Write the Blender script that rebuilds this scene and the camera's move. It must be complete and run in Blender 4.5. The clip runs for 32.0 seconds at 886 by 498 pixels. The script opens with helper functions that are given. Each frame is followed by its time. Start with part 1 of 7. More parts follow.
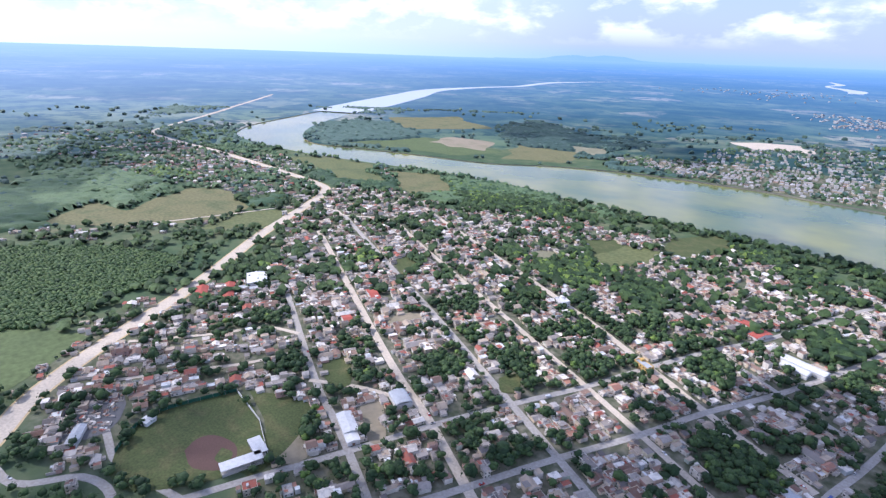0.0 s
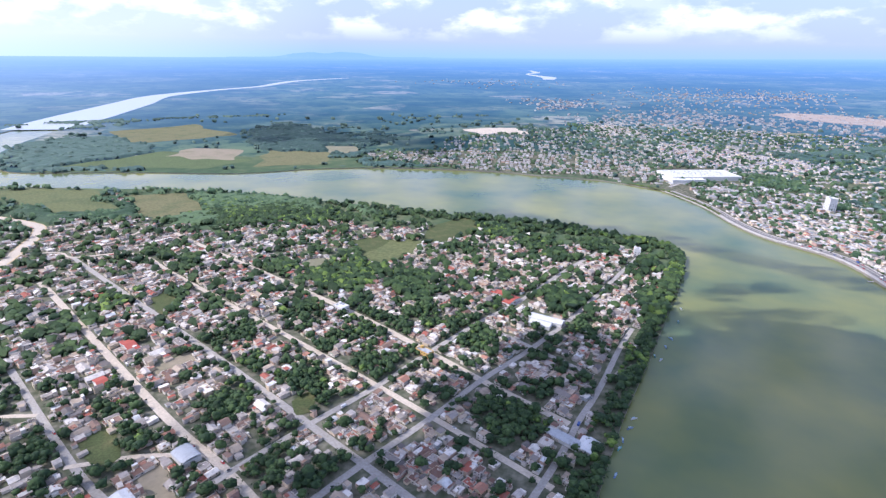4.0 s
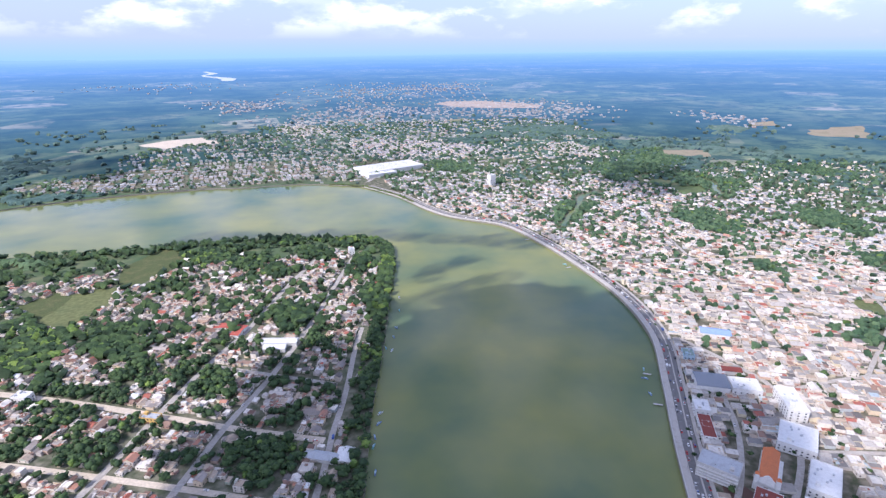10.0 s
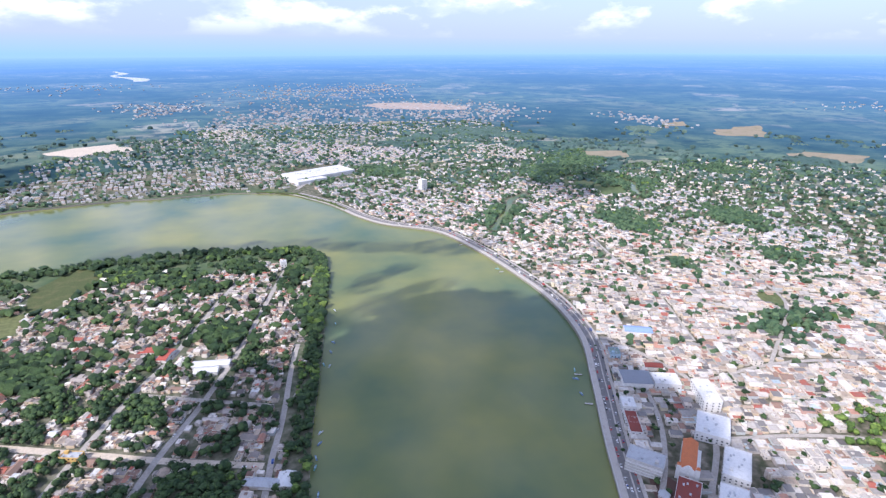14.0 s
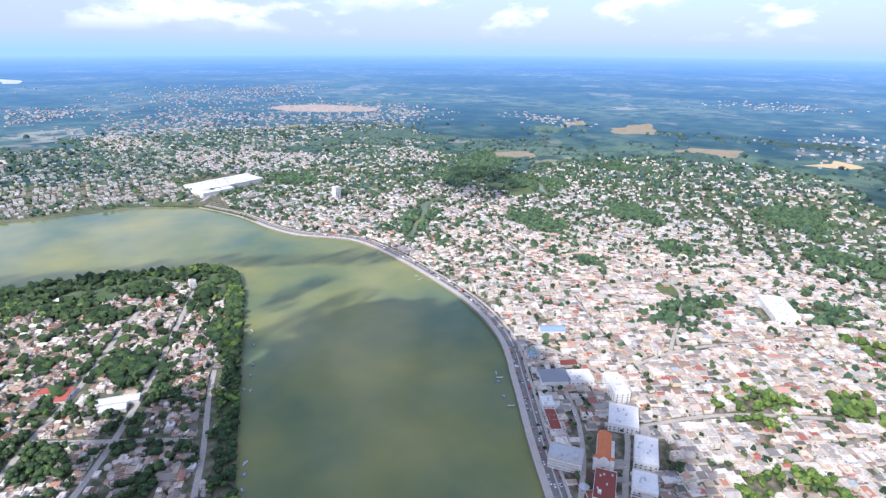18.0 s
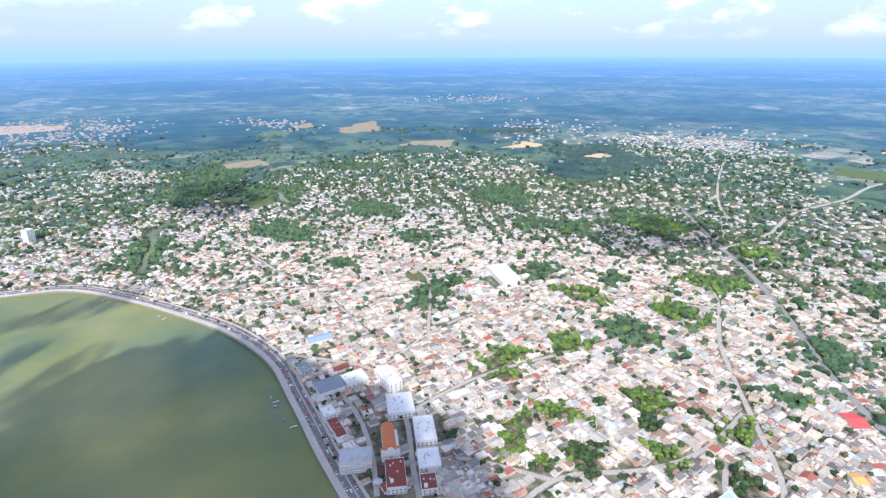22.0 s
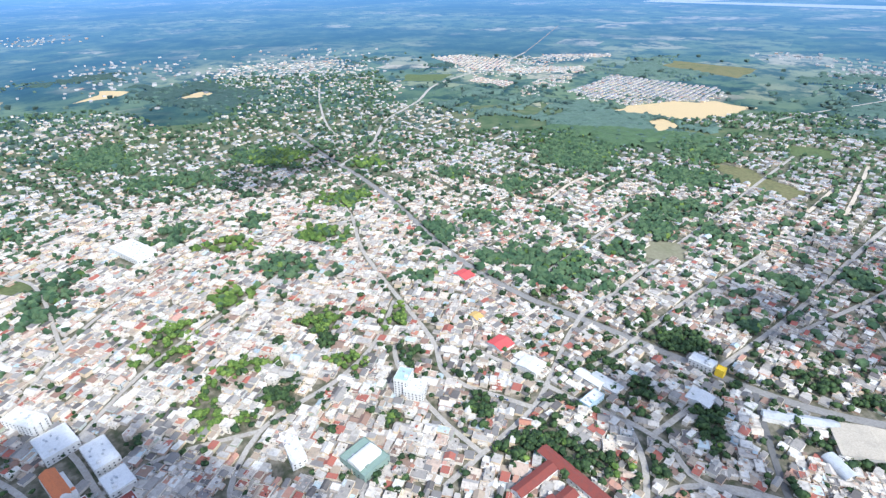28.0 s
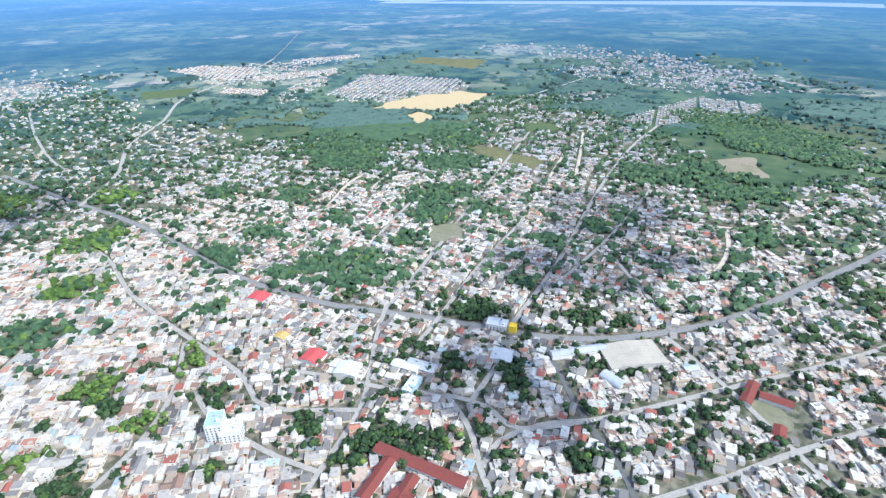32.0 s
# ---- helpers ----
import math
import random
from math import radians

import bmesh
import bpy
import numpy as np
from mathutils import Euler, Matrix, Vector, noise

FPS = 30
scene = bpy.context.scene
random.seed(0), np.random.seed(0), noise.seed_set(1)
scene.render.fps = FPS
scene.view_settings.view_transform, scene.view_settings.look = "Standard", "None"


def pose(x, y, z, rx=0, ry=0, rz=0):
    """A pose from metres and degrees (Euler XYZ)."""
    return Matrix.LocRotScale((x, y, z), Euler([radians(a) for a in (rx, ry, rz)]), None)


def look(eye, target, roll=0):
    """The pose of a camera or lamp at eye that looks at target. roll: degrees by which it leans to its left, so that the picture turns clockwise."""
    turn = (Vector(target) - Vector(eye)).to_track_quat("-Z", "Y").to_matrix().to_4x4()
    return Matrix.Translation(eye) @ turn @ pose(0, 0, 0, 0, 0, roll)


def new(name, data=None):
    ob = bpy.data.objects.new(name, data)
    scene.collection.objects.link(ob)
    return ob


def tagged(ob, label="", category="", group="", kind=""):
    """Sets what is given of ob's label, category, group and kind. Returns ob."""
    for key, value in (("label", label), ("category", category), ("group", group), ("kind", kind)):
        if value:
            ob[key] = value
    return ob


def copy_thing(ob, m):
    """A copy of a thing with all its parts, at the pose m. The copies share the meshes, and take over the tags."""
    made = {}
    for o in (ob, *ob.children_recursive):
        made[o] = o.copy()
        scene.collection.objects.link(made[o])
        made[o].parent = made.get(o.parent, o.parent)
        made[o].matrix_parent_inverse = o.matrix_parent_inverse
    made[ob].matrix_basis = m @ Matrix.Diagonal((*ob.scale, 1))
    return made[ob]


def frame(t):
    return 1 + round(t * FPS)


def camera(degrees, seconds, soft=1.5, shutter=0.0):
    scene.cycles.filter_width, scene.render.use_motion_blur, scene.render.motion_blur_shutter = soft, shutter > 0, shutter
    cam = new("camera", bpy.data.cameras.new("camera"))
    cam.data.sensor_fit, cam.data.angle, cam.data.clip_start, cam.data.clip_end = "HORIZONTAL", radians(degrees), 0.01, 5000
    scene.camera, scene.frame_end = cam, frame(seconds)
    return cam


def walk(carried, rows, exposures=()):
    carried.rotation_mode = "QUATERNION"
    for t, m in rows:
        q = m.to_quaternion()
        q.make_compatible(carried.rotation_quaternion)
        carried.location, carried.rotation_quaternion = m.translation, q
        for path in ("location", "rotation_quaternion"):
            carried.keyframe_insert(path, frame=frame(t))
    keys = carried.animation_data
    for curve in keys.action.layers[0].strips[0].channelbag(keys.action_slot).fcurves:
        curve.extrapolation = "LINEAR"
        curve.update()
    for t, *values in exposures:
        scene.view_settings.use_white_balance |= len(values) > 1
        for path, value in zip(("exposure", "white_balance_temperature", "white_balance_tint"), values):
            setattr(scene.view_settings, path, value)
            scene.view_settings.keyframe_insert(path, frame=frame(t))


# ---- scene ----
# ---------- camera ----------
cam = camera(78.77, 32.0, 1.35)
PATH = [
    (0, (-2.40, 4.53, 292.96), (-63.25, 75.91, 258.29), 2.07),
    (0.5, (-1.90, 4.52, 295.17), (-59.61, 78.49, 260.57), 1.89),
    (1, (-1.43, 4.48, 297.39), (-54.35, 81.97, 262.82), 1.68),
    (1.5, (-1.05, 4.38, 299.64), (-48.49, 85.36, 265.13), 1.42),
    (2, (-0.71, 4.21, 302.00), (-42.30, 88.38, 267.56), 1.18),
    (2.5, (-0.42, 4.12, 304.31), (-37.80, 90.22, 269.83), 1.03),
    (4.5, (0.45, 3.74, 312.74), (-18.70, 95.65, 278.31), 0.69),
    (5, (0.48, 3.55, 314.89), (-12.93, 96.48, 280.46), 0.48),
    (5.5, (0.34, 3.26, 317.03), (-6.88, 96.87, 282.59), 0.37),
    (6, (0.19, 2.96, 319.22), (-1.80, 96.77, 284.66), 0.22),
    (6.5, (0.08, 2.66, 321.53), (1.86, 96.48, 286.97), 0.27),
    (7, (0.11, 2.36, 323.90), (5.11, 96.04, 289.26), 0.20),
    (7.5, (0.25, 2.12, 326.20), (7.62, 95.63, 291.54), 0.26),
    (8, (0.42, 1.87, 328.47), (11.19, 95.04, 293.77), 0.17),
    (8.5, (0.54, 1.65, 330.75), (15.33, 94.25, 296.02), 0.09),
    (9, (0.54, 1.44, 333.04), (20.03, 93.16, 298.27), -0.01),
    (9.5, (0.55, 1.27, 335.29), (23.97, 92.02, 300.42), -0.05),
    (10, (0.52, 0.98, 337.55), (26.61, 90.99, 302.64), -0.04),
    (10.5, (0.42, 0.55, 339.94), (28.19, 90.04, 305.01), -0.01),
    (11, (0.51, 0.29, 342.29), (29.40, 89.41, 307.33), 0.08),
    (11.5, (0.62, 0.05, 344.45), (30.40, 88.88, 309.47), 0.17),
    (12, (0.62, -0.20, 346.31), (30.97, 88.42, 311.29), 0.30),
    (12.5, (0.42, -0.27, 348.13), (31.41, 88.13, 313.13), 0.35),
    (13, (0.00, 0.00, 350.00), (33.10, 87.63, 314.98), 0.35),
    (13.5, (-0.48, 0.55, 352.09), (35.59, 86.99, 317.06), 0.39),
    (14, (-0.94, 1.01, 354.47), (36.69, 86.77, 319.41), 0.54),
    (14.5, (-1.36, 1.34, 356.87), (37.23, 86.64, 321.73), 0.64),
    (16.5, (-2.66, 1.93, 366.12), (38.79, 85.85, 330.91), 0.96),
    (17, (-2.94, 2.15, 368.40), (39.79, 85.42, 333.17), 1.07),
    (17.5, (-3.39, 2.18, 370.66), (41.63, 84.23, 335.43), 1.09),
    (18, (-4.17, 1.98, 372.83), (47.03, 80.35, 337.68), 0.98),
    (18.5, (-4.92, 1.64, 374.80), (51.73, 76.20, 339.71), 0.85),
    (19, (-5.59, 1.37, 376.51), (57.70, 70.46, 341.54), 0.68),
    (19.5, (-6.14, 1.21, 378.17), (63.01, 64.45, 343.24), 0.39),
    (20, (-6.64, 1.13, 379.98), (66.73, 59.45, 345.12), 0.19),
    (20.5, (-7.16, 0.88, 381.92), (68.29, 56.50, 347.07), 0.17),
    (21, (-7.69, 0.44, 384.01), (69.64, 53.39, 349.15), 0.12),
    (21.5, (-8.05, -0.27, 386.25), (71.47, 49.31, 351.34), 0.05),
    (22, (-8.23, -1.33, 388.45), (73.59, 44.43, 353.63), 0.12),
    (22.5, (-8.23, -2.66, 390.37), (76.32, 37.80, 355.51), -0.07),
    (23, (-8.23, -3.85, 391.95), (78.39, 31.90, 357.03), -0.26),
    (23.5, (-8.36, -4.83, 393.27), (80.01, 26.36, 358.37), -0.40),
    (24, (-8.67, -5.57, 394.52), (81.39, 20.34, 359.62), -0.56),
    (24.5, (-9.31, -6.12, 395.76), (80.84, 13.85, 357.37), -0.73),
    (25, (-10.18, -6.33, 396.98), (80.54, 8.05, 357.46), -0.73),
    (25.5, (-11.35, -6.31, 398.15), (78.37, 2.34, 354.84), -0.91),
    (26, (-12.55, -6.16, 399.31), (77.30, -3.24, 355.51), -1.00),
    (26.5, (-13.44, -5.91, 400.25), (75.35, -8.45, 354.33), -1.11),
    (28.5, (-14.44, -4.01, 402.61), (71.98, -24.21, 356.52), -1.20),
    (29, (-14.53, -3.66, 402.85), (70.77, -28.08, 356.73), -1.25),
    (29.5, (-14.43, -3.41, 402.79), (69.22, -32.86, 356.57), -1.37),
    (30, (-14.10, -3.10, 402.52), (68.13, -36.11, 356.16), -1.38),
    (30.5, (-13.69, -2.76, 402.31), (67.56, -38.02, 355.88), -1.24),
    (31, (-13.39, -2.44, 402.27), (65.00, -43.54, 355.74), -1.27),
    (31.5, (-13.22, -2.14, 402.42), (62.27, -48.20, 355.73), -1.31),
    (32, (-13.18, -1.79, 402.70), (58.85, -52.92, 355.83), -1.32),
]
walk(cam, [(t, look(eye, target, roll)) for t, eye, target, roll in PATH], exposures=[(0.0, 0.39, 5640, 20), (8.0, 0.44, 5780, 21), (16.0, 0.47, 5850, 18), (24.0, 0.56, 5880, 11), (32.0, 0.56, 5480, 6)])


# ---------- world, sun, clouds' light ----------
SUN_AZ, SUN_EL = 250.0, 43.0            # degrees clockwise from +y, and above the horizon
SUN_DIR = Vector((math.sin(radians(SUN_AZ)) * math.cos(radians(SUN_EL)),
                  math.cos(radians(SUN_AZ)) * math.cos(radians(SUN_EL)), math.sin(radians(SUN_EL))))


def nodes_of(mat):
    mat.use_nodes = True
    nt = mat.node_tree
    return nt, nt.nodes, nt.links


def build_world():
    w = bpy.data.worlds.new("sky")
    scene.world = w
    nt, N, Lk = nodes_of(w)
    N.clear()
    out, bg = N.new("ShaderNodeOutputWorld"), N.new("ShaderNodeBackground")
    sky = N.new("ShaderNodeTexSky")
    sky.sky_type, sky.sun_disc = "NISHITA", False
    sky.sun_elevation, sky.sun_rotation = radians(SUN_EL), radians(SUN_AZ)
    sky.air_density, sky.dust_density, sky.ozone_density, sky.altitude = 1.0, 2.4, 2.0, 300
    tc = N.new("ShaderNodeTexCoord")
    sep = N.new("ShaderNodeSeparateXYZ")
    Lk.new(tc.outputs["Generated"], sep.inputs[0])

    def ranged(src, a, b, c, d):
        m = N.new("ShaderNodeMapRange")
        for key, v in zip(("From Min", "From Max", "To Min", "To Max"), (a, b, c, d)):
            m.inputs[key].default_value = v
        Lk.new(src, m.inputs["Value"])
        return m.outputs["Result"]

    def maths(op, a, b):
        m = N.new("ShaderNodeMath")
        m.operation = op
        for k, v in enumerate((a, b)):
            if isinstance(v, (int, float)):
                m.inputs[k].default_value = v
            else:
                Lk.new(v, m.inputs[k])
        return m.outputs[0]

    def puffs(lift):
        """Heaped clouds with firm outlines, wider than high."""
        mp = N.new("ShaderNodeMapping")
        mp.inputs["Scale"].default_value, mp.inputs["Location"].default_value = (1.0, 1.0, 2.3), (0.37, 0.11, lift)
        Lk.new(tc.outputs["Generated"], mp.inputs["Vector"])
        n = [N.new("ShaderNodeTexNoise") for _ in range(2)]
        for k, (sc, det, ro) in enumerate(((9.5, 9.0, 0.56), (3.1, 2.0, 0.5))):
            n[k].inputs["Scale"].default_value, n[k].inputs["Detail"].default_value, n[k].inputs["Roughness"].default_value = sc, det, ro
            Lk.new(mp.outputs["Vector"], n[k].inputs["Vector"])
        return maths("ADD", n[0].outputs["Fac"], maths("MULTIPLY", n[1].outputs["Fac"], 0.55))
    body, above = puffs(0.0), puffs(0.055)
    # towards the sun the sky is milky and the clouds close up
    sunward = N.new("ShaderNodeVectorMath")
    sunward.operation = "DOT_PRODUCT"
    sunward.inputs[1].default_value = (math.sin(radians(SUN_AZ)), math.cos(radians(SUN_AZ)), 0)
    Lk.new(tc.outputs["Generated"], sunward.inputs[0])
    milky = ranged(sunward.outputs["Value"], 0.12, 0.85, 0.0, 1.0)
    cover = ranged(maths("ADD", body, maths("MULTIPLY", milky, 0.14)), 0.745, 0.885, 0.0, 1.0)
    cover = maths("MULTIPLY", cover, ranged(sep.outputs["Z"], 0.014, 0.05, 0.0, 0.92))
    lit = ranged(maths("SUBTRACT", body, above), -0.06, 0.10, 0.0, 1.0)
    tone = N.new("ShaderNodeMixRGB")
    tone.inputs[1].default_value, tone.inputs[2].default_value = CLOUD_GREY, CLOUD_WHITE
    Lk.new(lit, tone.inputs[0])
    # pale blue haze low in the sky, bluer at the very horizon
    hz = N.new("ShaderNodeMixRGB")
    hz.inputs[2].default_value = HAZE_SKY
    Lk.new(ranged(sep.outputs["Z"], -0.02, 0.20, 0.94, 0.0), hz.inputs[0])
    Lk.new(sky.outputs[0], hz.inputs[1])
    rim = N.new("ShaderNodeMixRGB")
    rim.inputs[2].default_value = HAZE_RIM
    Lk.new(ranged(sep.outputs["Z"], -0.014, 0.016, 1.0, 0.0), rim.inputs[0])
    Lk.new(hz.outputs[0], rim.inputs[1])
    glow = N.new("ShaderNodeMixRGB")
    glow.inputs[2].default_value = HAZE_SUN
    Lk.new(maths("MULTIPLY", milky, 0.75), glow.inputs[0])
    Lk.new(rim.outputs[0], glow.inputs[1])
    mix = N.new("ShaderNodeMixRGB")
    Lk.new(cover, mix.inputs[0])
    Lk.new(glow.outputs[0], mix.inputs[1])
    Lk.new(tone.outputs[0], mix.inputs[2])
    Lk.new(mix.outputs[0], bg.inputs["Color"])
    bg.inputs["Strength"].default_value = SKY_STRENGTH
    Lk.new(bg.outputs[0], out.inputs["Surface"])


SKY_STRENGTH = 0.15
CLOUD_WHITE, CLOUD_GREY = (6.5, 6.7, 7.7, 1), (4.2, 4.8, 7.0, 1)
HAZE_SKY, HAZE_RIM, HAZE_SUN = (3.3, 4.0, 6.8, 1), (2.1, 3.5, 6.7, 1), (6.4, 7.1, 8.8, 1)
build_world()
sun_data = bpy.data.lights.new("sun", "SUN")
sun_data.energy, sun_data.angle, sun_data.color = 3.9, radians(0.53), (1.0, 0.92, 0.79)
sun = new("sun", sun_data)
sun.matrix_world = look(SUN_DIR * 1500, (0, 0, 0))


# ---------- materials ----------
def rgb(r, g, b):
    return (r, g, b, 1.0)


def surface(name, colors, rough=0.9, metal=0.0, scale=0.3, detail=0.15, by="object", bump=0.0, wear=(0.17, 0.155, 0.14), stain=0.5, spec=0.3):
    """A matt surface whose colour varies from piece to piece along a row of colours, with grain and stains on it."""
    m = bpy.data.materials.new(name)
    nt, N, Lk = nodes_of(m)
    b = N["Principled BSDF"]
    b.inputs["Roughness"].default_value, b.inputs["Metallic"].default_value = rough, metal
    b.inputs["Specular IOR Level"].default_value = spec
    ramp = N.new("ShaderNodeValToRGB")
    ramp.color_ramp.interpolation = "CONSTANT"
    el = ramp.color_ramp.elements
    total, at = sum(w for w, _ in colors), 0.0
    for k, (w, c) in enumerate(colors):
        e = el[k] if k < 2 else el.new(min(at / total, 1))
        e.position, e.color = min(at / total, 1), rgb(*c)
        at += w
    if len(colors) == 1:
        el[1].position, el[1].color = 1.0, rgb(*colors[0][1])
    geo, info, tc = N.new("ShaderNodeNewGeometry"), N.new("ShaderNodeObjectInfo"), N.new("ShaderNodeTexCoord")
    Lk.new(geo.outputs["Random Per Island"] if by == "island" else info.outputs["Random"], ramp.inputs["Fac"])
    n1, n2 = N.new("ShaderNodeTexNoise"), N.new("ShaderNodeTexNoise")
    n1.inputs["Scale"].default_value, n1.inputs["Detail"].default_value = scale, 5.0
    n2.inputs["Scale"].default_value, n2.inputs["Detail"].default_value = scale * 9, 3.0
    for n in (n1, n2):
        Lk.new(geo.outputs["Position"], n.inputs["Vector"])
    st = N.new("ShaderNodeMapRange")
    st.inputs["From Min"].default_value, st.inputs["From Max"].default_value = 0.48, 0.72
    st.inputs["To Max"].default_value = stain
    mx = N.new("ShaderNodeMixRGB")
    mx.inputs[2].default_value = rgb(*wear)
    Lk.new(n1.outputs["Fac"], st.inputs["Value"])
    Lk.new(st.outputs["Result"], mx.inputs[0])
    Lk.new(ramp.outputs["Color"], mx.inputs[1])
    hs = N.new("ShaderNodeHueSaturation")
    va = N.new("ShaderNodeMapRange")
    va.inputs["From Min"].default_value, va.inputs["From Max"].default_value = 0.25, 0.75
    va.inputs["To Min"].default_value, va.inputs["To Max"].default_value = 1 - detail, 1 + detail
    Lk.new(n2.outputs["Fac"], va.inputs["Value"])
    Lk.new(va.outputs["Result"], hs.inputs["Value"])
    Lk.new(mx.outputs[0], hs.inputs["Color"])
    Lk.new(hs.outputs[0], b.inputs["Base Color"])
    if bump:
        bp = N.new("ShaderNodeBump")
        bp.inputs["Strength"].default_value, bp.inputs["Distance"].default_value = bump, 0.3
        Lk.new(n2.outputs["Fac"], bp.inputs["Height"])
        Lk.new(bp.outputs[0], b.inputs["Normal"])
    return m


ROOFS_CITY = [(15, (0.630, 0.595, 0.540)), (14, (0.540, 0.500, 0.445)), (14, (0.474, 0.428, 0.378)), (12, (0.393, 0.364, 0.327)), (8, (0.294, 0.273, 0.248)), (7, (0.572, 0.491, 0.393)), (8, (0.474, 0.364, 0.289)),
              (2, (0.311, 0.103, 0.074)), (2, (0.408, 0.190, 0.126)), (4, (0.212, 0.198, 0.193)), (2, (0.449, 0.522, 0.534)), (5, (0.245, 0.166, 0.126)), (1, (0.506, 0.285, 0.222))]
ROOFS_WEST = [(10, (0.71, 0.66, 0.59)), (9, (0.50, 0.455, 0.405)), (13, (0.345, 0.307, 0.274)), (13, (0.25, 0.22, 0.197)), (9, (0.41, 0.33, 0.25)), (6, (0.33, 0.105, 0.072)),
              (10, (0.17, 0.10, 0.075)), (9, (0.245, 0.16, 0.12)), (4, (0.60, 0.61, 0.60)), (8, (0.14, 0.125, 0.115)), (5, (0.38, 0.19, 0.13))]
WALLS = [(26, (0.658, 0.607, 0.530)), (14, (0.552, 0.488, 0.406)), (10, (0.622, 0.505, 0.359)), (8, (0.489, 0.438, 0.390)), (4, (0.515, 0.370, 0.281)),
         (3, (0.445, 0.472, 0.468)), (3, (0.445, 0.286, 0.234)), (3, (0.569, 0.505, 0.359)), (2, (0.409, 0.446, 0.359))]
M_ROOF_CITY = surface("roof_city", ROOFS_CITY, by="island")
M_ROOF_WEST = surface("roof_west", ROOFS_WEST, by="island")
ROOFS_MIX = [(7, (0.56, 0.53, 0.48)), (8, (0.42, 0.39, 0.35)), (8, (0.30, 0.28, 0.255)), (8, (0.20, 0.19, 0.18)), (4, (0.26, 0.165, 0.125)), (5, (0.36, 0.29, 0.22)), (3, (0.34, 0.11, 0.08)), (2, (0.44, 0.24, 0.17)), (5, (0.62, 0.60, 0.55)), (4, (0.12, 0.11, 0.105)), (1, (0.34, 0.41, 0.44))]
M_ROOF_MIX = surface("roof_mixed", ROOFS_MIX, by="island")
# dull greyed roof colours that imitate haze on distant houses
M_ROOF_HAZED = surface("roof_hazed", [(6, (0.46, 0.46, 0.46)), (8, (0.37, 0.37, 0.37)), (8, (0.29, 0.295, 0.30)), (4, (0.22, 0.23, 0.245)), (2, (0.33, 0.25, 0.215)), (2, (0.38, 0.34, 0.29))], by="island")
M_ROOF_LILAC = surface("roof_lilac", [(3, (0.22, 0.24, 0.31)), (2, (0.28, 0.28, 0.34)), (1, (0.18, 0.20, 0.26)), (1, (0.32, 0.25, 0.26))], by="island", stain=0.2)
M_ROOF_PINK = surface("roof_pink", [(3, (0.46, 0.31, 0.30)), (2, (0.50, 0.42, 0.41)), (1, (0.40, 0.24, 0.23)), (2, (0.54, 0.52, 0.50))], by="island", stain=0.2)
M_WALL = surface("painted_wall", WALLS, by="island", stain=0.25)
M_ROOF_CITY_O = surface("roof_city_single", ROOFS_CITY)
M_ROOF_WEST_O = surface("roof_west_single", ROOFS_WEST)
M_WALL_O = surface("painted_wall_single", WALLS, stain=0.25)
M_WINDOW = surface("window_glass", [(1, (0.035, 0.04, 0.045)), (1, (0.06, 0.065, 0.07))], rough=0.15, stain=0.0, spec=0.5)
M_DOOR = surface("door_paint", [(2, (0.22, 0.12, 0.07)), (1, (0.10, 0.12, 0.14)), (1, (0.40, 0.38, 0.36))], rough=0.6)
M_TANK = surface("tank_plastic", [(3, (0.02, 0.02, 0.022)), (1, (0.55, 0.50, 0.42))], rough=0.5, stain=0.1)
M_WHITE = surface("white_sheet_roof", [(1, (0.66, 0.66, 0.65)), (1, (0.60, 0.60, 0.59))], stain=0.2, rough=0.6)
M_PLASTER = surface("white_plaster", [(1, (0.66, 0.65, 0.62))], stain=0.2)
M_CREAM = surface("cream_roof", [(1, (0.45, 0.40, 0.325))], stain=0.25, scale=0.08)
M_GREYROOF = surface("grey_sheet", [(1, (0.22, 0.24, 0.27))], stain=0.2, rough=0.6)
M_LGREY = surface("pale_grey_sheet", [(1, (0.45, 0.47, 0.49)), (1, (0.40, 0.42, 0.44))], stain=0.3, rough=0.6)
M_RED = surface("red_roof", [(1, (0.38, 0.095, 0.07))], stain=0.3, wear=(0.25, 0.10, 0.08))
M_REDBROWN = surface("brick_red_roof", [(1, (0.215, 0.058, 0.046))], stain=0.55, wear=(0.14, 0.065, 0.06))
M_BRIGHTRED = surface("bright_red", [(1, (0.55, 0.09, 0.09))], stain=0.2, wear=(0.5, 0.15, 0.12))
M_TERRACOTTA = surface("terracotta", [(1, (0.52, 0.17, 0.07))], stain=0.35, wear=(0.30, 0.12, 0.07), bump=0.4)
M_BLUE = surface("blue_sheet", [(1, (0.24, 0.34, 0.56))], stain=0.2)
M_PALEBLUE = surface("pale_blue_paint", [(1, (0.36, 0.48, 0.55))], stain=0.2)
M_YELLOW = surface("yellow_paint", [(1, (0.80, 0.55, 0.04))], stain=0.15)
M_ORANGE = surface("orange_paint", [(1, (0.55, 0.36, 0.12))], stain=0.2)
M_TURQ = surface("turquoise_paint", [(1, (0.22, 0.30, 0.26))], stain=0.2)
M_CONCRETE = surface("concrete", [(1, (0.50, 0.48, 0.45))], stain=0.3)
M_PAVING = surface("promenade_paving", [(1, (0.42, 0.39, 0.35))], stain=0.3, scale=0.2)
M_ASPHALT = surface("asphalt", [(1, (0.13, 0.13, 0.13))], stain=0.35, wear=(0.19, 0.18, 0.17))
M_STREET = surface("street_concrete", [(1, (0.37, 0.345, 0.31))], stain=0.3, wear=(0.24, 0.215, 0.185), scale=0.05, detail=0.2)
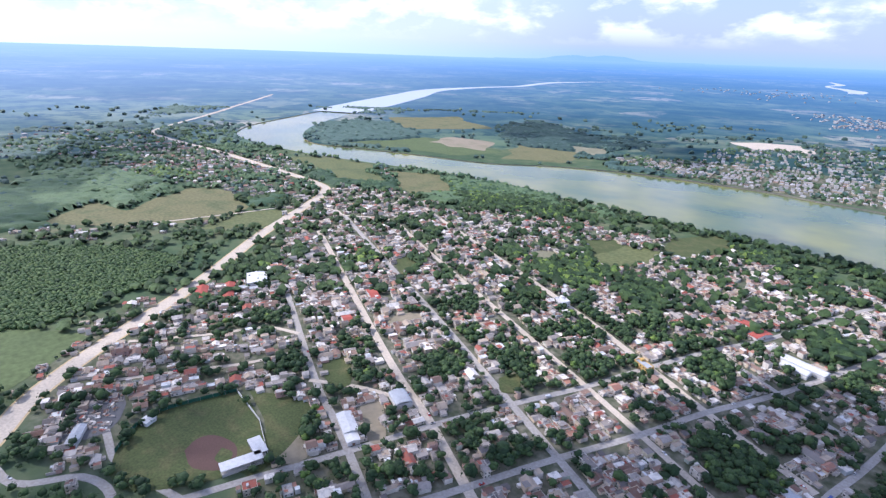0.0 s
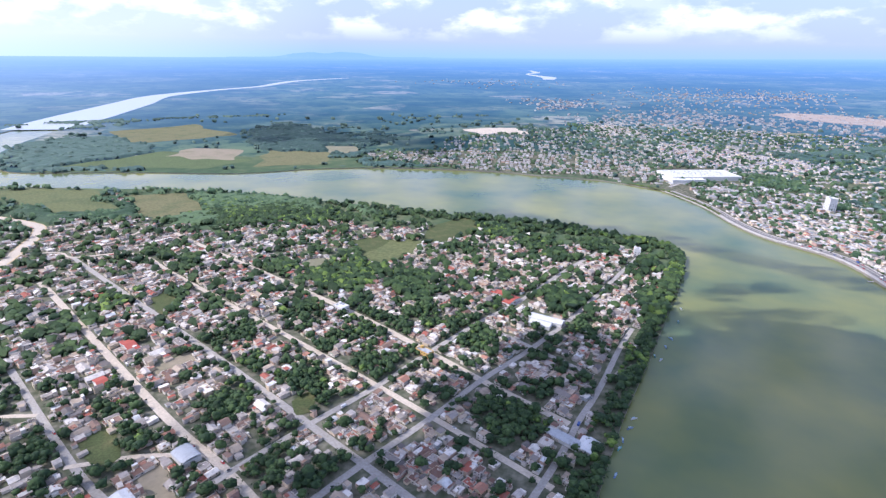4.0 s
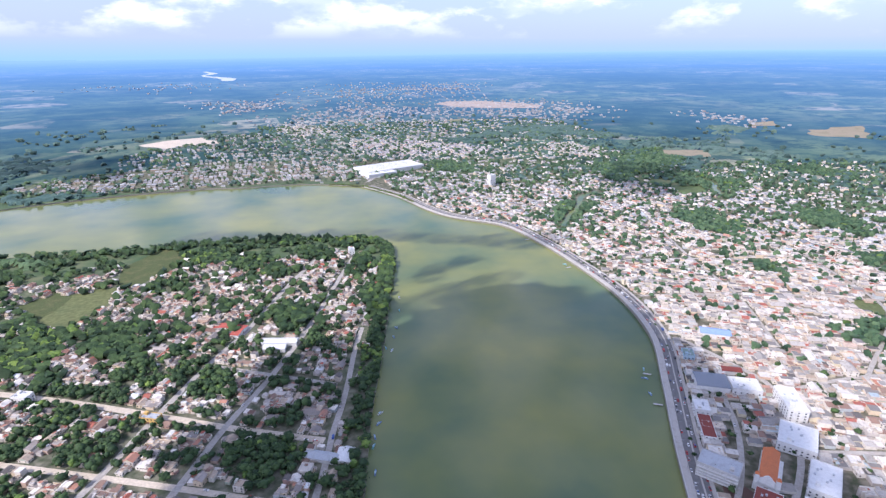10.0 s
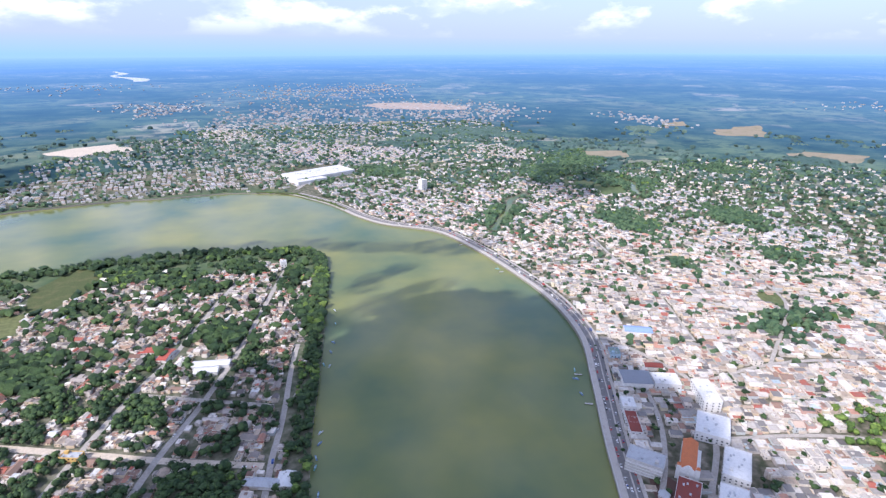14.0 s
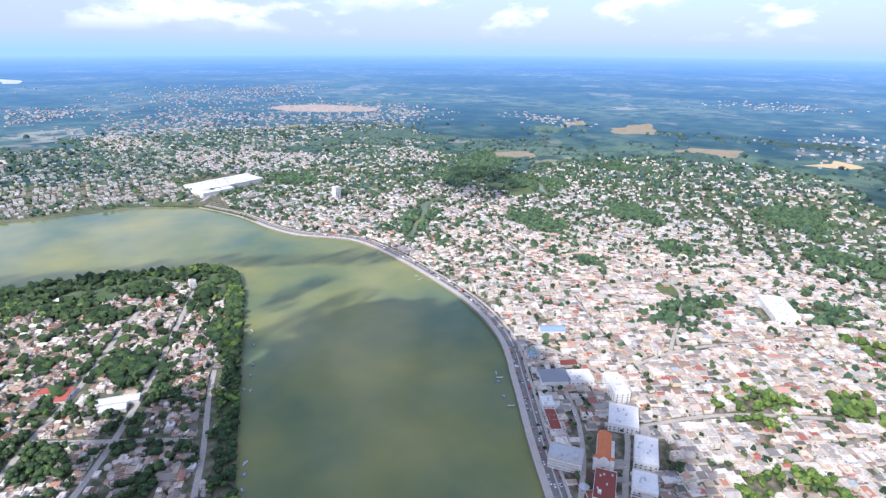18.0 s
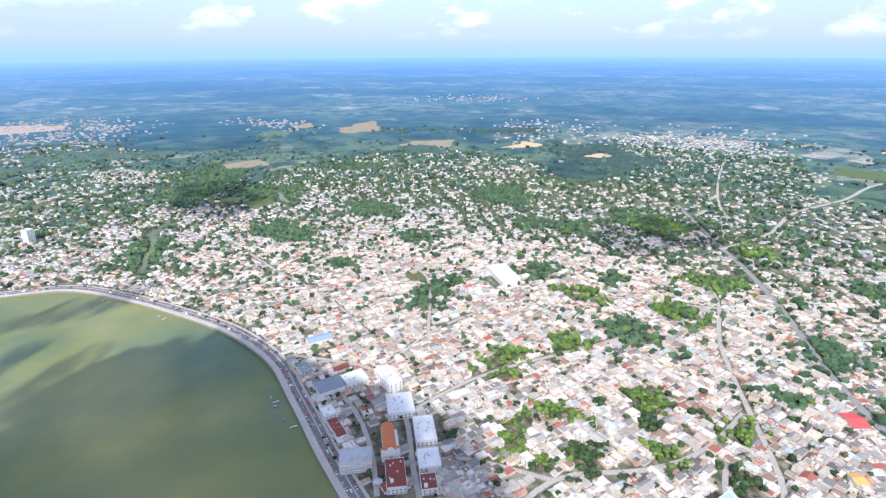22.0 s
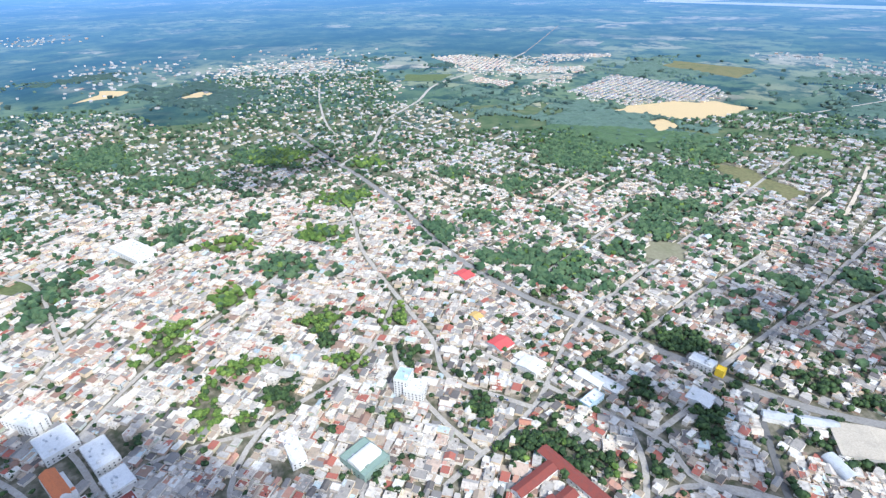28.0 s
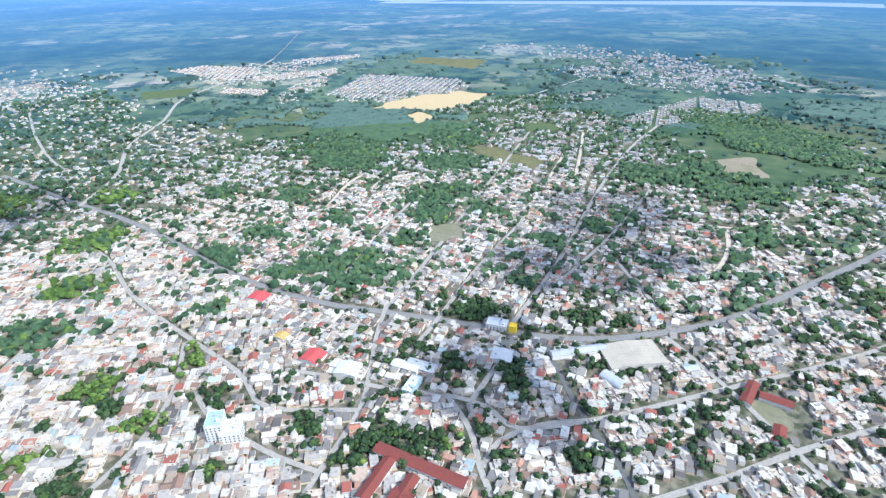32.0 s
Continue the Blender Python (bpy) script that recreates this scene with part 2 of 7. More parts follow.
M_QUAYROAD = surface("quay_asphalt", [(1, (0.165, 0.16, 0.155))], stain=0.4, wear=(0.24, 0.225, 0.205), scale=0.06)
M_AVENUE = surface("worn_asphalt", [(1, (0.24, 0.232, 0.222))], stain=0.35, wear=(0.17, 0.162, 0.152), scale=0.05, detail=0.2)
M_DIRTROAD = surface("sandy_road", [(1, (0.52, 0.45, 0.36))], stain=0.3, wear=(0.36, 0.31, 0.245), scale=0.05, detail=0.2)
M_SAND = surface("bare_sand", [(1, (0.52, 0.40, 0.22))], stain=0.5, wear=(0.48, 0.36, 0.22), scale=0.03)
M_EARTH = surface("red_earth", [(1, (0.36, 0.31, 0.275))], stain=0.6, wear=(0.27, 0.215, 0.18), scale=0.02)
M_PASTURE = surface("pasture", [(2, (0.125, 0.140, 0.055)), (1, (0.155, 0.150, 0.068)), (1, (0.095, 0.130, 0.050))], stain=0.75, wear=(0.075, 0.105, 0.042), scale=0.02, detail=0.3)
M_TANFIELD = surface("dry_field", [(1, (0.27, 0.23, 0.16)), (1, (0.22, 0.21, 0.14))], stain=0.5, wear=(0.13, 0.14, 0.06), scale=0.02)
M_LAWN = surface("lawn", [(1, (0.072, 0.092, 0.032))], stain=0.6, wear=(0.15, 0.13, 0.06), scale=0.06, detail=0.3)
M_CLAY = surface("clay_infield", [(1, (0.115, 0.068, 0.056))], stain=0.4, wear=(0.11, 0.07, 0.05), scale=0.15)
M_BANK = surface("bank_stone", [(1, (0.26, 0.24, 0.20))], stain=0.5)
M_TRUNK = surface("bark", [(1, (0.14, 0.10, 0.07))], stain=0.4)
# both far waters have the reflected sky painted in as pale base colour
M_FARWATER_SKY = surface("far_water_sky", [(1, (0.44, 0.49, 0.51))], rough=0.3, stain=0.1)
M_LAGOON_SKY = surface("lagoon_water_sky", [(1, (0.26, 0.34, 0.45))], rough=0.3, stain=0.1)
M_CAR = surface("car_paint", [(4, (0.75, 0.75, 0.74)), (3, (0.05, 0.05, 0.055)), (2, (0.35, 0.36, 0.37)), (2, (0.45, 0.04, 0.04)), (1, (0.05, 0.10, 0.30))], rough=0.3, stain=0.0)
M_TYRE = surface("rubber", [(1, (0.02, 0.02, 0.02))], stain=0.0)
M_BOAT = surface("boat_paint", [(2, (0.20, 0.50, 0.50)), (1, (0.70, 0.70, 0.68)), (1, (0.20, 0.30, 0.50))], stain=0.2)
M_METAL = surface("galvanised", [(1, (0.45, 0.46, 0.47))], metal=0.6, rough=0.5, stain=0.1)
M_FENCEGREEN = surface("green_fence", [(1, (0.05, 0.16, 0.11))], stain=0.2)


def leaf_material(name, dark, light, by="island"):
    m = surface(name, [(1, dark), (1, tuple((a + b) / 2 for a, b in zip(dark, light))), (1, light), (0.6, tuple(a * 0.75 for a in dark))],
                by=by, scale=0.06, detail=0.35, stain=0.5, wear=tuple(a * 0.8 for a in dark), rough=0.75, bump=0.0, spec=0.25)
    return m


M_LEAF = leaf_material("leaves", (0.027, 0.055, 0.022), (0.060, 0.102, 0.034))
M_LEAF_BRIGHT = leaf_material("leaves_bright", (0.080, 0.140, 0.030), (0.155, 0.225, 0.048))
M_LEAF_ORCHARD = leaf_material("leaves_orchard", (0.058, 0.105, 0.036), (0.098, 0.150, 0.048))
# blue of the distant haze is mixed into this leaf colour
M_LEAF_WOOD_HAZED = leaf_material("leaves_wood_hazed", (0.056, 0.106, 0.088), (0.096, 0.154, 0.120))
# lighter copy of the leaves, haze painted in for trees farther off
M_LEAF_HAZED = leaf_material("leaves_hazed", (0.050, 0.100, 0.050), (0.098, 0.156, 0.072))


def water_material():
    m = bpy.data.materials.new("river_water")
    nt, N, Lk = nodes_of(m)
    b = N["Principled BSDF"]
    geo = N.new("ShaderNodeNewGeometry")
    n1, n2, n3 = (N.new("ShaderNodeTexNoise") for _ in range(3))
    n1.inputs["Scale"].default_value, n1.inputs["Detail"].default_value = 0.006, 4
    n2.inputs["Scale"].default_value, n2.inputs["Detail"].default_value = 0.35, 4
    n3.inputs["Scale"].default_value, n3.inputs["Detail"].default_value = 0.02, 3
    for n in (n1, n2, n3):
        Lk.new(geo.outputs["Position"], n.inputs["Vector"])
    ramp = N.new("ShaderNodeValToRGB")
    ramp.color_ramp.elements[0].position, ramp.color_ramp.elements[0].color = 0.3, rgb(0.080, 0.132, 0.072)
    ramp.color_ramp.elements[1].position, ramp.color_ramp.elements[1].color = 0.7, rgb(0.230, 0.230, 0.070)
    Lk.new(n1.outputs["Fac"], ramp.inputs["Fac"])
    Lk.new(ramp.outputs["Color"], b.inputs["Base Color"])
    b.inputs["IOR"].default_value, b.inputs["Specular IOR Level"].default_value = 1.33, 0.5
    mr = N.new("ShaderNodeMapRange")
    mr.inputs["To Min"].default_value, mr.inputs["To Max"].default_value = 0.05, 0.18
    Lk.new(n3.outputs["Fac"], mr.inputs["Value"])
    Lk.new(mr.outputs["Result"], b.inputs["Roughness"])
    bp = N.new("ShaderNodeBump")
    bp.inputs["Strength"].default_value, bp.inputs["Distance"].default_value = 0.05, 0.2
    Lk.new(n2.outputs["Fac"], bp.inputs["Height"])
    Lk.new(bp.outputs[0], b.inputs["Normal"])
    return m


def ground_material():
    """Grass, scrub and bare soil; the attribute 'town' says how built-up the land is."""
    m = bpy.data.materials.new("ground_soil")
    nt, N, Lk = nodes_of(m)
    b = N["Principled BSDF"]
    b.inputs["Roughness"].default_value, b.inputs["Specular IOR Level"].default_value = 0.95, 0.1
    geo, at = N.new("ShaderNodeNewGeometry"), N.new("ShaderNodeAttribute")
    at.attribute_name = "town"
    n1, n2, n3 = (N.new("ShaderNodeTexNoise") for _ in range(3))
    for n, s, d in ((n1, 0.0035, 5), (n2, 0.03, 6), (n3, 0.11, 4)):
        n.inputs["Scale"].default_value, n.inputs["Detail"].default_value = s, d
        Lk.new(geo.outputs["Position"], n.inputs["Vector"])
    g = N.new("ShaderNodeValToRGB")
    e = g.color_ramp.elements
    e[0].position, e[0].color = 0.36, rgb(0.052, 0.090, 0.050)
    e[1].position, e[1].color = 0.66, rgb(0.17, 0.175, 0.10)
    e.new(0.47).color = rgb(0.076, 0.118, 0.062)
    e.new(0.55).color = rgb(0.108, 0.140, 0.074)
    add = N.new("ShaderNodeMath")
    add.operation = "MULTIPLY_ADD"
    add.inputs[1].default_value, add.inputs[2].default_value = 0.45, 0.0
    add2 = N.new("ShaderNodeMath")
    add2.operation = "MULTIPLY_ADD"
    add2.inputs[1].default_value = 0.55
    Lk.new(n2.outputs["Fac"], add.inputs[0])
    Lk.new(n1.outputs["Fac"], add2.inputs[0])
    Lk.new(add.outputs[0], add2.inputs[2])
    Lk.new(add2.outputs[0], g.inputs["Fac"])
    t = N.new("ShaderNodeValToRGB")
    e = t.color_ramp.elements
    e[0].position, e[0].color = 0.34, rgb(0.060, 0.066, 0.040)
    e[1].position, e[1].color = 0.66, rgb(0.27, 0.235, 0.19)
    e.new(0.47).color = rgb(0.125, 0.112, 0.085)
    Lk.new(n3.outputs["Fac"], t.inputs["Fac"])
    mx = N.new("ShaderNodeMixRGB")
    Lk.new(at.outputs["Fac"], mx.inputs[0])
    Lk.new(g.outputs["Color"], mx.inputs[1])
    Lk.new(t.outputs["Color"], mx.inputs[2])
    Lk.new(mx.outputs[0], b.inputs["Base Color"])
    return m


def distance_material():
    """The hazy far plain, from its true ground distances in kilometres (UV): woods, parcels of farmland, and haze
    painted over them as emission.
    """
    m = bpy.data.materials.new("distance")
    nt, N, Lk = nodes_of(m)
    N.clear()
    out = N.new("ShaderNodeOutputMaterial")
    uv = N.new("ShaderNodeUVMap")
    uv.uv_map = "far"

    def noise_at(scale, detail, rough=0.55):
        n = N.new("ShaderNodeTexNoise")
        n.inputs["Scale"].default_value, n.inputs["Detail"].default_value, n.inputs["Roughness"].default_value = scale, detail, rough
        Lk.new(uv.outputs[0], n.inputs["Vector"])
        return n.outputs["Fac"]

    def ranged(src, a, b, c, d):
        q = N.new("ShaderNodeMapRange")
        for key, v in zip(("From Min", "From Max", "To Min", "To Max"), (a, b, c, d)):
            q.inputs[key].default_value = v
        Lk.new(src, q.inputs["Value"])
        return q.outputs["Result"]

    def ramp(src, stops):
        q = N.new("ShaderNodeValToRGB")
        e = q.color_ramp.elements
        for k, (p, c) in enumerate(stops):
            el = e[k] if k < 2 else e.new(p)
            el.position, el.color = p, rgb(*c)
        Lk.new(src, q.inputs["Fac"])
        return q.outputs["Color"]

    def mixed(fac, a, b):
        q = N.new("ShaderNodeMixRGB")
        Lk.new(fac, q.inputs[0])
        Lk.new(a, q.inputs[1])
        Lk.new(b, q.inputs[2])
        return q.outputs[0]
    wood = ramp(noise_at(4.5, 8, 0.74), [(0.36, (0.010, 0.030, 0.030)), (0.68, (0.110, 0.155, 0.090)), (0.52, (0.036, 0.072, 0.052))])
    cell = N.new("ShaderNodeTexVoronoi")
    cell.inputs["Scale"].default_value = 3.6
    Lk.new(uv.outputs[0], cell.inputs["Vector"])
    field = ramp(cell.outputs["Color"], [(0.15, (0.085, 0.135, 0.070)), (0.90, (0.46, 0.40, 0.29)), (0.45, (0.15, 0.20, 0.10)), (0.7, (0.25, 0.27, 0.15))])
    tufts = ranged(noise_at(8.0, 6, 0.7), 0.47, 0.56, 0.0, 0.9)
    open_land = mixed(tufts, field, wood)
    farmed = ranged(noise_at(0.62, 5, 0.62), 0.43, 0.55, 0.0, 0.95)
    land = mixed(farmed, wood, open_land)
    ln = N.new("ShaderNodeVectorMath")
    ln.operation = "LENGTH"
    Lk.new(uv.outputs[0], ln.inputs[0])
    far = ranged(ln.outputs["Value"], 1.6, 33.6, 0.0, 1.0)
    # haze by distance: how much, and its colour, mixed in as blue glow
    haze_share = ramp(far, [(0.0, (0.05, 0.05, 0.05)), (1.0, (0.985, 0.985, 0.985)), (0.025, (0.24, 0.24, 0.24)), (0.045, (0.42, 0.42, 0.42)), (0.09, (0.58, 0.58, 0.58)), (0.18, (0.72, 0.72, 0.72)), (0.36, (0.88, 0.88, 0.88))])
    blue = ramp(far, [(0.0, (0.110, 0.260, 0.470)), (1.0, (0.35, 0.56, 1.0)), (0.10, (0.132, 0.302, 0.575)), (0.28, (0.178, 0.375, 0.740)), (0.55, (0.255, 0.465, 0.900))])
    # the painted haze glows more towards the sun
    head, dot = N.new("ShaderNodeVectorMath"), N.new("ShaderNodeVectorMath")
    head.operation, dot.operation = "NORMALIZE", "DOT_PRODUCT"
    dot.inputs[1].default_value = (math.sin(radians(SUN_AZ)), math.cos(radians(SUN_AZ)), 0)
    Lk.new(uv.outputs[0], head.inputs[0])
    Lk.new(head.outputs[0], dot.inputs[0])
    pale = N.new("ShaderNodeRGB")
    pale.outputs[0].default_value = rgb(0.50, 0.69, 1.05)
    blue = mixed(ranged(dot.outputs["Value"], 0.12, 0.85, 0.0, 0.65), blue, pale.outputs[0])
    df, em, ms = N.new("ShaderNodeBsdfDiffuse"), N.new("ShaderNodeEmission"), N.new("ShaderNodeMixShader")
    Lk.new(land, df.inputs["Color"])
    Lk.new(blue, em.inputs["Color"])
    Lk.new(haze_share, ms.inputs[0])
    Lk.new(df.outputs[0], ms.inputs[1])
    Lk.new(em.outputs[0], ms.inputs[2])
    Lk.new(ms.outputs[0], out.inputs["Surface"])
    return m


def cloud_material(density):
    m = bpy.data.materials.new("cloud_vapour")
    nt, N, Lk = nodes_of(m)
    N.clear()
    out, d, tr, mx = N.new("ShaderNodeOutputMaterial"), N.new("ShaderNodeBsdfDiffuse"), N.new("ShaderNodeBsdfTransparent"), N.new("ShaderNodeMixShader")
    tl, ad = N.new("ShaderNodeBsdfTranslucent"), N.new("ShaderNodeMixShader")
    d.inputs["Color"].default_value = tl.inputs["Color"].default_value = rgb(0.9, 0.9, 0.9)
    ad.inputs[0].default_value = 0.15
    mx.inputs[0].default_value = density
    Lk.new(d.outputs[0], ad.inputs[1])
    Lk.new(tl.outputs[0], ad.inputs[2])
    Lk.new(tr.outputs[0], mx.inputs[1])
    Lk.new(ad.outputs[0], mx.inputs[2])
    Lk.new(mx.outputs[0], out.inputs["Surface"])
    return m


M_WATER, M_GROUND, M_DISTANCE, M_CLOUD, M_CLOUD_THIN = water_material(), ground_material(), distance_material(), cloud_material(0.93), cloud_material(0.32)
M_VEIL, M_VEIL_DENSE = cloud_material(0.16), cloud_material(0.38)


# ---------- plan ----------
RNG = np.random.default_rng(7)
SHORE_WEST = [(-260, -700), (-130, -300), (-30, 80), (8, 230), (30, 324), (55, 440), (90, 566), (124, 700), (156, 829), (166, 905), (150, 950),
              (78, 985), (-82, 1027), (-200, 1028), (-312, 1026), (-480, 1036), (-618, 1036), (-794, 1040), (-930, 1022), (-1033, 989),
              (-1180, 950), (-1308, 923), (-1482, 907), (-1640, 915), (-1772, 960), (-1900, 1080), (-1990, 1240), (-2110, 1500), (-2230, 1760)]
SHORE_EAST = [(-2080, 1830), (-2020, 1700), (-1942, 1557), (-1840, 1380), (-1720, 1220), (-1590, 1103), (-1500, 1058), (-1417, 1045), (-1273, 1097),
              (-1094, 1157), (-881, 1222), (-725, 1337), (-517, 1422), (-244, 1462), (-122, 1450), (30, 1446), (139, 1403), (185, 1370), (250, 1247),
              (285, 1130), (325, 1050), (405, 968), (432, 861), (442, 740), (441, 615), (415, 503), (365, 412), (316, 330), (280, 265), (180, 80),
              (60, -150), (0, -330), (-60, -700)]


def smooth(pts, n=4):
    """A rounded line through the points."""
    p = np.array(pts, float)
    q = np.vstack([2 * p[0] - p[1], p, 2 * p[-1] - p[-2]])
    out = []
    for i in range(len(p) - 1):
        a, b, c, d = q[i:i + 4]
        for k in range(n):
            t = k / n
            out.append(0.5 * (2 * b + (c - a) * t + (2 * a - 5 * b + 4 * c - d) * t * t + (3 * b - a - 3 * c + d) * t ** 3))
    out.append(p[-1])
    return np.array(out)


WEST, EAST = smooth(SHORE_WEST), smooth(SHORE_EAST)
RIVER = np.vstack([WEST, EAST])
INLET = smooth([(520, 925), (560, 975), (620, 1040), (660, 1100), (720, 1130)], 3)
CREEK = smooth([(985, 1000), (1000, 1050), (1045, 1110), (1060, 1170), (1040, 1230)], 3)


def inside(x, y, poly):
    """Which of the points lie in the closed outline."""
    x, y = np.asarray(x, float), np.asarray(y, float)
    hit = np.zeros(x.shape, bool)
    px, py = poly[:, 0], poly[:, 1]
    qx, qy = np.roll(px, -1), np.roll(py, -1)
    for a, b, c, d in zip(px, py, qx, qy):
        if b == d:
            continue
        cross = ((b > y) != (d > y)) & (x < (c - a) * (y - b) / (d - b) + a)
        hit ^= cross
    return hit


def line_distance(x, y, line):
    best = np.full(np.shape(x), 1e9)
    for (a, b), (c, d) in zip(line[:-1], line[1:]):
        vx, vy = c - a, d - b
        t = np.clip(((x - a) * vx + (y - b) * vy) / (vx * vx + vy * vy + 1e-9), 0, 1)
        best = np.minimum(best, np.hypot(x - a - t * vx, y - b - t * vy))
    return best


HILLS = [(760, 330, 200, 15), (470, 110, 70, 9), (600, 300, 90, 8), (-330, 2050, 260, 30), (480, -1150, 200, 25), (900, 1200, 260, 12)]
FAR0, FAR1 = 2800.0, 4850.0


def eye_height(az):
    return np.interp(az, [-75, -40, 0, 20, 42, 74, 95, 160, 180], [293, 293, 320, 350, 376, 394, 402, 402, 350])


def far_grade(r, h):
    s = np.maximum(r - FAR0, 0)
    span = FAR1 - FAR0
    b = (h / FAR0 - h / FAR0 ** 2 * span - 0.0112) / span ** 2
    return h / FAR0 - h / FAR0 ** 2 * s - b * s * s


def ground_z(x, y):
    x, y = np.asarray(x, float), np.asarray(y, float)
    z = np.zeros(np.broadcast(x, y).shape)
    for cx, cy, r, h in HILLS:
        z = z + h * np.exp(-((x - cx) ** 2 + (y - cy) ** 2) / (2 * r * r)) * (np.hypot(x - cx, y - cy) < 3 * r)
    r = np.hypot(x, y)
    h = eye_height(np.degrees(np.arctan2(x, y)))
    return np.where(r > FAR0, h - far_grade(np.minimum(r, FAR1), h) * r, z)


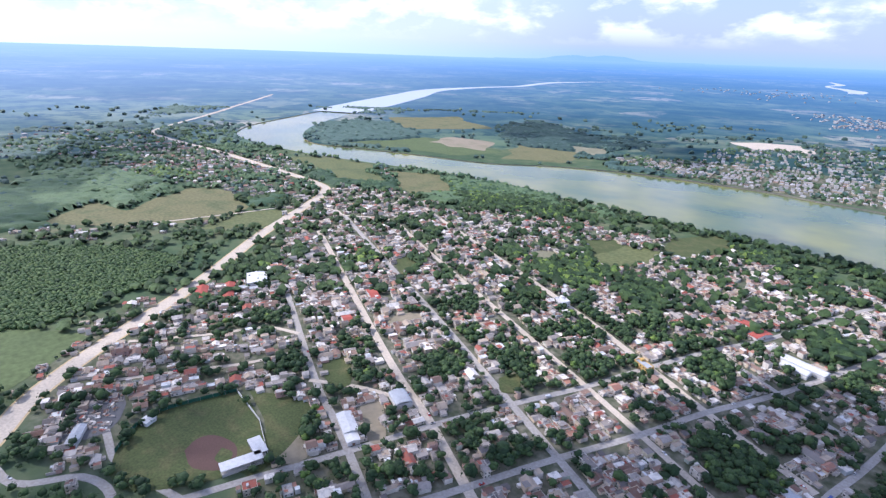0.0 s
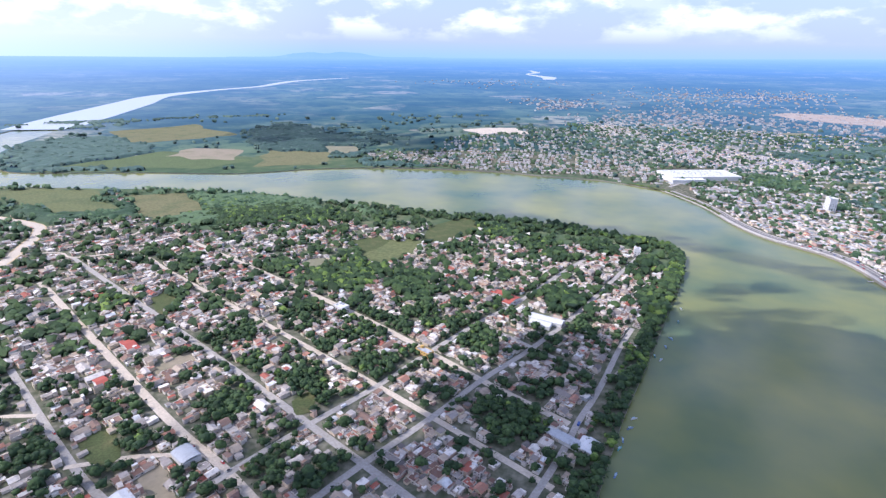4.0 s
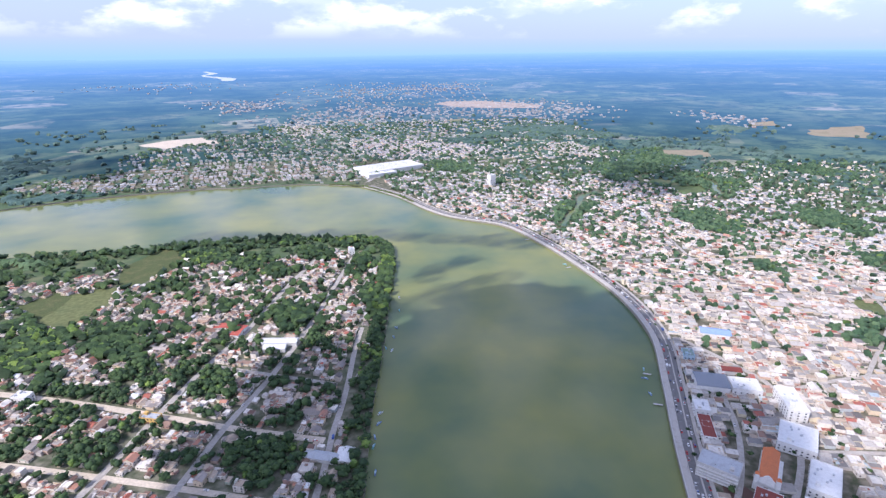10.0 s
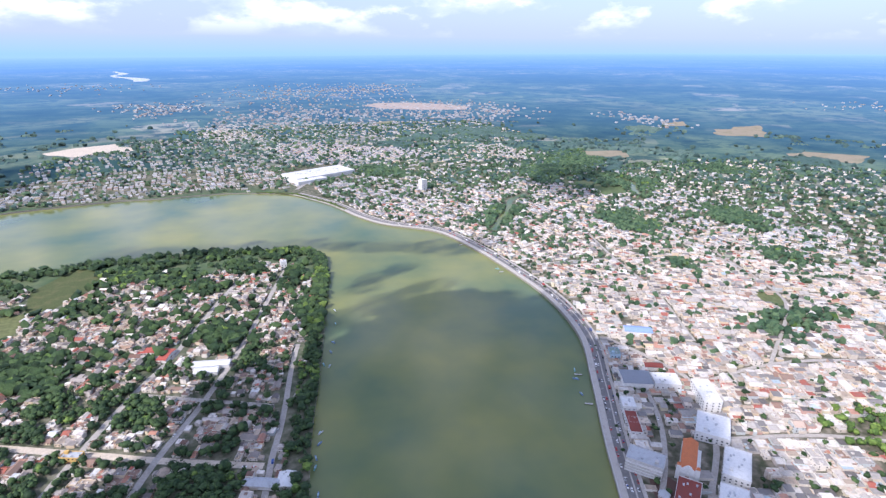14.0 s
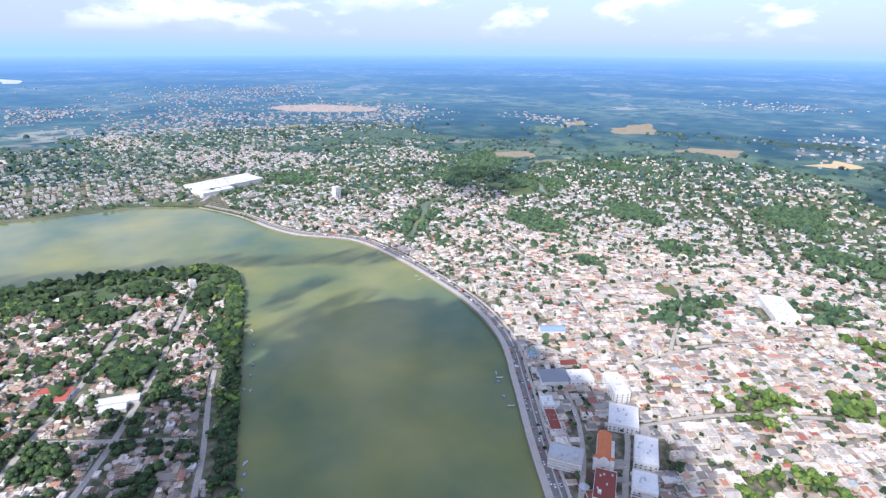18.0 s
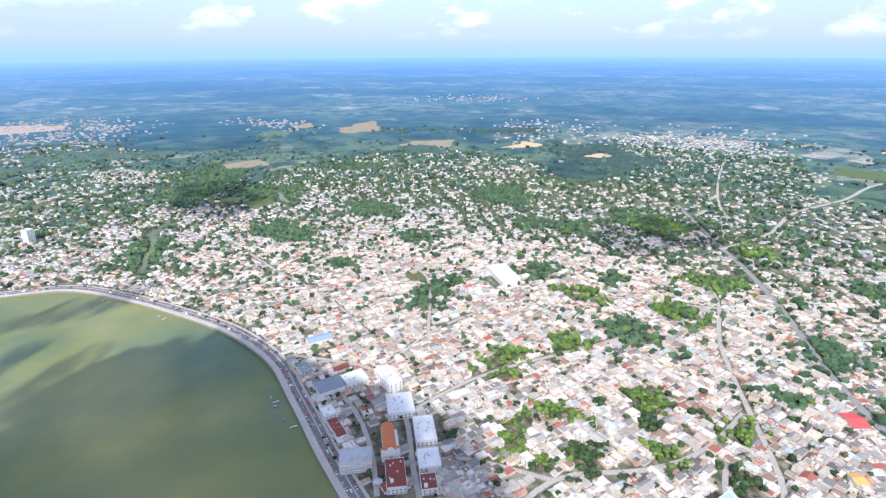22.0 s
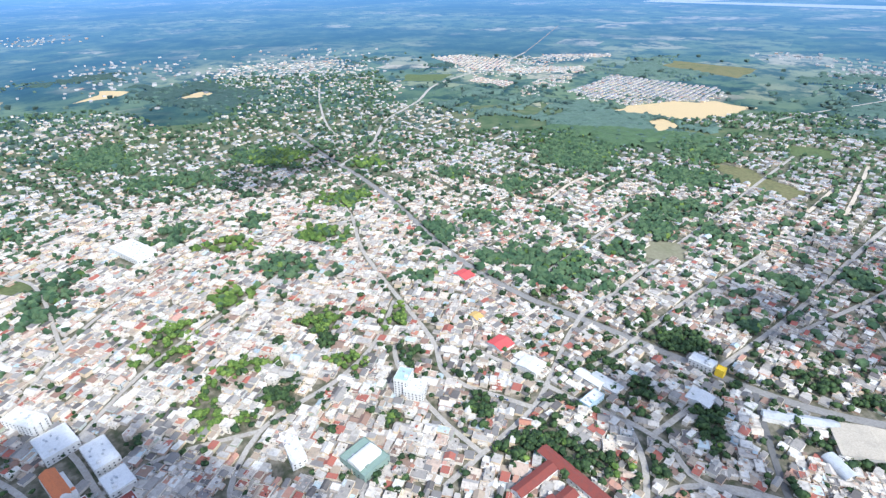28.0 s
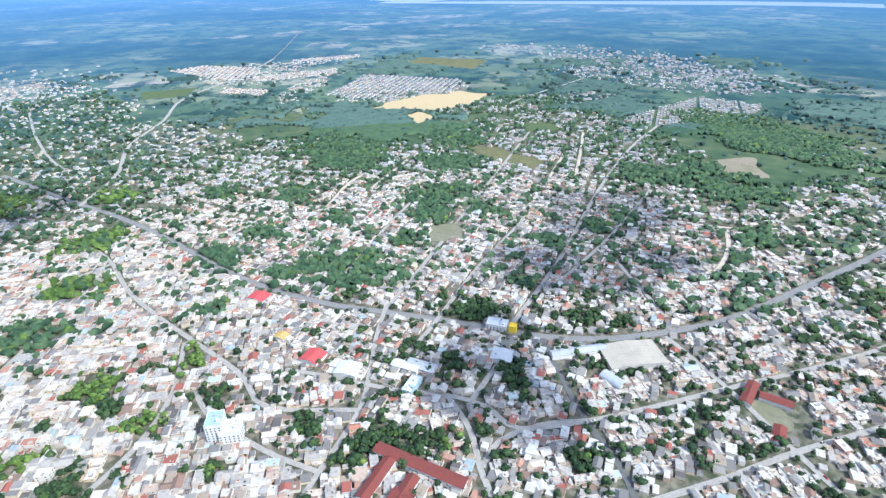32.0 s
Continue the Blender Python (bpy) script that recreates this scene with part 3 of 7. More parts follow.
# roads: name, width, material, line
ROADS = [
    ("highway", 17, M_DIRTROAD, [(-395, -120), (-440, -10), (-475, 35), (-523, 76), (-580, 158), (-650, 279), (-772, 449), (-869, 612), (-925, 690), (-985, 722),
                                 (-1180, 735), (-1503, 745), (-1700, 735), (-1920, 745), (-2050, 850), (-2223, 1048), (-2400, 1250)]),
    ("loop_road", 9, M_STREET, [(-470, 30), (-415, 36), (-388, 70), (-355, 78), (-330, 60), (-300, 20)]),
    ("street", 9, M_STREET, [(-545, 345), (-369, 257), (-303, 230), (-236, 200), (-180, 172)]),
    ("street", 11, M_DIRTROAD, [(-720, 522), (-652, 488), (-346, 329), (-257, 289), (-184, 251), (-100, 207), (-10, 160)]),
    ("street", 10, M_STREET, [(-760, 610), (-655, 561), (-382, 435), (-213, 353), (-111, 303), (-15, 255)]),
    ("street", 9, M_DIRTROAD, [(-640, 640), (-568, 603), (-267, 466), (-112, 393), (0, 337)]),
    ("street", 11, M_DIRTROAD, [(-700, 760), (-623, 723), (-295, 577), (-142, 497), (-81, 463), (8, 418)]),
    ("street", 8, M_STREET, [(-109, 582), (-39, 542), (28, 504)]),
    ("street", 9, M_STREET, [(-330, 75), (-302, 144), (-268, 224), (-243, 287), (-213, 353), (-177, 425), (-150, 491), (-109, 582), (-69, 657), (-18, 781), (31, 884)]),
    ("street", 9, M_STREET, [(-215, 180), (-180, 253), (-150, 318), (-112, 393), (-81, 463), (-39, 541), (10, 652), (58, 783), (99, 893)]),
    ("riverside_street", 8, M_STREET, [(-62, 190), (-22, 300), (3, 375), (16, 425), (28, 462), (40, 505), (56, 570), (72, 622)]),
    ("street", 8, M_STREET, [(-430, 100), (-380, 92), (-330, 105), (-268, 120), (-215, 145)]),
    ("dirt_street", 7, M_DIRTROAD, [(-560, 165), (-515, 231), (-488, 279), (-451, 296)]),
    ("dirt_street", 6, M_DIRTROAD, [(-500, 125), (-463, 187), (-437, 229), (-420, 280)]),
    ("dirt_street", 7, M_DIRTROAD, [(-371, 252), (-324, 279), (-270, 296)]),
    ("dirt_street", 7, M_DIRTROAD, [(-860, 590), (-800, 620), (-760, 610), (-700, 650), (-640, 640)]),
    ("ring_street", 8, M_DIRTROAD, [(-930, 690), (-860, 740), (-800, 770), (-760, 745), (-770, 700), (-830, 660)]),
    ("dirt_street", 6, M_DIRTROAD, [(-869, 600), (-900, 480), (-930, 380), (-960, 290)]),
    # east bank
    ("avenue", 10.5, M_AVENUE, [(1500, 130), (1234, 25), (1110, -30), (952, -87), (723, -151), (588, -217), (497, -289), (415, -353), (347, -404), (295, -465),
                              (258, -540), (229, -622), (203, -794), (180, -956), (160, -1200)]),
    ("avenue", 6.5, M_STREET, [(384, -380), (468, -560), (610, -821), (735, -1094), (830, -1350)]),
    ("street", 9, M_STREET, [(515, -280), (572, -371), (771, -669), (1013, -1031)]),
    ("street", 8, M_STREET, [(428, -529), (470, -681), (540, -885)]),
    ("street", 8.5, M_STREET, [(480, -130), (446, -159), (377, -212), (337, -251), (300, -273), (258, -280), (224, -341), (196, -410), (163, -501), (124, -605), (94, -700), (60, -850)]),
    ("street", 9, M_ASPHALT, [(345, -400), (274, -362), (222, -338), (168, -320), (120, -290)]),
    ("street", 8.5, M_STREET, [(180, -190), (216, -209), (244, -220), (286, -241), (337, -251)]),
    ("ring_street", 9, M_STREET, [(224, -341), (248, -300), (257, -255), (244, -222)]),
    ("street", 9, M_STREET, [(140, -290), (127, -327), (106, -388), (84, -462), (48, -561), (20, -650)]),
    ("street", 9, M_STREET, [(258, -520), (164, -492), (84, -462), (0, -430)]),
    ("street", 14, M_STREET, [(1182, 9), (1340, -77), (1571, -137), (1795, -265), (2076, -388), (2371, -677), (2740, -960)]),
    ("street", 10, M_STREET, [(1340, -77), (1480, 20), (1836, 56), (2200, 60)]),
    ("street", 9, M_STREET, [(1204, -1052), (1300, -1250), (1428, -1812)]),
    ("street", 9, M_STREET, [(960, 10), (877, -8), (770, -15), (666, -39), (509, -85), (437, -92), (374, -167)]),
    ("street", 8, M_STREET, [(240, 40), (313, 119), (393, 103), (450, 30), (514, -18), (600, -50)]),
    ("street", 8, M_STREET, [(300, -60), (327, -100), (374, -167), (420, -205), (474, -245), (520, -285)]),
    ("street", 8, M_STREET, [(330, -100), (380, -71), (454, -42), (503, -38)]),
    ("core_street", 8, M_STREET, [(440, 480), (455, 420), (459, 354), (409, 281), (350, 233), (312, 200), (260, 150)]),
    ("core_street", 7.5, M_STREET, [(420, 400), (385, 330), (345, 280), (300, 240)]),
    ("core_street", 7, M_STREET, [(350, 233), (380, 190), (393, 103)]),
    ("core_street", 7, M_STREET, [(459, 354), (560, 340), (660, 300), (780, 240), (877, -8)]),
    ("core_street", 7, M_STREET, [(409, 281), (500, 240), (600, 170), (720, 90)]),
    ("core_street", 7, M_STREET, [(470, 600), (600, 560), (760, 480), (900, 380), (1100, 250)]),
    ("core_street", 7, M_STREET, [(470, 740), (640, 700), (820, 620), (1050, 480)]),
    ("core_street", 7, M_STREET, [(530, 420), (600, 560), (640, 700), (690, 850)]),
    ("core_street", 7, M_STREET, [(560, 340), (700, 420), (760, 480), (820, 620), (880, 800)]),
    ("side_street", 8, M_STREET, [(415, -236), (441, -298), (528, -451), (609, -622)]),
    ("side_street", 8, M_STREET, [(629, -278), (733, -412), (805, -515)]),
    ("side_street", 10, M_DIRTROAD, [(692, -846), (780, -960), (900, -1108)]),
    ("side_street", 9, M_DIRTROAD, [(721, -798), (804, -931)]),
    ("side_street", 10, M_DIRTROAD, [(300, -696), (323, -773), (362, -840)]),
    ("side_street", 9, M_DIRTROAD, [(455, -796), (391, -828), (354, -854)]),
    ("side_street", 10, M_DIRTROAD, [(911, -485), (1024, -651)]),
    ("side_street", 10, M_DIRTROAD, [(877, -368), (965, -460), (1003, -534)]),
    ("side_street", 8, M_STREET, [(425, -629), (346, -588), (281, -555)]),
    ("side_street", 9, M_STREET, [(315, -266), (351, -347)]),
    ("valley_road", 12, M_STREET, [(200, 1420), (250, 1500), (380, 1700), (420, 1950), (300, 2300)]),
]
ROADS = [(n, w * (1.0 if n in ("highway", "avenue") else 0.72 if p[0][0] < 100 else 0.68), m, smooth(p, 4)) for n, w, m, p in ROADS]
# promenade: water's edge on the east bank, then paving, road and pavement inland
_quay = smooth(SHORE_EAST[17:30], 6)


def offset(line, d):
    """The line moved d metres to its left."""
    t = np.gradient(line, axis=0)
    t /= np.linalg.norm(t, axis=1)[:, None] + 1e-9
    return line + d * np.stack([-t[:, 1], t[:, 0]], 1)


# groves inside and round the town: centre, half length, half width, turn in degrees
GROVES_WEST_A = [(-653, 372, 20, 33, 39), (-501, 291, 24, 24, 38), (-408, 259, 18, 25, 36), (-317, 212, 12, 26, 38), (-346, 288, 16, 20, 37), (-510, 540, 18, 26, 40), (-297, 356, 25, 34, 36), (-387, 450, 19, 18, 38), (-368, 485, 27, 28, 37), (-329, 547, 25, 31, 38), (-316, 427, 15, 20, 36), (-232, 399, 17, 28, 38), (-217, 296, 19, 26, 34), (-175, 306, 22, 15, 35), (-234, 214, 18, 14, 36), (-263, 188, 17, 13, 38), (-421, 350, 8, 15, 35), (-341, 676, 72, 46, 39)]
GROVES_WEST_B = [(-321, 771, 46, 38, 38), (-183, 581, 30, 39, 38), (-207, 644, 30, 25, 36), (-256, 563, 20, 28, 39), (-215, 547, 20, 32, 39), (-115, 476, 16, 26, 37), (-103, 531, 15, 16, 36), (-208, 467, 17, 23, 38), (-34, 403, 30, 24, 36), (-19, 462, 17, 19, 40), (-59, 426, 10, 11, 36), (-19, 691, 30, 37, 36), (9, 602, 19, 25, 38), (-160, 938, 35, 34, 39), (-75, 891, 32, 36, 38), (-187, 831, 22, 28, 38), (-15, 987, 34, 25, 38), (41, 888, 20, 17, 37)]
GROVES_WEST_C = [(-441, 673, 27, 31, 38), (-451, 546, 20, 20, 39), (-569, 507, 24, 27, 40), (-591, 263, 19, 18, 38), (-523, 251, 17, 10, 38), (-398, 319, 12, 13, 34), (-377, 237, 5, 5, 36), (-644, 655, 29, 38, 39), (-653, 902, 60, 93, 40), (-516, 905, 56, 49, 40), (-573, 635, 23, 28, 39), (-526, 392, 11, 17, 37), (-58, 409, 25, 22, -11), (-258, 487, 15, 27, -11), (-170, 468, 21, 27, -10), (-255, 413, 23, 20, -12), (-231, 522, 12, 19, -9), (-103, 548, 25, 31, -13)]
GROVES_WEST_D = [(-137, 579, 13, 33, -12), (-30, 544, 19, 26, -11), (-91, 623, 27, 18, -12), (-8, 668, 22, 37, -12), (-236, 684, 35, 37, -12), (-325, 645, 40, 31, -12), (-32, 837, 27, 21, -11), (26, 906, 30, 27, -11), (-129, 939, 29, 28, -11), (27, 628, 14, 24, -12), (97, 836, 18, 51, -12), (99, 719, 11, 43, -10)]
GROVES_TOWN_A = [(637, -290, 58, 79, -90), (1170, -541, 106, 129, -91), (331, -154, 38, 22, -90), (687, 400, 33, 80, -91), (853, 287, 37, 50, -90), (802, 196, 39, 31, -90), (721, 101, 43, 41, -90), (823, 44, 44, 36, -90), (487, 120, 36, 16, -90), (438, 157, 17, 42, -86), (430, 80, 29, 23, -90), (552, 222, 27, 44, -90), (640, 164, 29, 28, -90), (477, 15, 22, 16, -90), (483, -56, 16, 18, -90), (567, 47, 28, 28, -87), (561, -48, 20, 23, -90), (973, 7, 47, 47, -91)]
GROVES_TOWN_B = [(892, 162, 30, 36, -91), (384, -115, 12, 20, -90), (375, -289, 16, 17, -90), (407, -277, 10, 12, -90), (327, -333, 19, 15, -90), (778, -143, 21, 67, -90), (685, -212, 22, 27, -90), (796, -577, 73, 48, -90), (665, -415, 32, 21, -90), (940, -681, 51, 70, -90), (442, -375, 32, 22, -90), (684, -593, 29, 51, -90), (1055, 794, 68, 57, -90), (923, 578, 49, 43, -90), (1387, 587, 77, 93, -91), (723, 630, 33, 27, -90), (525, 37, 14, 16, -90), (519, 250, 9, 14, -90)]
GROVES_TOWN_C = [(719, -508, 25, 32, -92), (653, -93, 24, 19, -90), (820, -357, 28, 33, -92), (1072, -231, 36, 35, -91), (974, -345, 43, 36, -91), (1096, -831, 70, 109, -91), (1474, 1176, 85, 75, -91), (1157, 319, 53, 49, -91), (1284, 150, 70, 66, -91), (1190, -57, 39, 41, -91), (843, -230, 29, 33, -90), (383, -27, 11, 10, -90), (405, 123, 14, 8, -90)]
GROVES_SOUTH_A = [(305, -186, 43, 23, -118), (316, -325, 13, 32, -120), (1129, -540, 64, 116, -121), (811, -156, 33, 21, -120), (347, -475, 23, 21, -120), (455, -472, 17, 30, -120), (435, -370, 32, 20, -119), (483, -1007, 69, 120, -120), (587, -943, 64, 63, -120), (651, -1393, 76, 207, -121), (725, -501, 40, 49, -119), (157, -437, 17, 11, -120), (197, -301, 14, 18, -118), (183, -461, 10, 13, -119), (270, -481, 9, 12, -122), (232, -652, 19, 25, -117), (308, -498, 17, 11, -120), (314, -839, 31, 27, -120)]
GROVES_SOUTH_B = [(387, -115, 10, 21, -119), (510, -688, 23, 34, -120), (522, -589, 21, 27, -121), (920, -720, 55, 46, -121), (496, -752, 23, 27, -120), (311, -750, 23, 23, -120)]
GROVES_NORTH_A = [(578, 999, 42, 100, -50), (1044, 1139, 82, 82, -50), (1088, 1454, 93, 202, -50), (1065, 824, 53, 76, -50), (1333, 539, 50, 82, -50), (1320, 210, 65, 65, -51), (1157, 410, 39, 43, -50), (469, 1555, 71, 75, -50), (806, 841, 51, 58, -49), (900, 1316, 65, 99, -51), (248, 1272, 44, 31, -50)]
GROVES_OUTER_A = [(-700, 930, 110, 60, -20), (-540, 930, 90, 50, -10), (-580, 420, 30, 20, 60), (-900, 800, 60, 30, -20), (560, -1400, 200, 150, 0), (820, 900, 60, 36, 30), (-1500, 780, 90, 40, 10), (-1300, 520, 70, 40, 0), (-1150, 640, 60, 30, 20), (-1600, 520, 80, 40, 0)]
GROVES = GROVES_WEST_A + GROVES_WEST_B + GROVES_WEST_C + GROVES_WEST_D + GROVES_TOWN_A + GROVES_TOWN_B + GROVES_TOWN_C + GROVES_SOUTH_A + GROVES_SOUTH_B + GROVES_NORTH_A + GROVES_OUTER_A
# open land: name, material, outline
FIELDS = [
    ("pasture", M_PASTURE, [(-1057, 214), (-1136, 320), (-1045, 342), (-1132, 503), (-1055, 547), (-925, 513), (-890, 420), (-960, 300)]),
    ("pasture", M_PASTURE, [(-905, 500), (-855, 575), (-795, 492), (-860, 385)]),
    ("pasture", M_PASTURE, [(-1324, 842), (-1111, 955), (-884, 835), (-990, 785)]),
    ("pasture", M_PASTURE, [(-990, 935), (-873, 1000), (-735, 885), (-787, 820)]),
    ("meadow", M_LAWN, [(-264, 849), (-274, 925), (-226, 1008), (-192, 979), (-193, 921), (-239, 844)]),
    ("pasture", M_PASTURE, [(-342, 755), (-331, 830), (-264, 849), (-276, 750), (-302, 721)]),
    ("meadow", M_LAWN, [(-384, 811), (-342, 855), (-318, 828), (-338, 764)]),
    ("dry_field", M_TANFIELD, [(-417, 699), (-392, 728), (-370, 689), (-388, 676)]),
    ("pasture", M_PASTURE, [(-1390, 1115), (-1009, 1240), (-960, 1390), (-1300, 1420)]),
    ("dry_field", M_TANFIELD, [(-1230, 1350), (-1010, 1365), (-1080, 1520), (-1250, 1500)]),
    ("pasture", M_PASTURE, [(-1800, 1700), (-1500, 1500), (-1300, 1800), (-1650, 2000)]),
    ("pasture", M_PASTURE, [(-900, 1300), (-740, 1400), (-800, 1580), (-1000, 1550)]),
    ("dry_field", M_TANFIELD, [(-875, 1683), (-769, 1697), (-708, 1579), (-800, 1570)]),
    ("pasture", M_PASTURE, [(-545, 60), (-600, 140), (-680, 90), (-640, 0)]),
    ("bare_ground", M_DIRTROAD, [(-485, 2080), (-291, 2200), (-220, 2030), (-377, 1957)]),
    ("bare_sand", M_SAND, [(2078, 899), (2160, 780), (2244, 765), (2289, 880)]),
    ("bare_sand", M_SAND, [(2060, 560), (2165, 497), (2120, 440), (2040, 470)]),
    ("bare_sand", M_SAND, [(1515, -806), (1560, -1000), (1537, -1188), (1418, -1252), (1333, -1004), (1456, -855)]),
    ("bare_sand", M_SAND, [(1366, -862), (1377, -910), (1297, -907), (1256, -831)]),
    ("dry_field", M_TANFIELD, [(2209, 1862), (2500, 1850), (2235, 1607), (2087, 1728)]),
    ("dry_field", M_TANFIELD, [(2043, 2006), (2124, 2104), (2270, 2110), (2190, 2000)]),
    ("dry_field", M_TANFIELD, [(775, 2640), (900, 2680), (850, 2580), (790, 2565)]),
    ("pasture", M_PASTURE, [(1008, -802), (947, -857), (799, -866), (770, -813), (875, -780)]),
    ("dry_field", M_TANFIELD, [(539, -1100), (494, -1174), (417, -1085), (473, -1043)]),
    ("dry_field", M_TANFIELD, [(1909, 1274), (2040, 1310), (2165, 1152), (1997, 1092)]),
    ("dry_field", M_TANFIELD, [(1200, 1500), (1330, 1450), (1400, 1560), (1260, 1620)]),
    ("ball_ground", M_PASTURE, [(890, 1050), (938, 1040), (1005, 1093), (920, 1112)]),
    ("small_field", M_PASTURE, [(700, 470), (735, 490), (750, 462), (715, 440)]),
    ("vacant_lot", M_LAWN, [(-386, 277), (-378, 302), (-338, 274), (-354, 261)]),
    ("vacant_lot", M_TANFIELD, [(-310, 260), (-304, 279), (-262, 247), (-269, 234)]),
    ("vacant_lot", M_LAWN, [(-535, 519), (-534, 548), (-495, 524), (-489, 490)]),
    ("vacant_lot", M_TANFIELD, [(-411, 387), (-395, 426), (-376, 414), (-392, 377)]),
    ("vacant_lot", M_LAWN, [(-245, 378), (-235, 398), (-220, 374), (-230, 361)]),
    ("bare_lot", M_TANFIELD, [(-357, 197), (-351, 229), (-310, 203), (-288, 190), (-300, 174)]),
    ("vacant_lot", M_LAWN, [(-395, 205), (-335, 235), (-300, 160), (-320, 150), (-335, 185)]),
    ("pasture", M_PASTURE, [(1850, -1500), (2150, -1380), (2280, -1500), (2000, -1700)]),
    ("pasture", M_PASTURE, [(2150, -250), (2300, -300), (2250, -480), (2120, -400)]),
    ("sports_field", M_TANFIELD, [(640, -440), (690, -470), (660, -520), (610, -490)]),
    ("pasture", M_PASTURE, [(1000, -1010), (960, -1080), (1010, -1120), (1070, -1060)]),
]


def ragged(p, k):
    """The outline with its long edges broken up unevenly."""
    r, p, out = np.random.default_rng(300 + k), np.array(p, float), []
    for a, b in zip(p, np.roll(p, -1, 0)):
        d = np.linalg.norm(b - a)
        n = int(np.clip(d / 45, 1, 5))
        for i in range(n):
            out.append(a + (b - a) * i / n + (r.normal(0, 0.055 * min(d, 220), 2) if i else 0))
    return np.array(out)


FIELDS = [(n, m, ragged(p, k)) for k, (n, m, p) in enumerate(FIELDS)]
# outlying estates of small houses in rows: outline, direction of the rows, colour
ESTATES = [([(1804, -788), (2046, -1090), (1696, -1320), (1560, -1188), (1638, -872)], -52, 1), ([(2722, -475), (2760, -620), (2556, -792), (2321, -740), (2306, -600)], -30, 2),
           ([(2323, -705), (2268, -1065), (2132, -1013), (2207, -690)], -80, 0), ([(2085, -510), (2154, -560), (2000, -677), (1934, -610)], -50, 2),
           ([(2640, -1010), (2560, -1330), (2480, -1300), (2560, -1010)], -75, 1), ([(922, -1269), (944, -1709), (758, -1747), (719, -1643), (756, -1385), (821, -1281)], 32, 0),
           ([(-31, 2525), (98, 2683), (224, 2361), (75, 2200)], -60, 0), ([(206, 2000), (316, 2174), (721, 1848), (643, 1698), (300, 1780)], -35, 1),
           ([(936, 1849), (1047, 1857), (1043, 1580), (952, 1535), (885, 1681)], 10, 0)]
ESTATES = [(np.array(p, float), a, c) for p, a, c in ESTATES]
ORCHARD = np.array([(-655, 110), (-690, 240), (-745, 312), (-860, 260), (-960, 150), (-900, 20), (-760, -40)], float)


def built_up(x, y):
    """How densely built the land is, 0 to 1."""
    d = np.zeros(np.shape(x))

    def blob(cx, cy, rx, ry, turn, v):
        c, s = math.cos(radians(turn)), math.sin(radians(turn))
        u, w = (x - cx) * c + (y - cy) * s, -(x - cx) * s + (y - cy) * c
        q = np.sqrt((u / rx) ** 2 + (w / ry) ** 2)
        return v * np.clip((1.12 - q) / 0.24, 0, 1)
    for b in [(620, 250, 520, 480, 0, 0.93), (470, -100, 420, 330, 30, 0.92), (900, 60, 560, 500, 10, 0.74), (350, -520, 330, 420, 30, 0.92), (640, -640, 480, 420, -50, 0.82),
              (620, 900, 330, 420, 20, 0.74), (350, 1300, 180, 260, 20, 0.8), (900, 620, 500, 460, 30, 0.70), (-140, 1600, 520, 130, 4, 0.85), (250, 1750, 420, 260, 20, 0.7),
              (60, 2150, 330, 190, 0, 0.5), (700, 1500, 460, 330, 0, 0.4), (1250, 150, 420, 520, 0, 0.48), (1900, 60, 420, 260, -30, 0.30), (700, 2200, 700, 420, 0, 0.28),
              (1700, -1040, 170, 240, -10, 0.9), (2450, -760, 330, 220, -30, 0.5), (1950, -780, 260, 60, -40, 0.5), (500, -1500, 220, 260, 30, 0.35), (1000, -1150, 170, 130, 0, 0.6),
              (100, -900, 260, 420, 10, 0.6), (1400, 900, 500, 420, 0, 0.42), (1300, 780, 340, 260, 40, 0.55), (2450, 180, 420, 330, 20, 0.36), (1480, -60, 360, 300, -20, 0.5),
              (1250, -1850, 420, 160, 10, 0.4), (1250, -1250, 90, 330, -18, 0.45), (850, -950, 420, 260, -50, 0.45), (-180, 1850, 300, 200, 20, 0.5), (450, 2550, 520, 420, 0, 0.36), (3000, 150, 420, 420, 20, 0.3), (1100, 3050, 500, 200, -20, 0.35), (2750, -1050, 330, 330, 20, 0.35), (1000, -400, 420, 300, 30, 0.6),
              (40, 800, 90, 130, 0, 0.75), (-150, 810, 210, 130, -20, 0.66), (-260, 430, 470, 260, -25, 0.84), (-30, 640, 180, 260, 60, 0.70), (-480, 210, 150, 170, 60, 0.72), (-700, 620, 260, 160, -25, 0.70), (-430, 790, 260, 110, -25, 0.45),
              (-1050, 600, 130, 60, 30, 0.4), (-950, 260, 220, 40, 60, 0.25), (-1420, 640, 380, 180, 5, 0.55), (-1900, 500, 300, 200, 0, 0.15), (-950, 900, 120, 60, 0, 0.15)]:
        d = np.maximum(d, blob(*b))
    return d


def in_groves(x, y, grow=1.0):
    hit = np.zeros(np.shape(x), bool)
    for cx, cy, rx, ry, turn in GROVES:
        c, s = math.cos(radians(turn)), math.sin(radians(turn))
        u, w = (x - cx) * c + (y - cy) * s, -(x - cx) * s + (y - cy) * c
        wob = 1 + 0.42 * np.sin(u * 0.11 + cx) * np.cos(w * 0.13 + cy)
        hit |= (u / rx) ** 2 + (w / ry) ** 2 < (grow * wob) ** 2
    return hit


def water_or_field(x, y, margin=0.0):
    w = inside(x, y, RIVER) | (line_distance(x, y, INLET) < 7.5 + 1.6 * margin) | (line_distance(x, y, CREEK) < 9 + 1.6 * margin)
    for _, _, p in FIELDS:
        w |= inside(x, y, p)
    return w


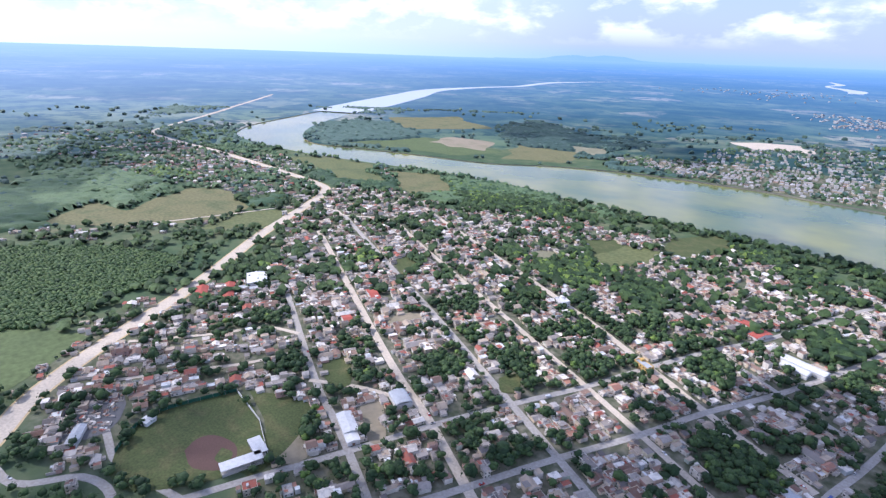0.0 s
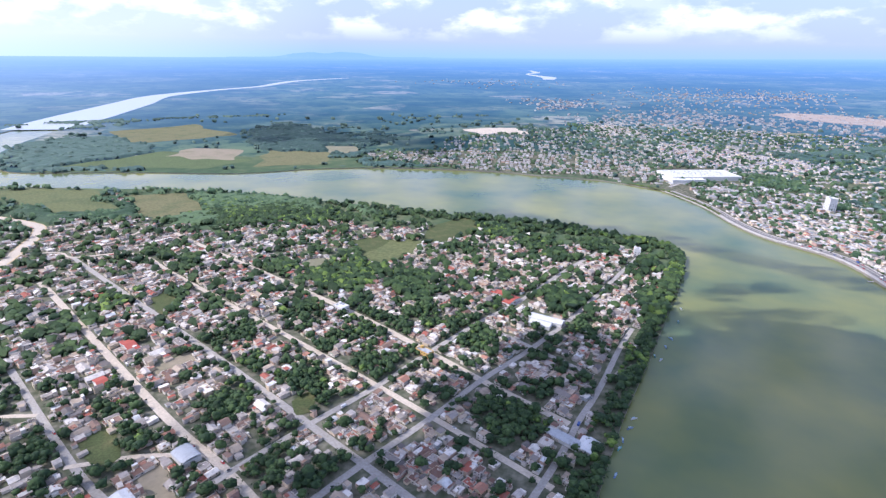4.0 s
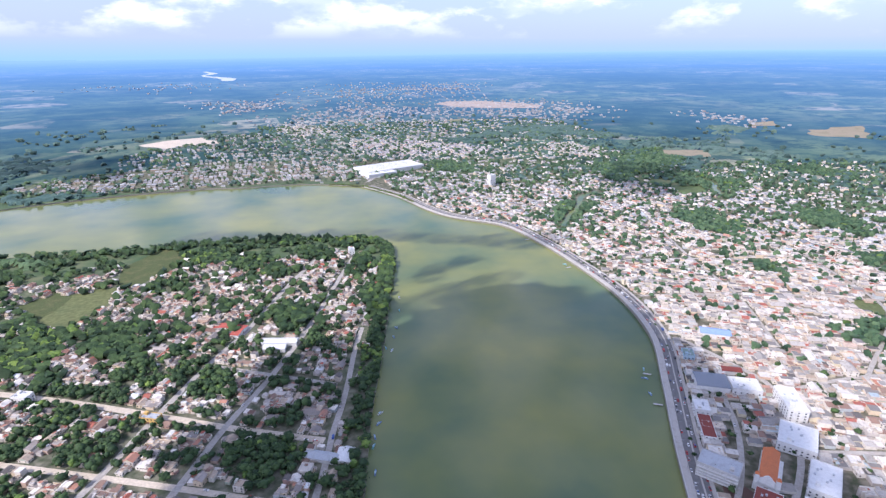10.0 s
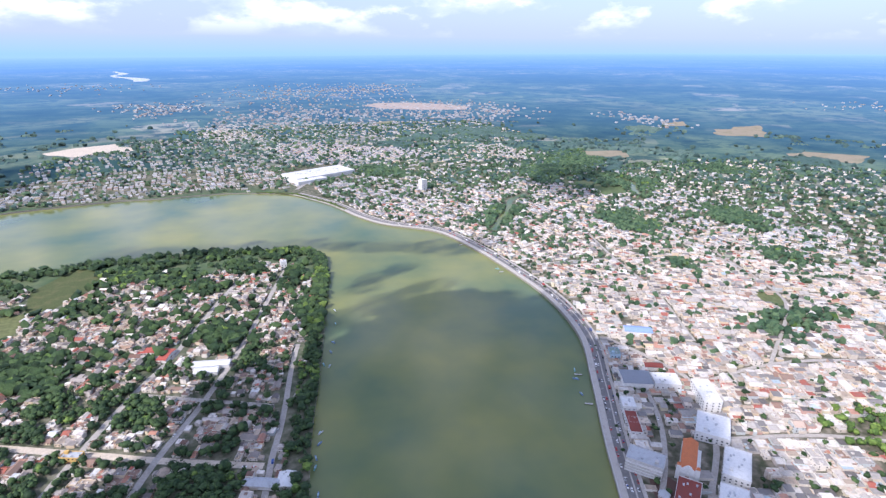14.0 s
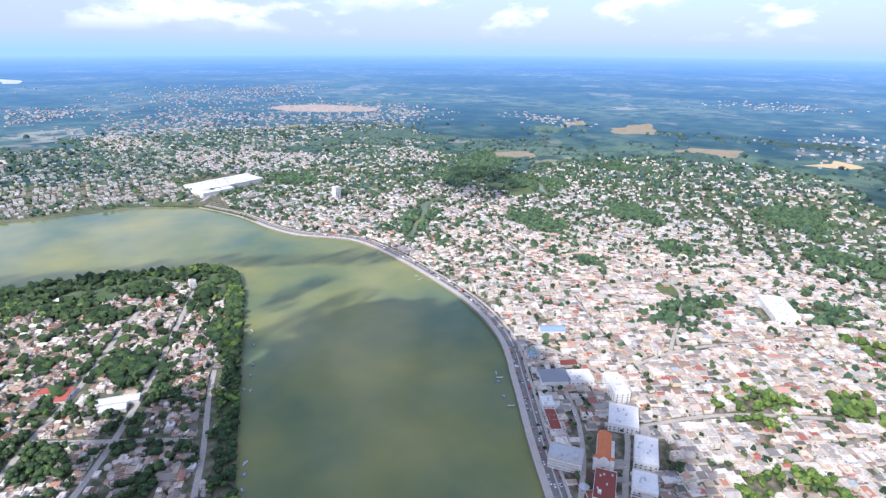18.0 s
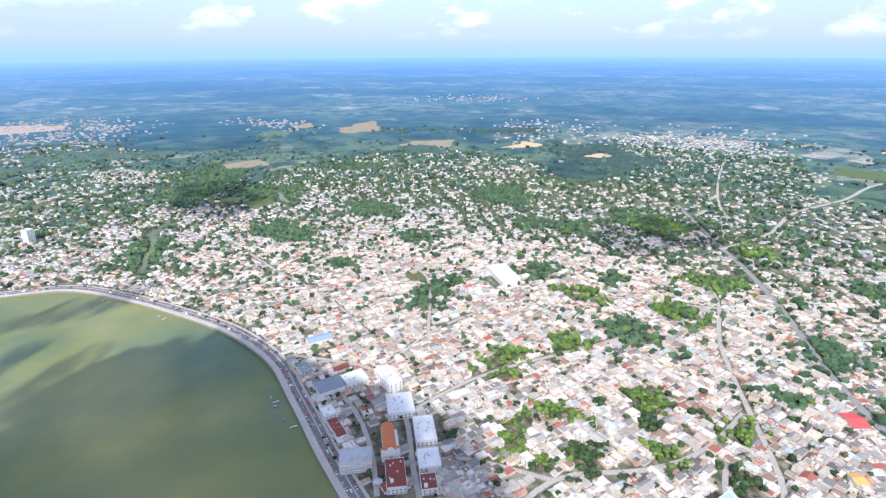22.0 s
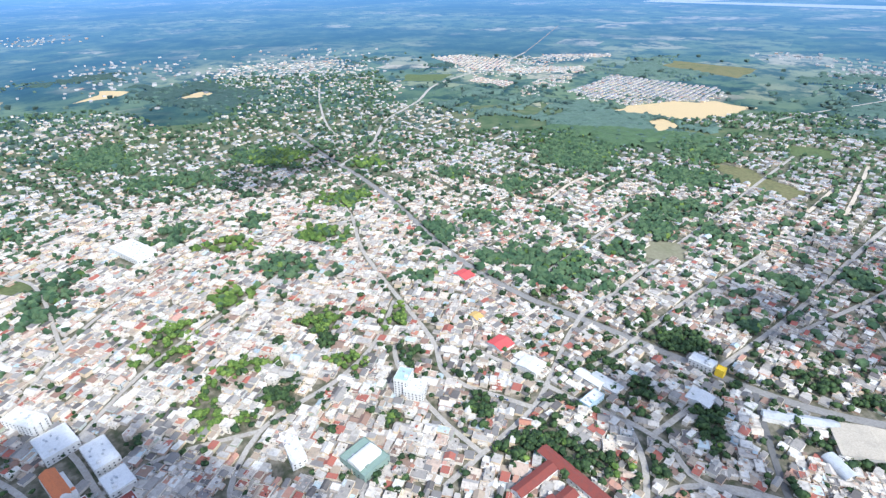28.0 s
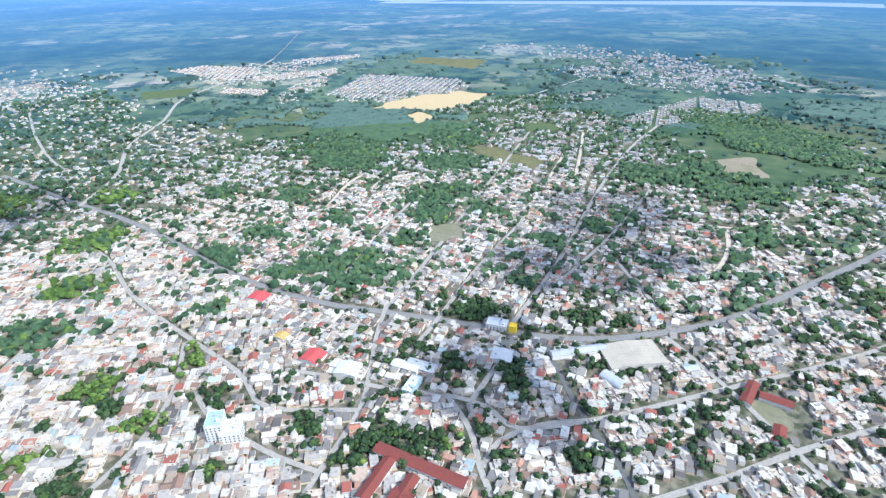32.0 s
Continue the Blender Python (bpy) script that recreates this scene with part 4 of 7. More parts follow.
# ---------- meshes ----------
def mesh_object(name, verts, faces, mats, parent=None, mat_index=None, shade_smooth=False):
    me = bpy.data.meshes.new(name)
    me.from_pydata(np.asarray(verts, float).tolist() if isinstance(verts, np.ndarray) else verts, [], faces.tolist() if isinstance(faces, np.ndarray) else faces)
    for m in (mats if isinstance(mats, (list, tuple)) else [mats]):
        me.materials.append(m)
    if mat_index is not None:
        me.polygons.foreach_set("material_index", np.asarray(mat_index, np.int32))
    if shade_smooth:
        me.polygons.foreach_set("use_smooth", np.ones(len(me.polygons), bool))
    me.update()
    ob = new(name, me)
    if parent:
        ob.parent = parent
    return ob


def part(name, bm, material, parent, label=""):
    me = bpy.data.meshes.new(name)
    bm.to_mesh(me)
    bm.free()
    me.materials.append(material)
    ob = new(name, me)
    ob.parent = parent
    if label:
        tagged(ob, label=label)
    return ob


def strip(name, line, width, material, lift=0.2, ends=None):
    """A road along a line, with its own small thickness, on the ground."""
    a, b = offset(line, width / 2), offset(line, -width / 2)
    n = len(line)
    za, zb = ground_z(*a.T), ground_z(*b.T)
    z = np.maximum(za, zb) + lift
    v = np.vstack([np.c_[a, z], np.c_[b, z], np.c_[a, za - 0.3], np.c_[b, zb - 0.3]])
    i = np.arange(n - 1)
    f = np.vstack([np.c_[i, i + n, i + n + 1, i + 1], np.c_[i + 1, i + 1 + 2 * n, i + 2 * n, i], np.c_[i + n, i + 3 * n, i + 3 * n + 1, i + n + 1]])
    return mesh_object(name, v, f[:, ::-1], material)


def flat_patch(name, poly, material, lift):
    from mathutils.geometry import delaunay_2d_cdt
    p = smooth(list(map(tuple, poly)) + [tuple(poly[0])], 3)[:-1]
    lo, hi = p.min(0), p.max(0)
    step = 30.0
    gx, gy = np.meshgrid(np.arange(lo[0], hi[0], step), np.arange(lo[1], hi[1], step))
    g = np.c_[gx.ravel(), gy.ravel()]
    g = g[inside(g[:, 0], g[:, 1], p) & (line_distance(g[:, 0], g[:, 1], np.vstack([p, p[:1]])) > 6)]
    pts = np.vstack([p, g])
    n = len(p)
    vv, _, ff, *_ = delaunay_2d_cdt([Vector(q) for q in pts], [(i, (i + 1) % n) for i in range(n)], [], 1, 1e-4)
    v = np.array([tuple(q) for q in vv])
    return mesh_object(name, np.c_[v, ground_z(*v.T) + lift], [list(f) for f in ff], material)


# ---------- ground, river, distance ----------
def build_ground():
    from mathutils.geometry import delaunay_2d_cdt
    R = 2900.0
    ring = np.array([(R * math.sin(a), R * math.cos(a)) for a in np.linspace(0, 2 * math.pi, 180, endpoint=False)])
    near = np.stack(np.meshgrid(np.arange(-1400, 1600, 26.0), np.arange(-1300, 1700, 26.0)), -1).reshape(-1, 2)
    far = np.stack(np.meshgrid(np.arange(-2900, 2900, 75.0), np.arange(-2900, 2900, 75.0)), -1).reshape(-1, 2)
    far = far[(np.abs(far[:, 0] - 100) > 1520) | (np.abs(far[:, 1] - 200) > 1520)]
    grid = np.vstack([near, far])
    grid = grid[np.hypot(*grid.T) < R - 30]
    shore = np.vstack([RIVER, RIVER[:1]])
    grid = grid[(line_distance(grid[:, 0], grid[:, 1], shore) > 8) & ~inside(grid[:, 0], grid[:, 1], RIVER)]
    nr, ns = len(RIVER), len(ring)
    pts = np.vstack([RIVER, ring, grid])
    edges = [(i, (i + 1) % nr) for i in range(nr)] + [(nr + i, nr + (i + 1) % ns) for i in range(ns)]
    vv, _, ff, *_ = delaunay_2d_cdt([Vector(q) for q in pts], edges, [], 0, 1e-3)
    v = np.array([tuple(q) for q in vv])
    f = np.array([list(q) for q in ff])
    cen = v[f].mean(1)
    keep = ~inside(cen[:, 0], cen[:, 1], RIVER) & (np.hypot(*cen.T) < R)
    z = ground_z(*v.T)
    # ground beyond 1750 m also carries the painted haze
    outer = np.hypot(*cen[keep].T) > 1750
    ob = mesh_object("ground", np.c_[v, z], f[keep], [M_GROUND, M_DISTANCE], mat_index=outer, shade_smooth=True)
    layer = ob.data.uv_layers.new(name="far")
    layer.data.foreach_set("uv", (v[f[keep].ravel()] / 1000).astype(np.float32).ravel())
    town = np.clip(built_up(v[:, 0], v[:, 1]) * 1.1 - 0.12, 0, 1) * np.where(v[:, 0] < 200, 0.82, 0.95)
    at = ob.data.attributes.new("town", "FLOAT", "POINT")
    at.data.foreach_set("value", town.astype(np.float32))
    tagged(ob, "green and dusty brown ground of a river plain", "ground", kind="structure")
    # banks: a short wall down into the water
    p = RIVER
    n = len(p)
    zz = ground_z(*p.T)
    bv = np.vstack([np.c_[p, zz], np.c_[p, np.full(n, -6.0)]])
    i = np.arange(n - 1)
    bank = mesh_object("river_bank", bv, np.c_[i, i + 1, i + 1 + n, i + n], M_BANK)
    tagged(bank, "grey-brown earth and stone bank at the water's edge", "river bank", kind="structure")
    water = mesh_object("water", [(-2400, -750, -2.0), (700, -750, -2.0), (700, 2000, -2.0), (-2400, 2000, -2.0)], [(0, 1, 2, 3)], M_WATER)
    tagged(water, "wide olive-green river with calm turbid water", "river", kind="structure")
    for nm, ln, w in (("inlet_water", INLET, 13), ("creek_water", CREEK, 15)):
        tagged(strip(nm, ln, w, M_WATER, 0.15), "narrow green side channel between trees and houses", "creek", kind="structure")


def build_distance():
    az = np.radians(np.arange(-180, 180, 2.0))
    rr = np.r_[2890, np.linspace(2850, FAR1, 42)]
    v, uv = [], []
    for r in rr:
        for a in az:
            x, y = r * math.sin(a), r * math.cos(a)
            z = float(ground_z(x, y)) - (1.5 if r < 2895 else 0)
            h = float(eye_height(math.degrees(a)))
            d = (r if r < FAR0 else h / max(float(far_grade(r, h)), 0.005)) / 1000
            v.append((x, y, z))
            uv.append((d * math.sin(a), d * math.cos(a)))
    m, n = len(rr), len(az)
    f = [(i * n + j, i * n + (j + 1) % n, (i + 1) * n + (j + 1) % n, (i + 1) * n + j) for i in range(m - 1) for j in range(n)]
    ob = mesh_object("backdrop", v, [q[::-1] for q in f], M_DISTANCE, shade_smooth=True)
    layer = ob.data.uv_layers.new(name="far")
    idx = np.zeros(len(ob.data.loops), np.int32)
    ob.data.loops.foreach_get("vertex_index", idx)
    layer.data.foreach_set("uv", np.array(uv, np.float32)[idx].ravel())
    tagged(ob, "blue-green plain fading into painted haze towards the horizon", "distant plain", kind="structure")


build_ground()
build_distance()


# ---------- roads and open land ----------
ROAD_TAGS = {"highway": ("broad sandy concrete highway along the town's edge", "road"), "avenue": ("wide grey avenue between rows of houses", "road")}
ROAD_LIFT = 0
for name, width, mat, line in ROADS:
    lab = ROAD_TAGS.get(name, ("pale dusty town street between houses", "road"))
    tagged(strip(name, line, width, mat, 0.2 + 0.012 * ROAD_LIFT), *lab, kind="structure")
    ROAD_LIFT += 1
hw = ROADS[0][3]
tagged(strip("road_shoulder", hw[:44], 21, M_SAND, 0.1), "bare sandy shoulder beside the highway", "road shoulder", kind="structure")
tagged(strip("promenade", offset(_quay, 4.0), 6.6, M_PAVING, 0.5), "pale paved riverside promenade with a low sea wall", "promenade", kind="structure")
tagged(strip("riverside_road", offset(_quay, 13.6), 12.2, M_QUAYROAD, 0.3), "dark asphalt road with two carriageways along the river", "road", kind="structure")
tagged(strip("pavement", offset(_quay, 21.8), 3.4, M_PAVING, 0.45), "pale concrete pavement beside the riverside road", "pavement", kind="structure")
tagged(strip("median", offset(_quay, 14.6), 1.5, M_PAVING, 0.5), "narrow pale kerbed median between the carriageways", "median", kind="structure")
tagged(strip("quay_wall", offset(_quay, 0.4), 0.7, M_CONCRETE, 1.2), "low pale concrete parapet on the quay", "wall", kind="structure")
BANK_LINE = smooth([(100, 1420), (139, 1403), (185, 1370), (222, 1305), (250, 1247), (268, 1190)], 5)
tagged(strip("grass_bank", offset(BANK_LINE, 6), 11, M_LAWN, 0.8), "grassy embankment at the water's edge below the mall", "embankment", kind="structure")
for k, (name, mat, poly) in enumerate(FIELDS):
    lab = {"pasture": "yellow-green open pasture with worn patches", "bare_sand": "bare yellow sandy cleared ground", "bare_lot": "bare trodden earth beside the ball field", "bare_ground": "pale bare cleared ground on a slope", "dry_field": "tan-brown dry ploughed field"}.get(name, "open grassy lot among the houses")
    tagged(flat_patch(name, poly, mat, 0.12 + 0.01 * k), lab, "field", kind="structure")
QUAY_LINE = offset(_quay, 14)


# ---------- houses ----------
LANDMARKS = []                            # (x, y, radius) kept free of ordinary houses; filled below


def keep_free(x, y, grow=1.0):
    ok = np.ones(np.shape(x), bool)
    for cx, cy, r in LANDMARKS:
        ok &= np.hypot(x - cx, y - cy) > (r if r >= 60 else 0.7 * r) * grow
    return ok


LANDMARKS += [(-33, 602, 30), (290, 1600, 110), (376, 278, 34), (389, 243, 36), (409, 390, 24), (498, 502, 22), (446, -43, 24), (481, -165, 20), (387, -389, 16),
              (371, -233, 24), (437, -189, 20), (281, -179, 14), (305, -167, 14), (257, -191, 14), (292, -140, 16), (264, -150, 16), (265, -460, 56), (120, -497, 52), (-370, 145, 66), (-616, 344, 16), (-440, 100, 40), (645, -159, 16),
              (330, 245, 22), (350, 350, 30), (-153, 503, 12), (-440, 354, 14), (418, 240, 20), (300, 215, 30), (310, 285, 26), (345, 75, 24), (777, 328, 46), (-90, 670, 16), (541, 1382, 16)]


def lots(x0, x1, y0, y1, angle, step, seed, lanes=True):
    """Jittered house lots on a turned grid, with lanes left open."""
    r = np.random.default_rng(seed)
    c, s = math.cos(radians(angle)), math.sin(radians(angle))
    cx, cy = (x0 + x1) / 2, (y0 + y1) / 2
    h = math.hypot(x1 - x0, y1 - y0) / 2
    u, v = np.meshgrid(np.arange(-h, h, step), np.arange(-h, h, step * 1.05))
    u, v = u.ravel(), v.ravel()
    lane = ((np.floor(u / step) % 9) == 0) | ((np.floor(v / (step * 1.05)) % 6) == 0)
    if lanes:
        u, v = u[~lane], v[~lane]
    jit = 1.6 if step < 13 else 4.5
    u, v = u + r.uniform(-jit, jit, len(u)), v + r.uniform(-jit, jit, len(v))
    if lanes:
        u, v = u + 10 * np.sin(v / 61 + seed), v + 10 * np.sin(u / 73 + 2 * seed)
    x, y = cx + u * c - v * s, cy + u * s + v * c
    k = (x > x0) & (x < x1) & (y > y0) & (y < y1)
    return x[k], y[k], np.full(k.sum(), radians(angle)), step


def gather_houses():
    out = []
    districts = [(-1700, 180, 0, 1050, -25, 11.8, "west"), (250, 1000, -150, 600, 62, 12.6, "core"), (250, 1150, 600, 1500, 17, 11.5, "city"),
                 (-20, 360, -1400, -150, 62, 11.3, "city"), (360, 1600, -1500, -150, 32, 11.3, "city"), (1000, 2500, -150, 1700, 40, 13.0, "far"),
                 (-700, 250, 1440, 2740, 8, 12.5, "far"), (250, 1300, 1500, 2700, 12, 13.0, "far"), (1600, 2780, -1500, -150, 40, 12.5, "far"), (700, 1700, -2100, -1500, 20, 13, "far"), (2500, 3350, -150, 700, 30, 13, "far"), (2780, 3250, -1300, -150, 40, 15, "far"), (0, 1600, 2700, 3250, 12, 15, "far"), (-2300, -1700, 200, 900, 0, 16, "west")]
    for k, (x0, x1, y0, y1, ang, step, kind) in enumerate(districts):
        x, y, a, st = lots(x0, x1, y0, y1, ang, step, 20 + k, kind != "west")
        dens = built_up(x, y)
        r = np.random.default_rng(100 + k)
        # patchy: whole plots stay green
        patch = 0.5 + 0.5 * np.sin(x * 0.031 + 1.3 * np.sin(y * 0.017)) * np.sin(y * 0.029 + 1.7 * np.sin(x * 0.013))
        keep = r.random(len(x)) < dens * (0.72 + 0.36 * patch if kind != "core" else 1.0) * (0.86 if kind == "west" else 1.0)
        east = ~inside(x, y, RIVER) & (np.hypot(x, y) < 2790)
        x, y, a = x[keep & east], y[keep & east], a[keep & east]
        size_w, size_l = r.uniform(0.5, 1.0, len(x)) * st, r.uniform(0.55, 1.06, len(x)) * st
        if kind == "far":
            size_w, size_l = size_w * 0.88, size_l * 0.82
        if kind == "core":
            size_w, size_l = np.maximum(size_w, 0.72 * st), size_l * 1.04
        if kind == "west":
            size_w, size_l = size_w * 0.86, size_l * 0.9
        floors = np.where(r.random(len(x)) < (0.30 if kind == "core" else 0.12), 2, 1) + np.where(r.random(len(x)) < (0.03 if kind == "core" else 0.0), 1, 0)
        hgt = floors * 2.9 + r.uniform(-0.4, 0.6, len(x))
        longer = r.random(len(x)) < (0.30 if kind == "core" else 0.15)
        size_l = np.where(longer, size_l * 1.5, size_l)
        for p, _, _ in ESTATES:
            keep_out = inside(x, y, p)
            size_w = np.where(keep_out, 0, size_w)
        ok = (size_w > 0) & ~water_or_field(x, y, 8) & ~in_groves(x, y, 0.9) & keep_free(x, y) & (line_distance(x, y, _quay) > 29) & (line_distance(x, y, WEST) > 22)
        for _, w, _, line in ROADS:
            lo, hi = line.min(0) - 30, line.max(0) + 30
            near = (x > lo[0]) & (x < hi[0]) & (y > lo[1]) & (y < hi[1]) & ok
            if near.any():
                d = np.full(len(x), 1e9)
                d[near] = line_distance(x[near], y[near], line)
                ok &= d > w / 2 + 1.2 + 0.5 * np.minimum(size_w, size_l)
        g = r.random(len(x)) < (0.36 if kind == "west" else 0.14)
        for i in np.where(ok)[0]:
            out.append((x[i], y[i], a[i] + r.choice((0, math.pi / 2)) + r.normal(0, 0.03), size_w[i], size_l[i], hgt[i], bool(g[i]), kind))
    return out


def box_house(x, y, a, w, l, h, gable, z, full):
    """Corners and faces of one small house: walls, a flat roof behind a parapet or a pitched sheet roof, and dark openings. Returns verts, faces, kinds (0 wall, 1 roof, 2 window)."""
    c, s = math.cos(a), math.sin(a)
    hw, hl = w / 2, l / 2
    V, F, K = [], [], []

    def put(pts, kind):
        n = len(V)
        V.extend(pts)
        F.append(tuple(range(n, n + len(pts))))
        K.append(kind)
    q = [(-hw, -hl), (hw, -hl), (hw, hl), (-hw, hl)]
    V += [(px, py, -1.0) for px, py in q] + [(px, py, h) for px, py in q]
    for i in range(4):
        j = (i + 1) % 4
        F.append((i, j, j + 4, i + 4))
        K.append(0)
    if gable:
        e, t = 0.45, h + 0.22 * w + 0.3
        n = len(V)
        V += [(-hw - e, -hl - e, h - 0.1), (0, -hl - e, t), (hw + e, -hl - e, h - 0.1), (-hw - e, hl + e, h - 0.1), (0, hl + e, t), (hw + e, hl + e, h - 0.1)]
        F += [(n, n + 3, n + 4, n + 1)[::-1], (n + 1, n + 4, n + 5, n + 2)[::-1]]
        K += [1, 1]
        m = len(V)
        V += [(-hw, -hl, h), (hw, -hl, h), (0, -hl, t - 0.15), (-hw, hl, h), (hw, hl, h), (0, hl, t - 0.15)]
        F += [(m, m + 1, m + 2), (m + 4, m + 3, m + 5)]
        K += [0, 0]
    elif full:
        b, d = 0.22, 0.45
        n = len(V)
        V += [(px - b * (1 if px > 0 else -1), py - b * (1 if py > 0 else -1), h) for px, py in q]
        V += [(px - b * (1 if px > 0 else -1), py - b * (1 if py > 0 else -1), h - d) for px, py in q]
        for i in range(4):
            j = (i + 1) % 4
            F += [(4 + i, 4 + j, n + j, n + i), (n + i, n + j, n + 4 + j, n + 4 + i)]
            K += [0, 0]
        m = len(V)
        V += [(px * 0.999 - b * (1 if px > 0 else -1), py - b * (1 if py > 0 else -1), h - d) for px, py in q]
        F.append((m, m + 1, m + 2, m + 3))
        K.append(1)
    else:
        put([(px, py, h + 0.01) for px, py in q], 1)
    if full:
        for fl in range(max(1, int(h / 2.9))):
            for side in (-1, 1):
                for k in (-0.28, 0.28):
                    zz = fl * 2.9 + 1.0
                    x0, y0 = k * w, side * (hl + 0.04)
                    put([(x0 - 0.6 * side, y0, zz), (x0 + 0.6 * side, y0, zz), (x0 + 0.6 * side, y0, zz + 1.2), (x0 - 0.6 * side, y0, zz + 1.2)], 2)
                    x1, y1 = side * (hw + 0.04), k * l
                    put([(x1, y1 - 0.6 * side, zz), (x1, y1 + 0.6 * side, zz), (x1, y1 + 0.6 * side, zz + 1.2), (x1, y1 - 0.6 * side, zz + 1.2)], 2)
    V = [(x + px * c - py * s, y + px * s + py * c, z + pz) for px, py, pz in V]
    return V, F, K


HOUSES = gather_houses()


def near_rank(h):
    """The stretch of town that lies nearest below the camera's line."""
    return math.hypot(h[0] - 30, h[1]) * (0.9 if h[7] == "core" else 1.0)


HOUSES.sort(key=near_rank)
N_SINGLE = 300


def build_house_stuff():
    groups = {}
    for h in HOUSES[N_SINGLE:]:
        d = math.hypot(h[0], h[1])
        key = ("west" if h[7] == "west" else "city", "near" if d < 1100 else "far")
        groups.setdefault(key, []).append(h)
    for (kind, dist), hs in groups.items():
        V, F, K = [], [], []
        zs = ground_z([h[0] for h in hs], [h[1] for h in hs])
        for h, z in zip(hs, zs):
            v, f, k = box_house(*h[:7], float(z), dist == "near")
            n = len(V)
            V += v
            F += [tuple(i + n for i in q) for q in f]
            K += k
        ob = mesh_object("houses", V, F, [M_WALL, M_ROOF_WEST if kind == "west" else M_ROOF_CITY if dist == "near" else M_ROOF_HAZED, M_WINDOW], mat_index=K)
        tagged(ob, "crowd of low plastered houses with flat and sheet roofs", "houses", kind="stuff")


build_house_stuff()


def build_estates():
    r = np.random.default_rng(91)
    for poly, turn, col in ESTATES:
        c, s = math.cos(radians(turn)), math.sin(radians(turn))
        m, V, F, K = poly.mean(0), [], [], []
        u, v = np.meshgrid(np.arange(-420, 420, 8.2), np.arange(-420, 420, 21.0))
        u, v = u.ravel(), v.ravel()
        gap = (np.floor(u / 8.2) % 14 < 13) & (r.random(len(u)) < 0.93)
        u, v = u[gap], v[gap] + r.normal(0, 0.6, gap.sum())
        x, y = m[0] + u * c - v * s, m[1] + u * s + v * c
        k = inside(x, y, poly)
        for px, py, pz in zip(x[k], y[k], ground_z(x[k], y[k])):
            v1, f1, k1 = box_house(px, py, radians(turn), 6.9, r.uniform(8.5, 11), r.choice((3.0, 3.0, 5.6)), False, float(pz), False)
            n = len(V)
            V += v1
            F += [tuple(i + n for i in q) for q in f1]
            K += k1
        tagged(mesh_object("estate_houses", V, F, [M_WALL, (M_ROOF_HAZED, M_ROOF_LILAC, M_ROOF_PINK)[col]], mat_index=K),
               ("pale estate of small houses in rows", "grey-lilac estate of small new houses in rows", "pink-roofed estate of small houses in rows")[col], "houses", kind="stuff")


build_estates()


def build_annexes():
    """Lean-tos, sheds, water-tank blocks and yard walls crowded round the houses."""
    r = np.random.default_rng(77)
    groups = {"west": ([], [], []), "city": ([], [], [])}
    near = [h for h in HOUSES if math.hypot(h[0], h[1]) < 1250]
    n = len(near)
    hx, hy = np.array([h[0] for h in near]), np.array([h[1] for h in near])
    rows = []
    for k in range(4):
        ang = np.array([h[2] for h in near]) + r.integers(0, 4, n) * math.pi / 2
        d = np.array([min(h[3], h[4]) for h in near]) * 0.5 + r.uniform(0.3, 3.2, n)
        side = r.uniform(-4, 4, n)
        x, y = hx + np.cos(ang) * d - np.sin(ang) * side, hy + np.sin(ang) * d + np.cos(ang) * side
        rows.append((x, y, ang))
    for k, (x, y, ang) in enumerate(rows):
        ok = ~water_or_field(x, y, 4) & keep_free(x, y, 0.9) & (line_distance(x, y, _quay) > 28)
        for _, w, _, line in ROADS:
            lo, hi = line.min(0) - 12, line.max(0) + 12
            m = (x > lo[0]) & (x < hi[0]) & (y > lo[1]) & (y < hi[1])
            if m.any():
                dd = np.full(n, 1e9)
                dd[m] = line_distance(x[m], y[m], line)
                ok &= dd > w / 2 + 2.4
        zs = ground_z(x, y)
        for i in np.where(ok)[0]:
            h = near[i]
            V, F, K = groups["west" if h[7] == "west" else "city"]
            if k == 3:
                sz = (0.25, r.uniform(5, 11), r.uniform(1.6, 2.3))
            else:
                sz = (r.uniform(1.8, 4.6), r.uniform(2.2, 5.6), r.uniform(2.0, 3.6) if r.random() < 0.8 else h[5] + r.uniform(0.3, 2.2))
            v, f, kk = box_house(x[i], y[i], ang[i], *sz, False, float(zs[i]), False)
            b = len(V)
            V += v
            F += [tuple(q + b for q in p) for p in f]
            K += kk if k < 3 else [0] * len(kk)
    # stair heads, tanks and half-built rooms on the roofs
    for h in near:
        if h[6] or math.hypot(h[0], h[1]) > 800:
            continue
        z = float(ground_z(h[0], h[1]))
        c, s = math.cos(h[2]), math.sin(h[2])
        for _ in range(int(r.integers(1, 4))):
            u, v = r.uniform(-0.34, 0.34) * h[3], r.uniform(-0.34, 0.34) * h[4]
            sz = (r.uniform(0.8, 1.4), r.uniform(0.8, 1.4), r.uniform(0.5, 1.0)) if r.random() < 0.5 else (r.uniform(1.6, 3.2), r.uniform(1.8, 3.8), r.uniform(0.3, 2.0))
            v1, f1, k1 = box_house(h[0] + u * c - v * s, h[1] + u * s + v * c, h[2], *sz, False, z + h[5] - 0.3, False)
            V, F, K = groups["west" if h[7] == "west" else "city"]
            b = len(V)
            V += v1
            F += [tuple(q + b for q in p) for p in f1]
            K += k1
    for kind, (V, F, K) in groups.items():
        ob = mesh_object("sheds", V, F, [M_WALL, M_ROOF_WEST if kind == "west" else M_ROOF_CITY], mat_index=K)
        tagged(ob, "small sheds, lean-tos and yard walls between the houses", "sheds", kind="stuff")


build_annexes()


